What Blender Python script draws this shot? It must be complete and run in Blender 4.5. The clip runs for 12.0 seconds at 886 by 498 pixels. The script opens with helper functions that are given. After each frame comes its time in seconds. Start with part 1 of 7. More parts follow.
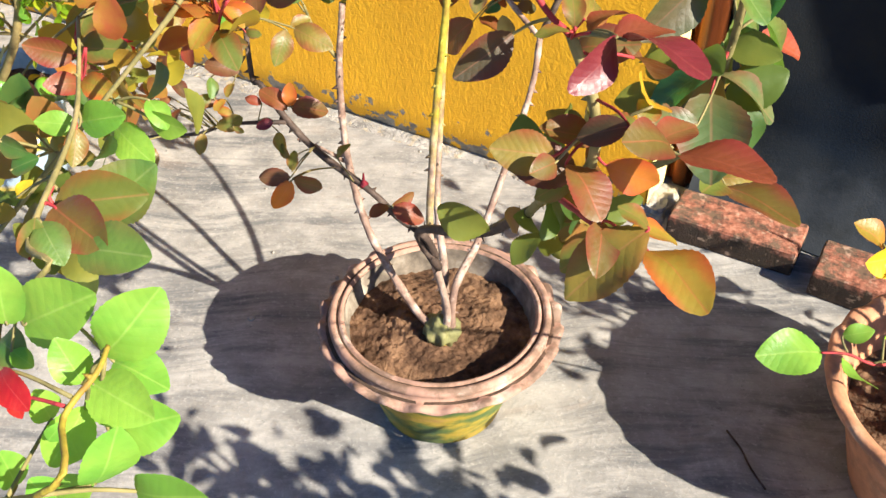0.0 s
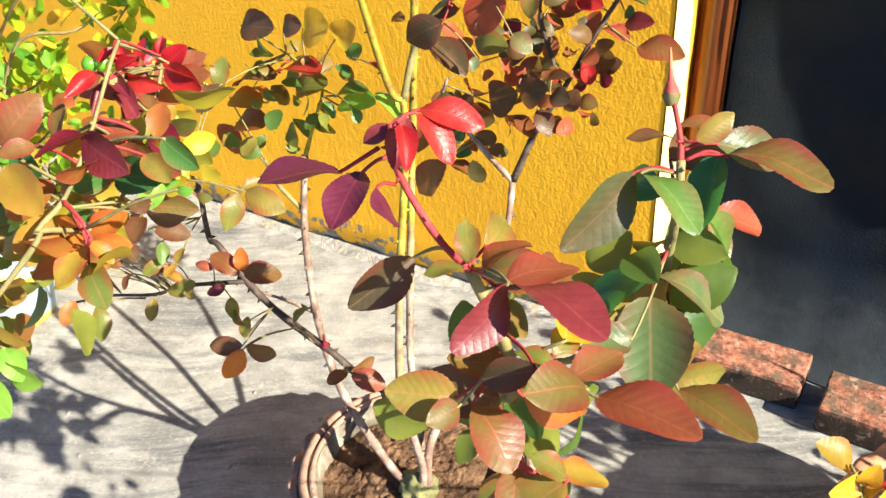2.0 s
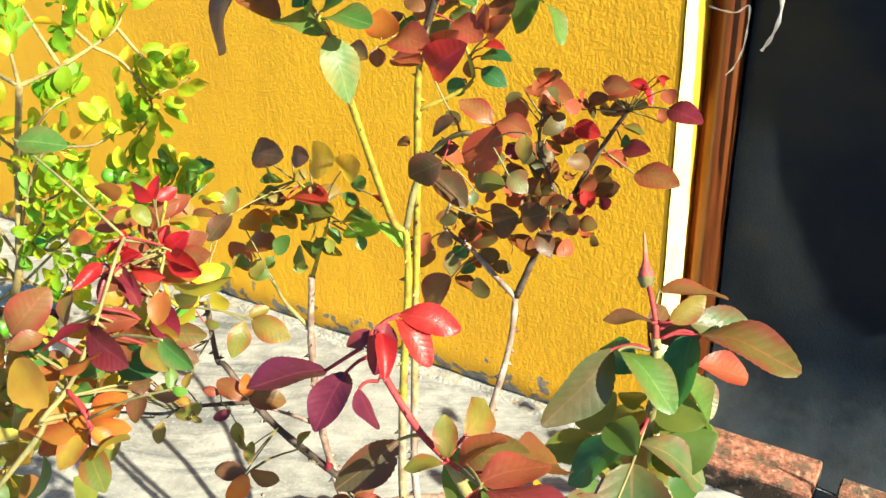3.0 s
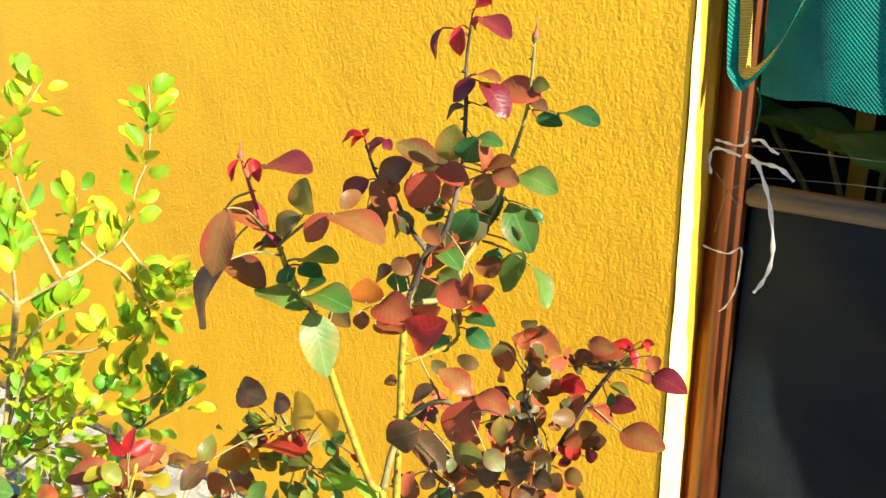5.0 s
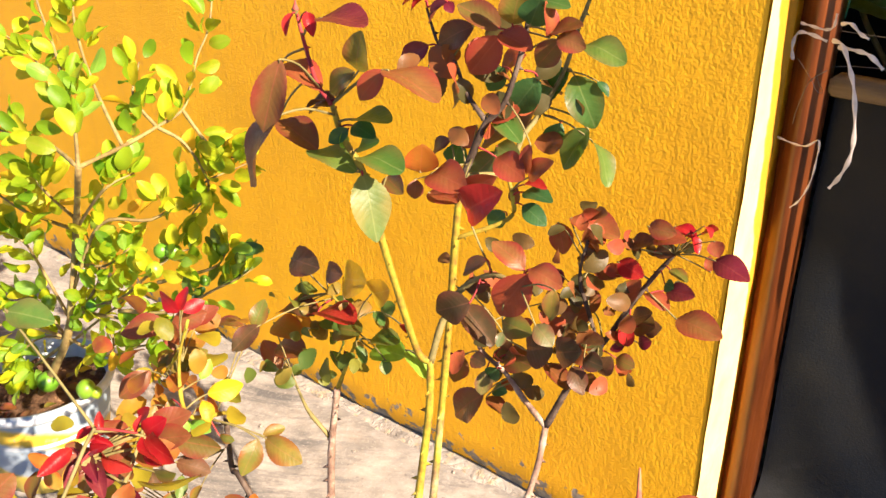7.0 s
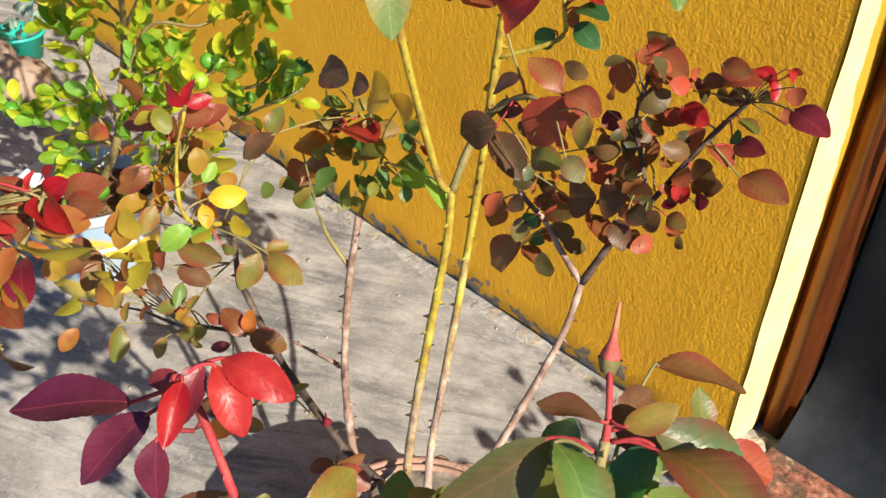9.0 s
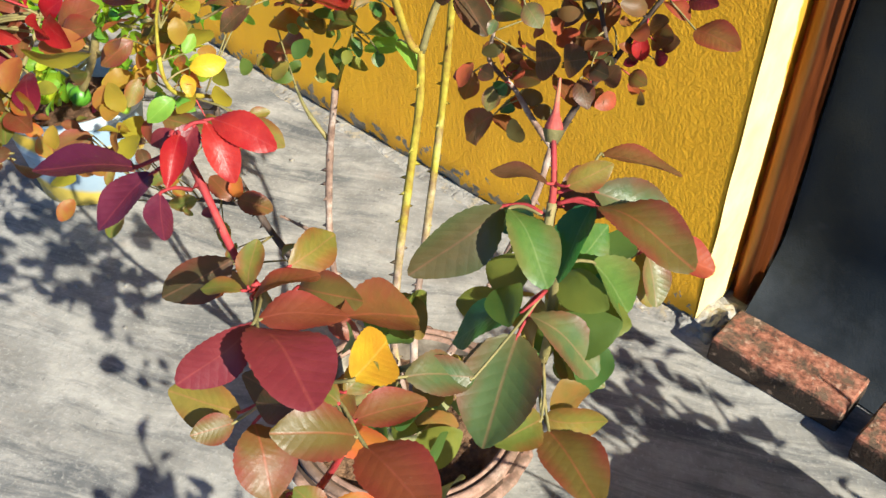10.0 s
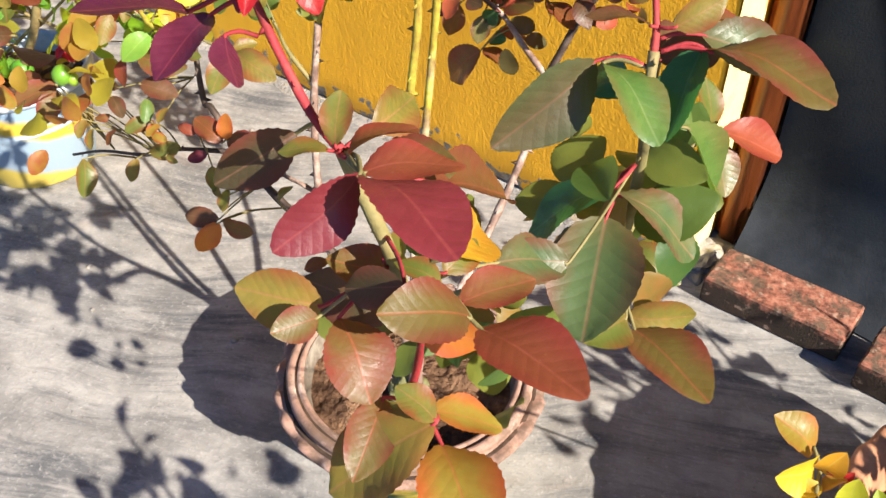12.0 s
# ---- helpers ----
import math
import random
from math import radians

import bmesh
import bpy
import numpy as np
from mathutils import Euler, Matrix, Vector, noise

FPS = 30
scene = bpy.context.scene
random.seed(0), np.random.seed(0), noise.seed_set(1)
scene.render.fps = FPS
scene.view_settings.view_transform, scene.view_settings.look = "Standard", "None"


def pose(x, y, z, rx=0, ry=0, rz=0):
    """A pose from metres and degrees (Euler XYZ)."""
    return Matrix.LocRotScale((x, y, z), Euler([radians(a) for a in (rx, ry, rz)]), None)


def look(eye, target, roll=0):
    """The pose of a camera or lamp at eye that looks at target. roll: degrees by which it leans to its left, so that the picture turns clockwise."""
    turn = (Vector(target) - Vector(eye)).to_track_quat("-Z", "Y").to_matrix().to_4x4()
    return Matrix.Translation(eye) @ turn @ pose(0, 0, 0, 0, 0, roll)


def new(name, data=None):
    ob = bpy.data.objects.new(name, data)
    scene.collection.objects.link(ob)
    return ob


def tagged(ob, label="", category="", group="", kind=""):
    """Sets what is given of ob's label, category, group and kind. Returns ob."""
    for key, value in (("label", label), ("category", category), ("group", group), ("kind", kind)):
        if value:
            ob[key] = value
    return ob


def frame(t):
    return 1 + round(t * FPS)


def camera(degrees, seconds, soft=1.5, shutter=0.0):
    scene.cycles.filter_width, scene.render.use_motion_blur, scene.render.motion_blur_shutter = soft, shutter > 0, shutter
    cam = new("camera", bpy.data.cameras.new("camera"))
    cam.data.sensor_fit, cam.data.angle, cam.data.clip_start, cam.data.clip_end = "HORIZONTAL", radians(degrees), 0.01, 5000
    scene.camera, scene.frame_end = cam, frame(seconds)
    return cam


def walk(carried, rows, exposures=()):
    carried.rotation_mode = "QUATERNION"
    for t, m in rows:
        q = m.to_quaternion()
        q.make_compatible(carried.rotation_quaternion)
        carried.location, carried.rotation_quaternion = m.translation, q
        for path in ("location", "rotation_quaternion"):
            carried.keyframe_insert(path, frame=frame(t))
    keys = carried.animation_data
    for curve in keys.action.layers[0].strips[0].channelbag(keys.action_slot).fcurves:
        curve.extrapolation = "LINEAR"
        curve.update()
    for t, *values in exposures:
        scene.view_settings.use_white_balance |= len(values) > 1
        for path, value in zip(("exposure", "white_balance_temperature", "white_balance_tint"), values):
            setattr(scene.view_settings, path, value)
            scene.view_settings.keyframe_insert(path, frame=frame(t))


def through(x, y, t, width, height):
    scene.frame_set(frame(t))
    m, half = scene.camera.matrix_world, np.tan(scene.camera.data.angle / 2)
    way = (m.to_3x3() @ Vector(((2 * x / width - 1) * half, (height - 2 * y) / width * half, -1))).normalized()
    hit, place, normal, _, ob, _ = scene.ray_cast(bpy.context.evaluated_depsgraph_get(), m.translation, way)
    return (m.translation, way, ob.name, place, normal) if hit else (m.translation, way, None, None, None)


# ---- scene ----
cam = camera(52.6, 12.0)
PATH = [
    (0, (0.4331, -1.2938, 1.0282), (-0.4979, 0.0670, -0.3672), -0.8),
    (0.5, (0.4104, -1.2388, 1.0076), (-0.5216, 0.1015, -0.4050), -1.1),
    (1, (0.4136, -1.2096, 0.9958), (-0.5227, 0.1415, -0.4050), -1.4),
    (1.5, (0.4244, -1.1956, 1.0163), (-0.5638, 0.2128, -0.2916), -2.4),
    (2, (0.4385, -1.1902, 1.0541), (-0.6080, 0.2549, -0.1631), -2.9),
    (2.5, (0.4471, -1.1761, 1.0876), (-0.6469, 0.2959, -0.0529), -3.5),
    (3, (0.4493, -1.1696, 1.1156), (-0.6793, 0.3272, 0.0410), -3.4),
    (3.5, (0.4558, -1.1513, 1.1416), (-0.7193, 0.3672, 0.1523), -3.1),
    (3.7, (0.4558, -1.1372, 1.1491), (-0.7398, 0.3899, 0.1976), -3),
    (5.3, (0.4471, -1.0940, 1.2215), (-0.7981, 0.5152, 0.4946), -1.1),
    (5.5, (0.4547, -1.0843, 1.2182), (-0.7992, 0.5206, 0.5000), -1.1),
    (6, (0.4568, -1.0930, 1.2064), (-0.8057, 0.4817, 0.4385), -1.2),
    (6.5, (0.4741, -1.1210, 1.1977), (-0.8046, 0.3899, 0.3326), -0.5),
    (7, (0.4471, -1.0951, 1.1794), (-0.8478, 0.3391, 0.2128), -0.5),
    (7.2, (0.4255, -1.0627, 1.1664), (-0.8759, 0.3337, 0.1566), -1.2),
    (8.8, (0.4309, -0.9979, 1.1092), (-0.9050, 0.1955, -0.0972), 1.8),
    (9, (0.4493, -1.0076, 1.0994), (-0.8780, 0.1598, -0.1415), 2.3),
    (9.5, (0.4936, -1.0411, 1.0940), (-0.7862, 0.0864, -0.2311), 1.5),
    (10, (0.5173, -1.0519, 1.0789), (-0.7042, 0.0691, -0.3067), 0.5),
    (10.5, (0.5486, -1.0325, 1.0562), (-0.6491, 0.0918, -0.3478), 0.1),
    (11, (0.5584, -1.0271, 1.0001), (-0.6437, 0.0994, -0.3974), -0.7),
    (11.5, (0.5378, -1.0476, 0.9936), (-0.6664, 0.0853, -0.3964), -0.8),
    (12, (0.4644, -1.0919, 1.0044), (-0.6448, 0.1134, -0.4039), -0.1),
]
walk(cam, [(t, look(eye, target, roll)) for t, eye, target, roll in PATH],
     [(0, 1.69, 5500, 13), (1.0, 1.75, 5500, 13), (2.5, 1.94, 5500, 3), (3.5, 1.94, 5600, -3), (5.5, 2.00, 5820, 2),
      (6.5, 1.90, 6350, 18), (7.2, 1.78, 6550, 24), (9.0, 1.23, 5600, 14), (10.5, 1.40, 5250, 6), (12, 1.48, 5400, 16)])

# ---- light ----
world = bpy.data.worlds.new("sky")
scene.world = world
world.use_nodes = True
_n = world.node_tree
sky = _n.nodes.new("ShaderNodeTexSky")
sky.sky_type = "NISHITA"
sky.sun_disc = False
sky.air_density = 1.0
sky.ozone_density = 7.0
sky.dust_density = 0.3
SUN_DIR = Vector((1.62, -0.10, 1.0)).normalized()
sky.sun_elevation = math.asin(SUN_DIR.z)
sky.sun_rotation = math.atan2(SUN_DIR.x, SUN_DIR.y)
_n.links.new(sky.outputs[0], _n.nodes["Background"].inputs[0])
_n.nodes["Background"].inputs[1].default_value = 0.053
sun = new("sun", bpy.data.lights.new("sun", "SUN"))
sun.data.energy = 5.0
sun.data.angle = radians(0.5)
sun.data.color = (1.0, 0.84, 0.585)
sun.matrix_world = look(SUN_DIR * 10, (0, 0, 0))


# ---- materials ----
class Mat:
    """A node material under construction."""

    def __init__(self, name, rough=0.7, metal=0.0, spec=0.4):
        self.m = bpy.data.materials.new(name)
        self.m.use_nodes = True
        self.t = self.m.node_tree
        self.b = self.t.nodes["Principled BSDF"]
        self.out = self.t.nodes["Material Output"]
        self.b.inputs["Roughness"].default_value = rough
        self.b.inputs["Metallic"].default_value = metal
        self.b.inputs["Specular IOR Level"].default_value = spec
        self.co = self.t.nodes.new("ShaderNodeTexCoord").outputs["Object"]
        self.info = self.t.nodes.new("ShaderNodeObjectInfo")

    def link(self, a, b):
        self.t.links.new(a, b)
        return self

    def noise(self, scale, detail=4.0, rough=0.55, stretch=None, src=None):
        n = self.t.nodes.new("ShaderNodeTexNoise")
        n.inputs["Scale"].default_value = scale
        n.inputs["Detail"].default_value = detail
        n.inputs["Roughness"].default_value = rough
        co = src or self.co
        if stretch:
            mp = self.t.nodes.new("ShaderNodeMapping")
            mp.inputs["Scale"].default_value = stretch
            self.link(co, mp.inputs[0])
            co = mp.outputs[0]
        self.link(co, n.inputs["Vector"])
        return n.outputs["Fac"]

    def ramp(self, fac, *stops):
        r = self.t.nodes.new("ShaderNodeValToRGB")
        e = r.color_ramp.elements
        while len(e) < len(stops):
            e.new(0.5)
        for el, (p, c) in zip(e, stops):
            el.position = p
            el.color = (*c, 1) if len(c) == 3 else c
        self.link(fac, r.inputs[0])
        return r.outputs[0]

    def grey(self, fac, p0, p1, v0=0.0, v1=1.0):
        return self.ramp(fac, (p0, (v0,) * 3), (p1, (v1,) * 3))

    def mix(self, fac, a, b, kind="MIX"):
        n = self.t.nodes.new("ShaderNodeMix")
        n.data_type = "RGBA"
        n.blend_type = kind
        for sock, v in ((n.inputs[0], fac), (n.inputs[6], a), (n.inputs[7], b)):
            if isinstance(v, (int, float)):
                sock.default_value = v
            elif isinstance(v, tuple):
                sock.default_value = (*v, 1)
            else:
                self.link(v, sock)
        return n.outputs[2]

    def math(self, op, a, b=0.0, c=0.0):
        n = self.t.nodes.new("ShaderNodeMath")
        n.operation = op
        for sock, v in zip(n.inputs, (a, b, c)):
            if isinstance(v, (int, float)):
                sock.default_value = v
            else:
                self.link(v, sock)
        return n.outputs[0]

    def axis(self, i, src=None):
        n = self.t.nodes.new("ShaderNodeSeparateXYZ")
        self.link(src or self.co, n.inputs[0])
        return n.outputs[i]

    def color(self, c):
        if isinstance(c, tuple):
            self.b.inputs["Base Color"].default_value = (*c, 1)
        else:
            self.link(c, self.b.inputs["Base Color"])
        return self

    def rough(self, r):
        self.link(r, self.b.inputs["Roughness"])
        return self

    def bump(self, height, strength=0.5, dist=0.01):
        n = self.t.nodes.new("ShaderNodeBump")
        n.inputs["Strength"].default_value = strength
        n.inputs["Distance"].default_value = dist
        self.link(height, n.inputs["Height"])
        self.link(n.outputs[0], self.b.inputs["Normal"])
        return self

    def translucent(self, amount, c):
        tr = self.t.nodes.new("ShaderNodeBsdfTranslucent")
        mx = self.t.nodes.new("ShaderNodeMixShader")
        mx.inputs[0].default_value = amount
        if isinstance(c, tuple):
            tr.inputs[0].default_value = (*c, 1)
        else:
            self.link(c, tr.inputs[0])
        self.link(self.b.outputs[0], mx.inputs[1])
        self.link(tr.outputs[0], mx.inputs[2])
        self.link(mx.outputs[0], self.out.inputs[0])
        return self


def wall_paint():
    k = Mat("yellow_wall_paint", 0.62, spec=0.35)
    big = k.noise(2.2, 5)
    fine = k.noise(55, 5, 0.6)
    streak = k.noise(6, 4, 0.6, (3.0, 1.0, 0.35))
    col = k.ramp(big, (0.3, (0.84, 0.41, 0.004)), (0.55, (0.90, 0.465, 0.005)), (0.8, (0.92, 0.51, 0.008)))
    col = k.mix(k.grey(streak, 0.45, 0.75, 0, 0.35), col, (0.76, 0.36, 0.006))
    col = k.mix(k.grey(fine, 0.62, 0.8, 0, 0.3), col, (0.90, 0.58, 0.03))
    chips = k.noise(26, 6, 0.65)
    low = k.math("ADD", k.grey(chips, 0.30, 0.70), k.math("MULTIPLY", k.axis(2), -6.0))
    bare = k.grey(low, 0.36, 0.44)
    col = k.mix(bare, col, k.ramp(fine, (0.3, (0.15, 0.13, 0.10)), (0.7, (0.36, 0.32, 0.25))))
    k.color(col)
    trowel = k.noise(75, 6, 0.62, (1.2, 1, 0.7))
    h = k.mix(0.45, trowel, k.noise(190, 3, 0.6))
    h = k.mix(0.30, h, k.noise(9, 3))
    return k.bump(h, 0.55, 0.009).m


def reveal_paint():
    """Cream at the wall's end, towards the post higher up yellow with weaker light painted in."""
    k = Mat("cream_and_yellow_reveal", 0.6, spec=0.3)
    col = k.ramp(k.noise(14, 5), (0.3, (0.72, 0.56, 0.20)), (0.7, (0.80, 0.67, 0.30)))
    chips = k.grey(k.noise(30, 6, 0.7), 0.70, 0.74)
    col = k.mix(chips, col, (0.40, 0.36, 0.30))
    wob = k.math("MULTIPLY", k.math("SUBTRACT", k.noise(9, 5, 0.6), 0.5), 0.045)
    depth = k.math("ADD", k.axis(1), wob)
    far = k.math("ADD", depth, k.math("MULTIPLY", k.math("SUBTRACT", k.axis(2), 0.45), 0.115))
    # Yellow at half the wall's strength: the lesser light there is in the colour.
    col = k.mix(k.grey(far, 0.090, 0.094), col, (0.45, 0.235, 0.015))
    k.color(col)
    return k.bump(k.noise(40, 5), 0.4, 0.006).m


def concrete():
    """Hand-trowelled cement: pale mottled skin, dark curved sweep marks, pits and grit."""
    k = Mat("worn_cement_floor", 0.88, spec=0.2)
    big = k.noise(1.7, 5)
    mid = k.noise(8.0, 7, 0.68)
    fine = k.noise(130, 4, 0.7)
    swirl = k.t.nodes.new("ShaderNodeTexNoise")
    swirl.inputs["Scale"].default_value = 1.6
    swirl.inputs["Detail"].default_value = 2.0
    k.link(k.co, swirl.inputs["Vector"])
    push = k.t.nodes.new("ShaderNodeVectorMath")
    push.operation = "MULTIPLY_ADD"
    k.link(swirl.outputs["Color"], push.inputs[0])
    push.inputs[1].default_value = (0.25, 0.25, 0.0)
    k.link(k.co, push.inputs[2])
    turn = k.t.nodes.new("ShaderNodeMapping")
    turn.inputs["Rotation"].default_value = (0, 0, radians(-33))
    k.link(push.outputs[0], turn.inputs[0])
    sweep = k.noise(9, 7, 0.68, (0.22, 2.0, 1), turn.outputs[0])
    fine_sweep = k.noise(20, 7, 0.72, (0.16, 2.0, 1), turn.outputs[0])
    worn = k.noise(2.6, 4, 0.6)
    col = k.ramp(mid, (0.30, (0.125, 0.121, 0.116)), (0.48, (0.235, 0.227, 0.213)), (0.66, (0.38, 0.362, 0.332)))
    col = k.mix(k.grey(big, 0.35, 0.65, 0.0, 0.40), col, (0.34, 0.315, 0.27))
    marks = k.math("MULTIPLY", k.grey(sweep, 0.48, 0.60, 0, 0.85), k.grey(worn, 0.36, 0.54))
    col = k.mix(marks, col, (0.092, 0.096, 0.102))
    marks = k.math("MULTIPLY", k.grey(fine_sweep, 0.52, 0.64, 0, 0.6), k.grey(worn, 0.34, 0.54))
    col = k.mix(marks, col, (0.105, 0.108, 0.112))
    pale = k.noise(13, 7, 0.74, (0.6, 1.4, 1), turn.outputs[0])
    col = k.mix(k.grey(pale, 0.50, 0.64, 0, 0.60), col, (0.42, 0.40, 0.365))
    col = k.mix(k.grey(k.noise(30, 6, 0.72), 0.56, 0.72, 0, 0.35), col, (0.14, 0.135, 0.128))
    col = k.mix(k.grey(fine, 0.55, 0.70, 0, 0.4), col, (0.50, 0.48, 0.44))
    col = k.mix(k.grey(k.noise(75, 4, 0.7), 0.62, 0.70, 0, 0.6), col, (0.11, 0.105, 0.10))
    rust = k.grey(k.noise(5.5, 6, 0.7, (0.5, 1.4, 1), turn.outputs[0]), 0.58, 0.74, 0, 0.35)
    col = k.mix(rust, col, (0.30, 0.20, 0.13))
    k.color(col)
    h = k.mix(0.5, k.mix(0.65, mid, k.mix(0.5, sweep, fine_sweep)), fine)
    return k.bump(h, 0.32, 0.009).m


def brick_clay():
    k = Mat("old_red_brick", 0.92, spec=0.2)
    col = k.ramp(k.noise(85, 6, 0.7), (0.34, (0.075, 0.038, 0.025)), (0.5, (0.27, 0.105, 0.065)), (0.66, (0.42, 0.20, 0.13)))
    grime = k.grey(k.noise(24, 6, 0.7), 0.47, 0.58, 0, 0.85)
    col = k.mix(grime, col, (0.10, 0.078, 0.052))
    # Shade on the brick's sides painted in with the grime, darker below the top.
    side_shade = k.math("ADD", k.noise(55, 5, 0.7), k.math("MULTIPLY", k.axis(2), -14.0))
    col = k.mix(k.grey(k.math("ADD", side_shade, 0.62), 0.44, 0.60, 0, 0.95), col, (0.040, 0.031, 0.023))
    side = k.grey(k.noise(70, 4), 0.6, 0.7, 0, 0.5)
    col = k.mix(side, col, (0.5, 0.36, 0.26))
    k.color(col)
    return k.bump(k.mix(0.5, k.noise(120, 6, 0.7), k.noise(300, 3)), 0.8, 0.004).m


def terracotta(name, base, dusty, grime=0.8):
    k = Mat(name, 0.8, spec=0.3)
    n = k.noise(16, 6, 0.6)
    col = k.ramp(n, (0.3, tuple(v * 0.72 for v in base)), (0.55, base), (0.75, dusty))
    stain = k.grey(k.noise(18, 6, 0.72), 0.45, 0.57, 0, grime)
    col = k.mix(stain, col, (0.13, 0.085, 0.055))
    k.color(col)
    return k.bump(k.noise(70, 5), 0.35, 0.004).m


def painted_pot():
    k = Mat("faded_green_yellow_paint", 0.65, spec=0.3)
    n = k.noise(11, 5, 0.6, (1, 1, 2.2))
    col = k.ramp(n, (0.34, (0.035, 0.085, 0.04)), (0.47, (0.11, 0.14, 0.03)), (0.58, (0.34, 0.25, 0.025)), (0.74, (0.40, 0.24, 0.07)))
    return k.color(col).bump(k.noise(70, 5), 0.35, 0.004).m


def soil_mat():
    k = Mat("dry_brown_soil", 0.97, spec=0.1)
    col = k.ramp(k.noise(24, 7, 0.7), (0.3, (0.03, 0.018, 0.011)), (0.5, (0.11, 0.062, 0.036)), (0.72, (0.29, 0.17, 0.095)))
    k.color(k.mix(k.grey(k.noise(6, 4), 0.50, 0.65, 0, 0.6), col, (0.34, 0.20, 0.105)))
    return k.bump(k.mix(0.5, k.noise(45, 7, 0.75), k.noise(170, 4)), 1.0, 0.012).m


def bark(name, dark, mid, light, scale=1.0):
    k = Mat(name, 0.7, spec=0.3)
    n = k.noise(45 * scale, 5, 0.65)
    col = k.ramp(n, (0.3, dark), (0.52, mid), (0.74, light))
    k.color(k.mix(k.grey(k.noise(14 * scale, 4), 0.45, 0.65, 0, 0.4), col, mid))
    return k.bump(k.noise(90 * scale, 4, 0.6), 0.5, 0.003).m


def leaf_mat(name, face, second, rib, through, gloss=0.34, amount=0.3, edge=None):
    """A leaf blade: two blended tints, side veins and a pale rib; light passes through it."""
    k = Mat(name, gloss + 0.04, spec=0.31)
    x = k.math("ABSOLUTE", k.axis(0))
    y = k.axis(1)
    rnd = k.info.outputs["Random"]
    seed = k.t.nodes.new("ShaderNodeVectorMath")
    seed.operation = "MULTIPLY_ADD"
    seed.inputs[0].default_value = (7.0, 13.0, 5.0)
    k.link(rnd, seed.inputs[1])
    k.link(k.co, seed.inputs[2])
    own = seed.outputs[0]
    blot = k.noise(2.6, 4, 0.6, None, own)
    pick = k.math("ADD", k.math("MULTIPLY", blot, 1.3), k.math("MULTIPLY_ADD", rnd, 1.0, -0.65))
    col = k.mix(k.grey(pick, 0.25, 0.8), face, second)
    if edge:
        col = k.mix(k.grey(k.math("ADD", x, k.math("MULTIPLY", blot, 0.25)), 0.24, 0.42, 0, 0.85), col, edge)
        col = k.mix(k.grey(y, 0.0, 0.35, 0.35, 0.0), col, edge)
    bend = k.math("MULTIPLY", k.math("SUBTRACT", blot, 0.5), 0.10)
    line = k.math("ADD", k.math("SUBTRACT", y, k.math("MULTIPLY", x, 0.85)), bend)
    veins = k.math("ABSOLUTE", k.math("SINE", k.math("MULTIPLY", line, 27.0)))
    vein = k.grey(veins, 0.03, 0.22, 1.0, 0.0)
    col = k.mix(k.math("MULTIPLY", vein, 0.05), col, rib)
    mid = k.grey(x, 0.006, 0.016, 1.0, 0.0)
    col = k.mix(k.math("MULTIPLY", mid, 0.4), col, rib)
    cloud = k.noise(5.5, 5, 0.65, None, own)
    col = k.mix(k.grey(cloud, 0.40, 0.70, 0, 0.35), col, tuple(v * 0.6 for v in face))
    spots = k.grey(k.noise(17, 3, 0.7, None, own), 0.68, 0.76, 0, 0.25)
    col = k.mix(spots, col, (0.30, 0.24, 0.15))
    k.color(col)
    k.rough(k.grey(k.noise(9, 3, 0.55, None, own), 0.3, 0.7, gloss, gloss + 0.2))
    puff = k.math("SUBTRACT", k.math("MULTIPLY", k.math("POWER", veins, 0.6), 0.8), k.math("MULTIPLY", mid, 0.9))
    k.bump(k.math("ADD", puff, k.math("MULTIPLY", k.noise(22, 4, 0.6, None, own), 1.2)), 0.075, 0.016)
    glow = k.mix(k.grey(pick, 0.25, 0.8), through, tuple(0.6 * a + 0.4 * b for a, b in zip(through, second)))
    return k.translucent(amount, glow).m


M_WALL, M_REVEAL, M_FLOOR, M_BRICK = wall_paint(), reveal_paint(), concrete(), brick_clay()
M_TERRA = terracotta("weathered_terracotta", (0.36, 0.215, 0.155), (0.60, 0.49, 0.41))
M_TERRA2 = terracotta("orange_terracotta", (0.52, 0.235, 0.115), (0.62, 0.37, 0.22), 0.4)
_k = Mat("broken_plaster", 0.95, spec=0.15)
_k.color(_k.mix(_k.grey(_k.noise(45, 5, 0.6), 0.52, 0.62, 0, 0.85), _k.ramp(_k.noise(25, 6, 0.7), (0.3, (0.17, 0.16, 0.145)), (0.7, (0.46, 0.43, 0.385))), (0.40, 0.33, 0.22)))
_k.bump(_k.noise(150, 5, 0.7), 0.8, 0.006)
M_RUBBLE = _k.m
M_POTPAINT, M_SOIL = painted_pot(), soil_mat()
M_INNER = bark("stained_pot_inside", (0.05, 0.04, 0.03), (0.17, 0.14, 0.105), (0.38, 0.34, 0.27), 0.5)
M_GROOVE = bark("dark_brown_groove", (0.02, 0.014, 0.01), (0.07, 0.045, 0.03), (0.16, 0.10, 0.07))
M_BARK = bark("grey_brown_bark", (0.06, 0.03, 0.022), (0.23, 0.15, 0.11), (0.52, 0.45, 0.38))
M_BARK_DARK = bark("dark_bark", (0.02, 0.015, 0.012), (0.06, 0.04, 0.03), (0.17, 0.13, 0.10))
M_CANE = bark("yellow_green_cane", (0.15, 0.06, 0.018), (0.31, 0.25, 0.022), (0.44, 0.42, 0.05))
_k = Mat("ageing_cane", 0.65, spec=0.3)
_n45 = _k.noise(45, 5, 0.65)
_old = _k.ramp(_n45, (0.3, (0.10, 0.065, 0.045)), (0.52, (0.27, 0.19, 0.145)), (0.74, (0.50, 0.42, 0.34)))
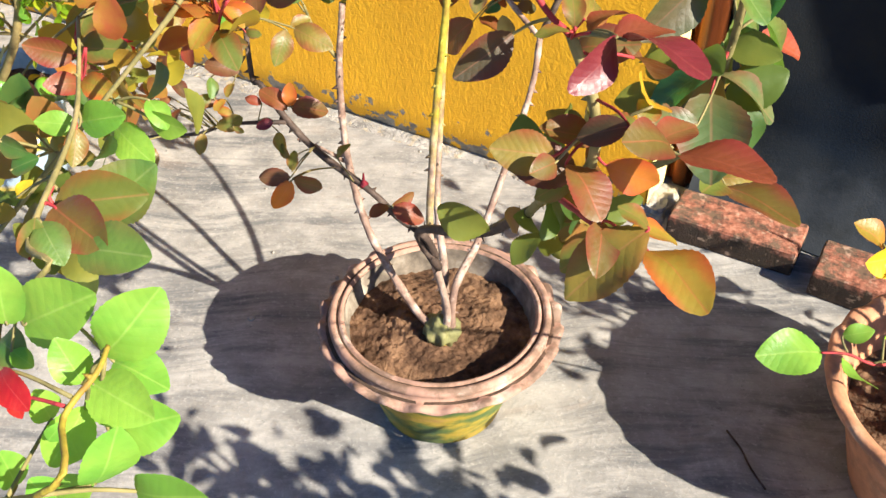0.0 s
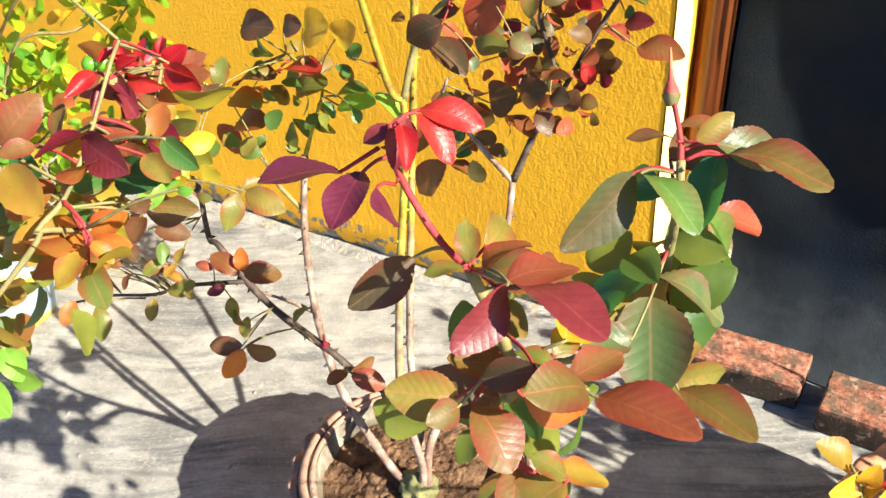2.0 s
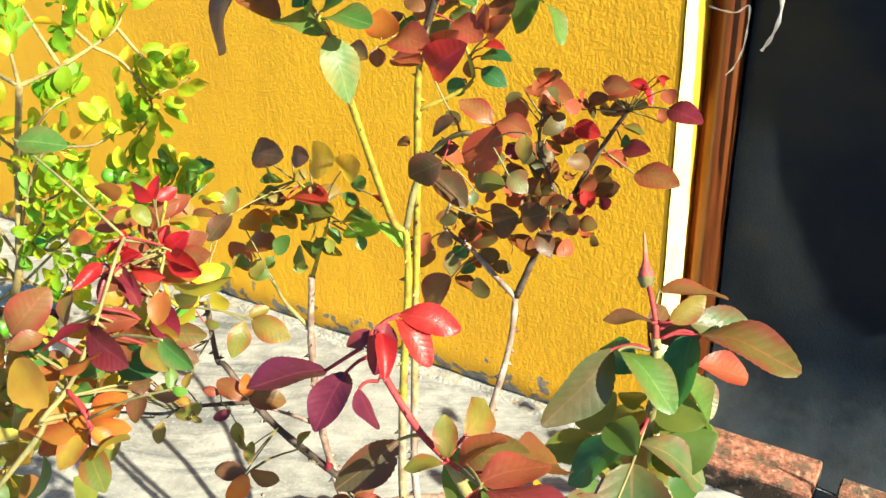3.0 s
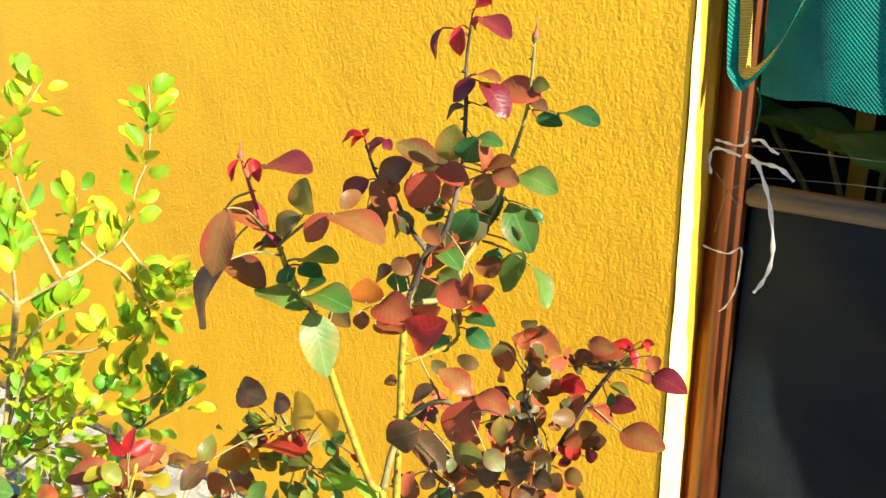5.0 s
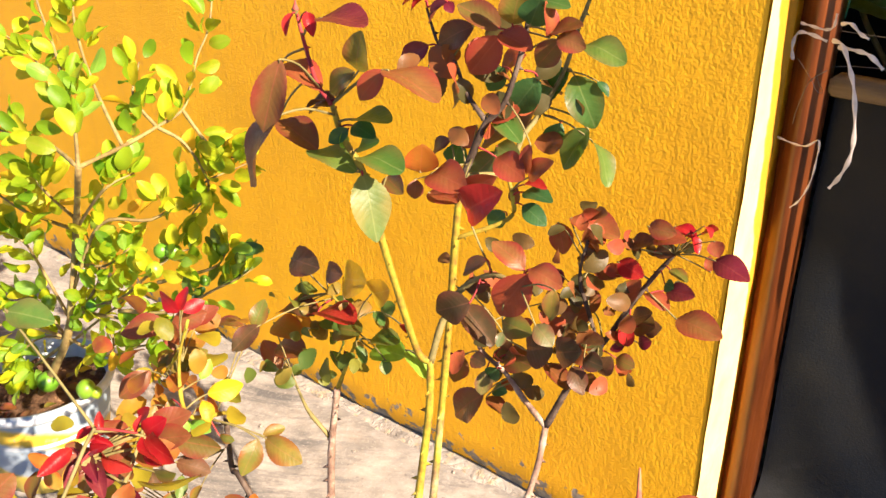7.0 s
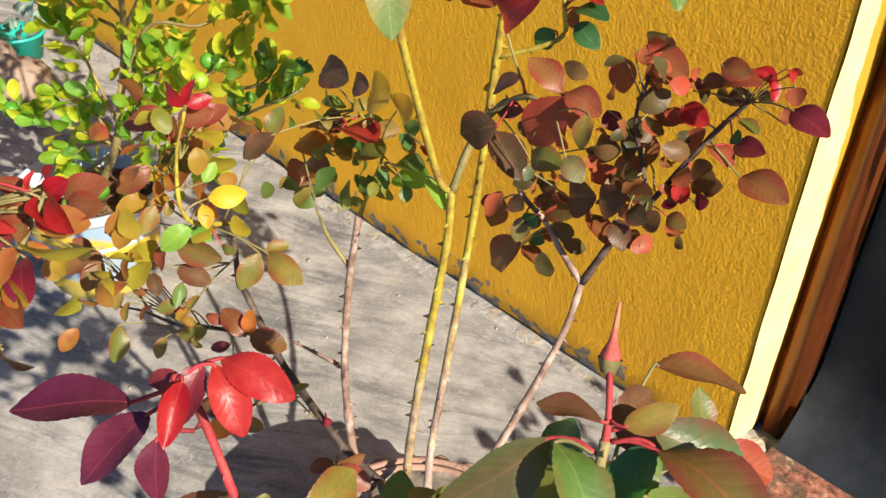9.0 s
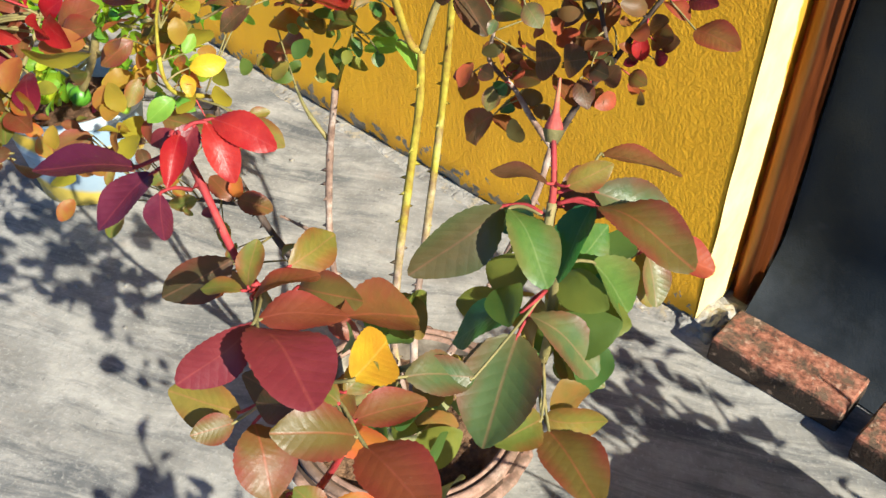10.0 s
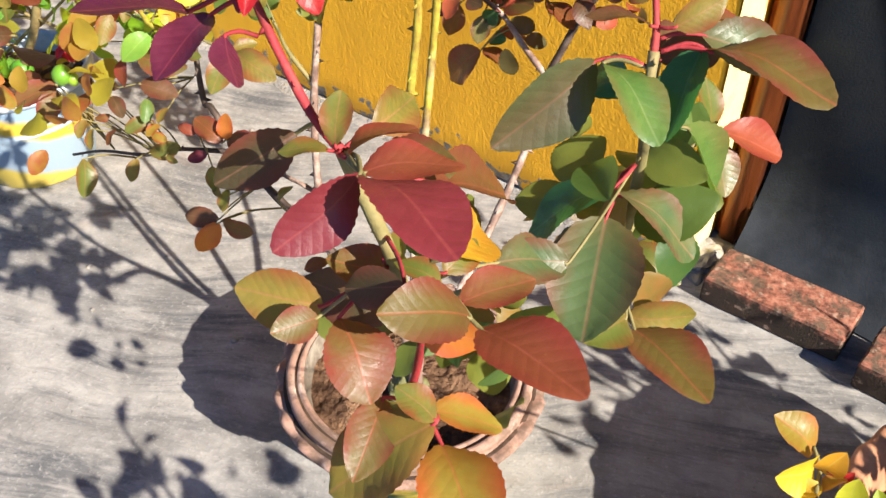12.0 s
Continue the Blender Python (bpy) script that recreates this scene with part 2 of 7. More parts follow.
_new = _k.ramp(_n45, (0.3, (0.15, 0.06, 0.018)), (0.52, (0.31, 0.25, 0.022)), (0.74, (0.44, 0.42, 0.05)))
_age = _k.math("ADD", _k.axis(2), _k.math("MULTIPLY", _k.math("SUBTRACT", _k.noise(30, 4, 0.7), 0.5), 0.55))
_k.color(_k.mix(_k.grey(_age, 0.32, 0.54), _old, _new))
_k.bump(_k.noise(90, 4, 0.6), 0.5, 0.003)
M_CANE_OLD = _k.m
M_CROWN = bark("green_brown_crown", (0.07, 0.055, 0.03), (0.17, 0.165, 0.06), (0.30, 0.27, 0.13), 1.6)
M_CANE_RED = bark("red_young_cane", (0.12, 0.02, 0.018), (0.30, 0.028, 0.032), (0.40, 0.09, 0.06))
M_CANE_OLIVE = bark("olive_cane", (0.09, 0.08, 0.03), (0.20, 0.17, 0.06), (0.30, 0.22, 0.10))
M_BUD = bark("bud_pink_red", (0.26, 0.03, 0.03), (0.44, 0.10, 0.07), (0.34, 0.26, 0.08))
M_BUD_DARK = bark("bud_dark_red", (0.07, 0.005, 0.010), (0.15, 0.008, 0.018), (0.25, 0.02, 0.03))
M_TWIG = bark("citrus_twig", (0.12, 0.08, 0.03), (0.25, 0.19, 0.07), (0.34, 0.30, 0.10))
LEAF = {
    "red": leaf_mat("young_red_leaf", (0.26, 0.007, 0.013), (0.34, 0.025, 0.018), (0.42, 0.06, 0.05), (0.75, 0.03, 0.02), 0.28, 0.28),
    "wine": leaf_mat("wine_red_leaf", (0.105, 0.008, 0.019), (0.135, 0.020, 0.024), (0.24, 0.05, 0.04), (0.40, 0.05, 0.03), 0.30, 0.12),
    "sage": leaf_mat("sage_green_leaf", (0.070, 0.105, 0.036), (0.14, 0.125, 0.040), (0.28, 0.14, 0.08), (0.26, 0.32, 0.05), 0.32, 0.16, (0.15, 0.040, 0.026)),
    "plum": leaf_mat("plum_leaf", (0.060, 0.009, 0.026), (0.095, 0.016, 0.032), (0.22, 0.04, 0.05), (0.30, 0.03, 0.05), 0.28, 0.06),
    "rose": leaf_mat("rosy_bronze_leaf", (0.170, 0.045, 0.020), (0.145, 0.080, 0.022), (0.30, 0.08, 0.045), (0.55, 0.15, 0.04), 0.35, 0.20, (0.185, 0.022, 0.018)),
    "moss": leaf_mat("dark_moss_leaf", (0.040, 0.052, 0.020), (0.070, 0.056, 0.022), (0.16, 0.07, 0.04), (0.20, 0.18, 0.04), 0.33, 0.14, (0.060, 0.075, 0.028)),
    "russet": leaf_mat("russet_leaf", (0.25, 0.055, 0.024), (0.20, 0.095, 0.028), (0.36, 0.10, 0.05), (0.70, 0.16, 0.04), 0.36, 0.22, (0.24, 0.024, 0.022)),
    "pale": leaf_mat("pale_green_leaf", (0.092, 0.150, 0.040), (0.140, 0.165, 0.048), (0.24, 0.27, 0.09), (0.45, 0.55, 0.10), 0.38, 0.22, (0.24, 0.20, 0.06)),
    "bronze": leaf_mat("bronze_leaf", (0.108, 0.082, 0.018), (0.150, 0.052, 0.015), (0.34, 0.08, 0.04), (0.45, 0.19, 0.03), 0.35, 0.20, (0.16, 0.020, 0.020)),
    "orange": leaf_mat("orange_leaf", (0.36, 0.125, 0.018), (0.25, 0.20, 0.024), (0.45, 0.13, 0.05), (0.90, 0.34, 0.03), 0.34, 0.35, (0.42, 0.055, 0.02)),
    "olive": leaf_mat("olive_leaf", (0.10, 0.125, 0.022), (0.20, 0.15, 0.024), (0.33, 0.14, 0.06), (0.45, 0.40, 0.04), 0.34, 0.26, (0.22, 0.045, 0.020)),
    "green": leaf_mat("green_leaf", (0.048, 0.125, 0.024), (0.10, 0.165, 0.03), (0.22, 0.27, 0.09), (0.25, 0.45, 0.04), 0.34, 0.26, (0.13, 0.11, 0.03)),
    "teal": leaf_mat("dark_green_leaf", (0.02, 0.072, 0.024), (0.04, 0.105, 0.03), (0.12, 0.20, 0.08), (0.12, 0.40, 0.06), 0.31, 0.22),
    "dusk": leaf_mat("dusky_brown_leaf", (0.040, 0.034, 0.014), (0.12, 0.058, 0.024), (0.20, 0.09, 0.05), (0.30, 0.13, 0.04), 0.36, 0.2, (0.11, 0.026, 0.018)),
    "lime": leaf_mat("bright_green_leaf", (0.13, 0.30, 0.035), (0.23, 0.38, 0.045), (0.38, 0.52, 0.11), (0.50, 0.88, 0.04), 0.34, 0.38),
    "yellow": leaf_mat("yellow_leaf", (0.60, 0.42, 0.012), (0.50, 0.24, 0.012), (0.6, 0.45, 0.08), (0.95, 0.70, 0.03), 0.36, 0.35),
    "citrus": leaf_mat("citrus_leaf", (0.13, 0.27, 0.008), (0.30, 0.38, 0.010), (0.34, 0.34, 0.05), (0.60, 0.68, 0.015), 0.40, 0.42),
    "gold": leaf_mat("golden_green_leaf", (0.36, 0.38, 0.012), (0.20, 0.30, 0.010), (0.38, 0.34, 0.05), (0.75, 0.68, 0.015), 0.40, 0.42),
}


# ---- building helpers ----
def mesh_of(name, bm, material, smooth=True):
    me = bpy.data.meshes.new(name)
    bmesh.ops.recalc_face_normals(bm, faces=bm.faces)
    bm.to_mesh(me)
    bm.free()
    if smooth:
        for p in me.polygons:
            p.use_smooth = True
    me.materials.append(material)
    return me


def part(name, bm, material, parent, label="", smooth=True):
    ob = new(name, mesh_of(name, bm, material, smooth))
    ob.parent = parent
    return tagged(ob, label)


def thing(name, label, category, at=(0, 0, 0), turn=0.0, group="", kind=""):
    ob = new(name)
    ob.empty_display_size = 0.05
    ob.matrix_basis = pose(*at, 0, 0, turn)
    return tagged(ob, label, category, group, kind)


def solid(name, bm, material, label, category, kind="", smooth=False):
    return tagged(new(name, mesh_of(name, bm, material, smooth)), label, category, "", kind)


def add_box(bm, lo, hi, bevel=0.0, seg=2):
    lo, hi = Vector(lo), Vector(hi)
    r = bmesh.ops.create_cube(bm, size=1, matrix=Matrix.Translation((lo + hi) / 2) @ Matrix.Diagonal((*(hi - lo), 1)))
    if bevel:
        es = {e for v in r["verts"] for e in v.link_edges}
        bmesh.ops.bevel(bm, geom=list(es), offset=bevel, segments=seg, affect="EDGES")


def add_sheet(bm, nu, nv, fn):
    """A grid of nu x nv faces whose corners fn(u, v) gives, u and v from 0 to 1."""
    g = [[bm.verts.new(fn(i / nu, j / nv)) for j in range(nv + 1)] for i in range(nu + 1)]
    for i in range(nu):
        for j in range(nv):
            bm.faces.new((g[i][j], g[i + 1][j], g[i + 1][j + 1], g[i][j + 1]))


def add_lathe(bm, profile, n=64, wave=None):
    """Turns (radius, height) pairs round z. wave(angle, k) gives an outward shift for profile point k."""
    rings = []
    for k, (r, z) in enumerate(profile):
        ring = []
        for i in range(n):
            a = 2 * math.pi * i / n
            d = wave(a, k) if wave else (0, 0)
            ring.append(bm.verts.new(((r + d[0]) * math.cos(a), (r + d[0]) * math.sin(a), z + d[1])))
        rings.append(ring)
    for a, b in zip(rings, rings[1:]):
        for i in range(n):
            bm.faces.new((a[i], a[(i + 1) % n], b[(i + 1) % n], b[i]))
    return rings


def spline(points, steps=6):
    pts = [Vector(p) for p in points]
    if len(pts) < 3:
        return [pts[0].lerp(pts[-1], i / steps) for i in range(steps + 1)]
    ext = [pts[0] * 2 - pts[1], *pts, pts[-1] * 2 - pts[-2]]
    out = []
    for i in range(1, len(ext) - 2):
        a, b, c, d = ext[i - 1], ext[i], ext[i + 1], ext[i + 2]
        for s in range(steps):
            t = s / steps
            out.append(0.5 * (2 * b + (c - a) * t + (2 * a - 5 * b + 4 * c - d) * t * t + (3 * b - a - 3 * c + d) * t ** 3))
    return out + [pts[-1]]


def add_tube(bm, points, r0, r1, n=7, steps=6, wobble=0.0, cap=True):
    path = spline(points, steps)
    m = len(path) - 1
    up = Vector((0.31, 0.17, 0.93))
    rings = []
    for i, p in enumerate(path):
        d = (path[min(i + 1, m)] - path[max(i - 1, 0)]).normalized()
        s = d.cross(up)
        s = s.normalized() if s.length > 1e-4 else Vector((1, 0, 0))
        q = d.cross(s)
        r = r0 + (r1 - r0) * i / m
        r *= 1 + wobble * noise.noise(p * 60)
        rings.append([bm.verts.new(p + (s * math.cos(2 * math.pi * k / n) + q * math.sin(2 * math.pi * k / n)) * r) for k in range(n)])
    for a, b in zip(rings, rings[1:]):
        for k in range(n):
            bm.faces.new((a[k], a[(k + 1) % n], b[(k + 1) % n], b[k]))
    if cap:
        bm.faces.new(rings[0][::-1])
        bm.faces.new(rings[-1])
    return path


def add_thorns(bm, path, r, every, length, rng):
    """Small hooked prickles along a cane."""
    run = 0.0
    for a, b in zip(path, path[1:]):
        run += (b - a).length
        if run < every:
            continue
        run = rng.uniform(-0.4, 0.2) * every
        d = (b - a).normalized()
        s = d.cross(Vector((rng.uniform(-1, 1), rng.uniform(-1, 1), rng.uniform(-0.4, 0.4))))
        if s.length < 0.2:
            continue
        s.normalize()
        q = d.cross(s)
        tip = bm.verts.new(a + s * (r + length) - d * length * 0.35)
        foot = [bm.verts.new(a + s * r * 0.7 + d * length * 0.55 * cu + q * length * 0.22 * cv) for cu, cv in ((1, 0), (0, 1), (-1, 0), (0, -1))]
        for i in range(4):
            bm.faces.new((foot[i], foot[(i + 1) % 4], tip))


def cane(plant, points, r0, r1, material, thorns=0.0, seed=1, name="stem", wobble=0.25, label=""):
    bm = bmesh.new()
    path = add_tube(bm, points, r0, r1, 8, 6, wobble)
    if thorns:
        add_thorns(bm, path, (r0 + r1) / 2, thorns * 0.7, max(r0, 0.003) * 1.0, random.Random(seed))
    return part(name, bm, material, plant, label)


def blade_mesh(name, wide, fold, arch, teeth, n=9, blunt=0.52, point=0.80, twist=0.0):
    """A leaf blade of length 1 along y: ovate outline, toothed edge, folded along the rib and arched, its tip bent over."""
    bm = bmesh.new()
    top = (blunt / (blunt + point)) ** blunt * (point / (blunt + point)) ** point
    rows = []
    for i in range(n + 1):
        v = i / n
        w = wide * 0.5 * v ** blunt * (1 - v) ** point / top if 0 < i < n else 0.0
        tooth = 1 + teeth * (0 if i % 2 else -1)
        z0 = arch * (math.sin(math.pi * v) * 0.62 + 0.16 * math.sin(2 * math.pi * v))
        row = []
        for u in (-1.0, -0.78, -0.42, 0.0, 0.42, 0.78, 1.0):
            ww = w * (tooth if abs(u) == 1 else 1)
            wave = 0.020 * math.sin(9 * v + 2.4 * u) * abs(u) ** 2 + twist * u * w * (v - 0.4)
            row.append((u * ww, v + (0.012 if abs(u) == 1 and i % 2 == 0 else 0), z0 + fold * abs(u) ** 1.4 * w + wave))
        rows.append(row)
    vs = [[bm.verts.new(p) for p in row] for row in rows[1:-1]]
    a, b = bm.verts.new(rows[0][3]), bm.verts.new(rows[-1][3])
    for r, s in zip(vs, vs[1:]):
        for k in range(6):
            bm.faces.new((r[k], r[k + 1], s[k + 1], s[k]))
    for k in range(6):
        bm.faces.new((a, vs[0][k + 1], vs[0][k]))
        bm.faces.new((vs[-1][k], vs[-1][k + 1], b))
    return mesh_of(name, bm, LEAF["green"])


BLADES = [blade_mesh("rose_blade", 0.61, 0.26, 0.07, 0.030, 27, 0.72, 0.84), blade_mesh("rose_blade", 0.62, 0.14, 0.13, 0.034, 27, 0.76, 0.90, 0.5),
          blade_mesh("rose_blade", 0.60, 0.40, 0.05, 0.030, 27, 0.68, 0.80, -0.4), blade_mesh("rose_blade", 0.63, 0.20, 0.16, 0.034, 27, 0.80, 0.82, -0.7)]
SMALL = [blade_mesh("small_blade", 0.60, 0.30, 0.10, 0.045, 13, 0.70, 0.74), blade_mesh("small_blade", 0.63, 0.16, 0.16, 0.045, 13, 0.66, 0.70, 0.5)]
OVAL = [blade_mesh("citrus_blade", 0.46, 0.45, 0.06, 0.0, 9, 0.75, 0.7), blade_mesh("citrus_blade", 0.52, 0.28, 0.13, 0.0, 9, 0.7, 0.62, 0.6)]
SLIM = [blade_mesh("young_blade", 0.42, 0.65, 0.18, 0.03, 11, 0.7, 0.85, 0.5), blade_mesh("young_blade", 0.36, 0.85, 0.10, 0.03, 11, 0.7, 0.9, -0.5)]
GAZE = Vector((0.48, -0.58, 0.62))
_lr = random.Random(11)


def leaf(plant, base, tip, tint, wide=1.0, face=None, kind=None, jitter=0.21, name="leaf"):
    """One blade from base to tip, its upper side towards face."""
    base, tip = Vector(base), Vector(tip)
    y = tip - base
    ln = y.length
    y /= ln
    f = Vector(face) if face else GAZE + Vector([_lr.gauss(0, jitter * 2) for _ in range(3)])
    z = f - y * f.dot(y)
    z.normalize()
    x = y.cross(z)
    ob = new(name, _lr.choice(kind or BLADES))
    ob.parent = plant
    ob.matrix_basis = Matrix.Translation(base) @ Matrix((x, y, z)).transposed().to_4x4() @ Matrix.Diagonal((ln * wide, ln, ln, 1))
    ob.material_slots[0].link = "OBJECT"
    ob.material_slots[0].material = LEAF[tint]
    return ob


# ---- the large structure ----
def build_ground():
    bm = bmesh.new()
    xs = [-40, -12, -4, -2, *[-1.6 + 0.2 * i for i in range(17)], 2, 4, 12, 40]
    ys = [-40, -12, -4, -2.4, *[-2.0 + 0.2 * i for i in range(16)], 1.6, 4, 12, 40]
    g = [[bm.verts.new((x, y, 0.0)) for y in ys] for x in xs]
    for i in range(len(xs) - 1):
        for j in range(len(ys) - 1):
            bm.faces.new((g[i][j], g[i + 1][j], g[i + 1][j + 1], g[i][j + 1]))
    solid("ground", bm, M_FLOOR, "worn grey cement yard floor with sweep marks", "floor", "structure")


def build_walls():
    bm = bmesh.new()
    for v in bmesh.ops.create_grid(bm, x_segments=160, y_segments=70, size=0.5)["verts"]:
        x, z = -2.0 + v.co.x * 4.0, 1.3 + v.co.y * 2.6
        d = 0.0016 * noise.noise(Vector((x * 2.5, 0, z * 2.5))) + 0.0010 * noise.noise(Vector((x * 9, 3, z * 7)))
        foot = max(0.0, 0.035 - z) * (0.35 + 0.5 * noise.noise(Vector((x * 14, 1, 0))))
        edge = 1 if v.co.x < 0.499 else 0
        v.co = (x, (d + foot) * edge, z)
    bmesh.ops.reverse_faces(bm, faces=bm.faces)
    ext = bmesh.ops.extrude_face_region(bm, geom=bm.faces[:])
    for v in [e for e in ext["geom"] if isinstance(e, bmesh.types.BMVert)]:
        v.co.y = 0.20
    for e in bm.edges:
        if len(e.link_faces) == 2 and e.calc_face_angle() > 0.6:
            e.smooth = False
    wall = solid("wall_north", bm, M_WALL, "yellow painted rough plaster wall, peeling at its foot", "wall", "structure", True)
    for p in wall.data.polygons:
        p.use_smooth = abs(p.normal.y) > 0.7
    wall.matrix_basis = pose(0, 0, 0, 0, 0, 3.3)
    bm = bmesh.new()

    def reveal(u, v):
        z = 0.004 + v * 2.596
        d = 0.002 * noise.noise(Vector((5, u * 5, z * 12)))
        return (0.0035 + d, -0.001 + u * 0.098, z)
    add_sheet(bm, 6, 120, reveal)
    part("reveal", bm, M_REVEAL, wall, "pale cream painted wall end")
    bm = bmesh.new()
    bmesh.ops.create_icosphere(bm, subdivisions=4, radius=1.0)
    for v in bm.verts:
        n = 1 + 0.35 * noise.noise(v.co * 1.7) + 0.2 * noise.noise(v.co * 4.5)
        v.co = Vector((0.012 + v.co.x * 0.042 * n, 0.035 + v.co.y * 0.055 * n, max(-0.002, v.co.z * 0.026 * n)))
    part("plaster_lump", bm, M_RUBBLE, wall, "broken pale plaster at the wall end", False)
    bm = bmesh.new()

    def rubble(u, v):
        x = -3.0 + 3.0 * u
        n = 0.35 + 0.5 * noise.noise(Vector((x * 7, 2, 0))) + 0.2 * noise.noise(Vector((x * 23, 5, v))) + 0.07 * noise.noise(Vector((x * 90, 5, v * 3)))
        wide, high = 0.018 + 0.034 * max(0.0, n), 0.005 + 0.009 * max(0.0, n)
        a = v * math.pi / 2
        b = 0.0011 * noise.noise(Vector((x * 110, v * 9, 1)))
        return (x, 0.012 - (0.012 + wide) * math.cos(a) + b, -0.004 + high * math.sin(a) ** 0.8 + b)
    add_sheet(bm, 1300, 8, rubble)
    part("plaster_edge", bm, M_RUBBLE, wall, "broken grey plaster along wall foot", False)
    # Unseen wall, added to stop the sun reaching behind the doorway.
    bm = bmesh.new()
    add_box(bm, (1.25, 0.17, 0), (4.0, 0.52, 2.6))
    solid("wall_east", bm, M_WALL, "added unseen yellow wall beyond the doorway that blocks the sun", "wall", "structure")
    # Near-black walls added to close off the space behind the doorway.
    k = Mat("added_dark_wall", 0.9)
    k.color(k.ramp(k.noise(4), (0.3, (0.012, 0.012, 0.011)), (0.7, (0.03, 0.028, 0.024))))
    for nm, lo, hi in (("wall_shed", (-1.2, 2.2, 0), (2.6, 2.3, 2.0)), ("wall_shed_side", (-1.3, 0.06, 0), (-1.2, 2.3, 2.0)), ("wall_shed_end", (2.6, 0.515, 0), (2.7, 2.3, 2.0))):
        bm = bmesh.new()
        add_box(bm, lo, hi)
        solid(nm, bm, k.m, "dark wall added to close off the space behind the doorway", "wall", "structure")
    # Roof added only to keep the sun off the plants behind.
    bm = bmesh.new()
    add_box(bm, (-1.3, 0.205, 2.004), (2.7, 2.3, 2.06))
    solid("ceiling", bm, k.m, "added dark roof that keeps sun out of the space behind the doorway", "roof", "structure")


def build_doorway():
    # brown post
    k = Mat("red_brown_gloss_paint", 0.35, spec=0.5)
    k.color(k.ramp(k.noise(7, 5, 0.6, (4, 4, 0.5)), (0.3, (0.075, 0.020, 0.006)), (0.7, (0.19, 0.052, 0.010))))
    k.bump(k.noise(25, 4, 0.6, (4, 4, 0.4)), 0.3, 0.003)
    bm = bmesh.new()
    add_box(bm, (-0.002, 0.104, 0.0), (0.046, 0.150, 2.3), 0.012, 3)
    solid("door_post", bm, k.m, "red-brown glossy wooden door post", "post", "", True)
    # dark sheet with its top batten
    sheet = thing("tarpaulin_screen", "dark blue-black tarpaulin screen nailed under a grey wooden batten", "screen")
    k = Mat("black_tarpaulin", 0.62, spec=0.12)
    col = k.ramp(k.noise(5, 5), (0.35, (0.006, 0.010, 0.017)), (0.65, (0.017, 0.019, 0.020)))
    # Bluish glow near the floor, painted into the sheet and fading upwards.
    foot_glow = k.math("ADD", k.math("MULTIPLY", k.axis(2), -2.2), k.noise(7, 5, 0.65))
    k.color(k.mix(k.grey(foot_glow, 0.20, 0.60, 0, 0.8), col, (0.050, 0.058, 0.072)))
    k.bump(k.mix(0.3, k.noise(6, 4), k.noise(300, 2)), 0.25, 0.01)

    def drape(u, v):
        x = 0.052 + 1.2 * u
        z = 0.83 * v
        w = 0.012 * noise.noise(Vector((x * 5, 1, z * 3))) + 0.006 * noise.noise(Vector((x * 14, 4, z * 9)))
        slack = 0.035 * math.sin(math.pi * min(1.0, z / 0.75)) ** 0.8 * min(1.0, u * 6)
        fore = 0.085 * max(0.0, 1 - z / 0.16) ** 1.5
        return (x, 0.138 + w + slack - fore, z + 0.004)
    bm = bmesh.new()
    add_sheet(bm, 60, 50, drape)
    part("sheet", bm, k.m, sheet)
    k = Mat("grey_weathered_wood", 0.85)
    k.color(k.ramp(k.noise(9, 5, 0.6, (0.5, 6, 6)), (0.3, (0.07, 0.058, 0.048)), (0.7, (0.16, 0.135, 0.115))))
    k.bump(k.noise(20, 5, 0.6, (0.5, 8, 8)), 0.5, 0.004)
    bm = bmesh.new()
    add_box(bm, (0.050, 0.112, 0.822), (1.25, 0.150, 0.848), 0.004)
    part("batten", bm, k.m, sheet, "grey weathered wooden batten")


def brick(name, at, turn, size, seed):
    rng = random.Random(seed)
    bm = bmesh.new()
    add_box(bm, (-size[0] / 2, -size[1] / 2, 0), (size[0] / 2, size[1] / 2, size[2]), 0.003, 1)
    bmesh.ops.subdivide_edges(bm, edges=bm.edges[:], cuts=9, use_grid_fill=True)
    for v in bm.verts:
        q = v.co + Vector((seed * 3.1, 0, 0))
        n = noise.noise(q * 18) * 0.0020 + noise.noise(q * 70) * 0.0009 + noise.noise(q * 190) * 0.0006
        v.co += Vector((n, noise.noise(q * 20 + Vector((9, 0, 0))) * 0.002, n if v.co.z > 0.004 else 0))
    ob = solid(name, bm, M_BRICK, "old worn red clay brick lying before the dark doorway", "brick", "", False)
    ob["group"] = "bricks along the threshold"
    ob.matrix_basis = pose(*at, 0, 0, turn)


build_ground()
build_walls()
build_doorway()
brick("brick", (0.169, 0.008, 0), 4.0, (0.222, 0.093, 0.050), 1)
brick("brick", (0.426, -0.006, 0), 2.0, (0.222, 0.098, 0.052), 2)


# ---- pots ----
def fill_soil(pot, rr, zz, seed):
    """Crumbly earth, heaped towards the middle."""
    bm = bmesh.new()

    def dirt(u, v):
        a, r = 2 * math.pi * u, rr * max(v, 0.002)
        x, y = r * math.cos(a), r * math.sin(a)
        q = Vector((x * 16 + seed, y * 16, 0))
        h = 0.009 * noise.noise(q) + 0.004 * noise.noise(q * 2.7) + 0.0035 * noise.noise(q * 7) + 0.0025 * noise.noise(q * 16)
        return (x, y, zz + h + 0.020 * (1 - v) + 0.008 * math.exp(-((x + 0.08) ** 2 + (y + 0.01) ** 2) / 0.003))
    add_sheet(bm, 170, 60, dirt)
    bmesh.ops.remove_doubles(bm, verts=bm.verts, dist=1e-5)
    part("soil", bm, M_SOIL, pot, "dry crumbly brown soil")


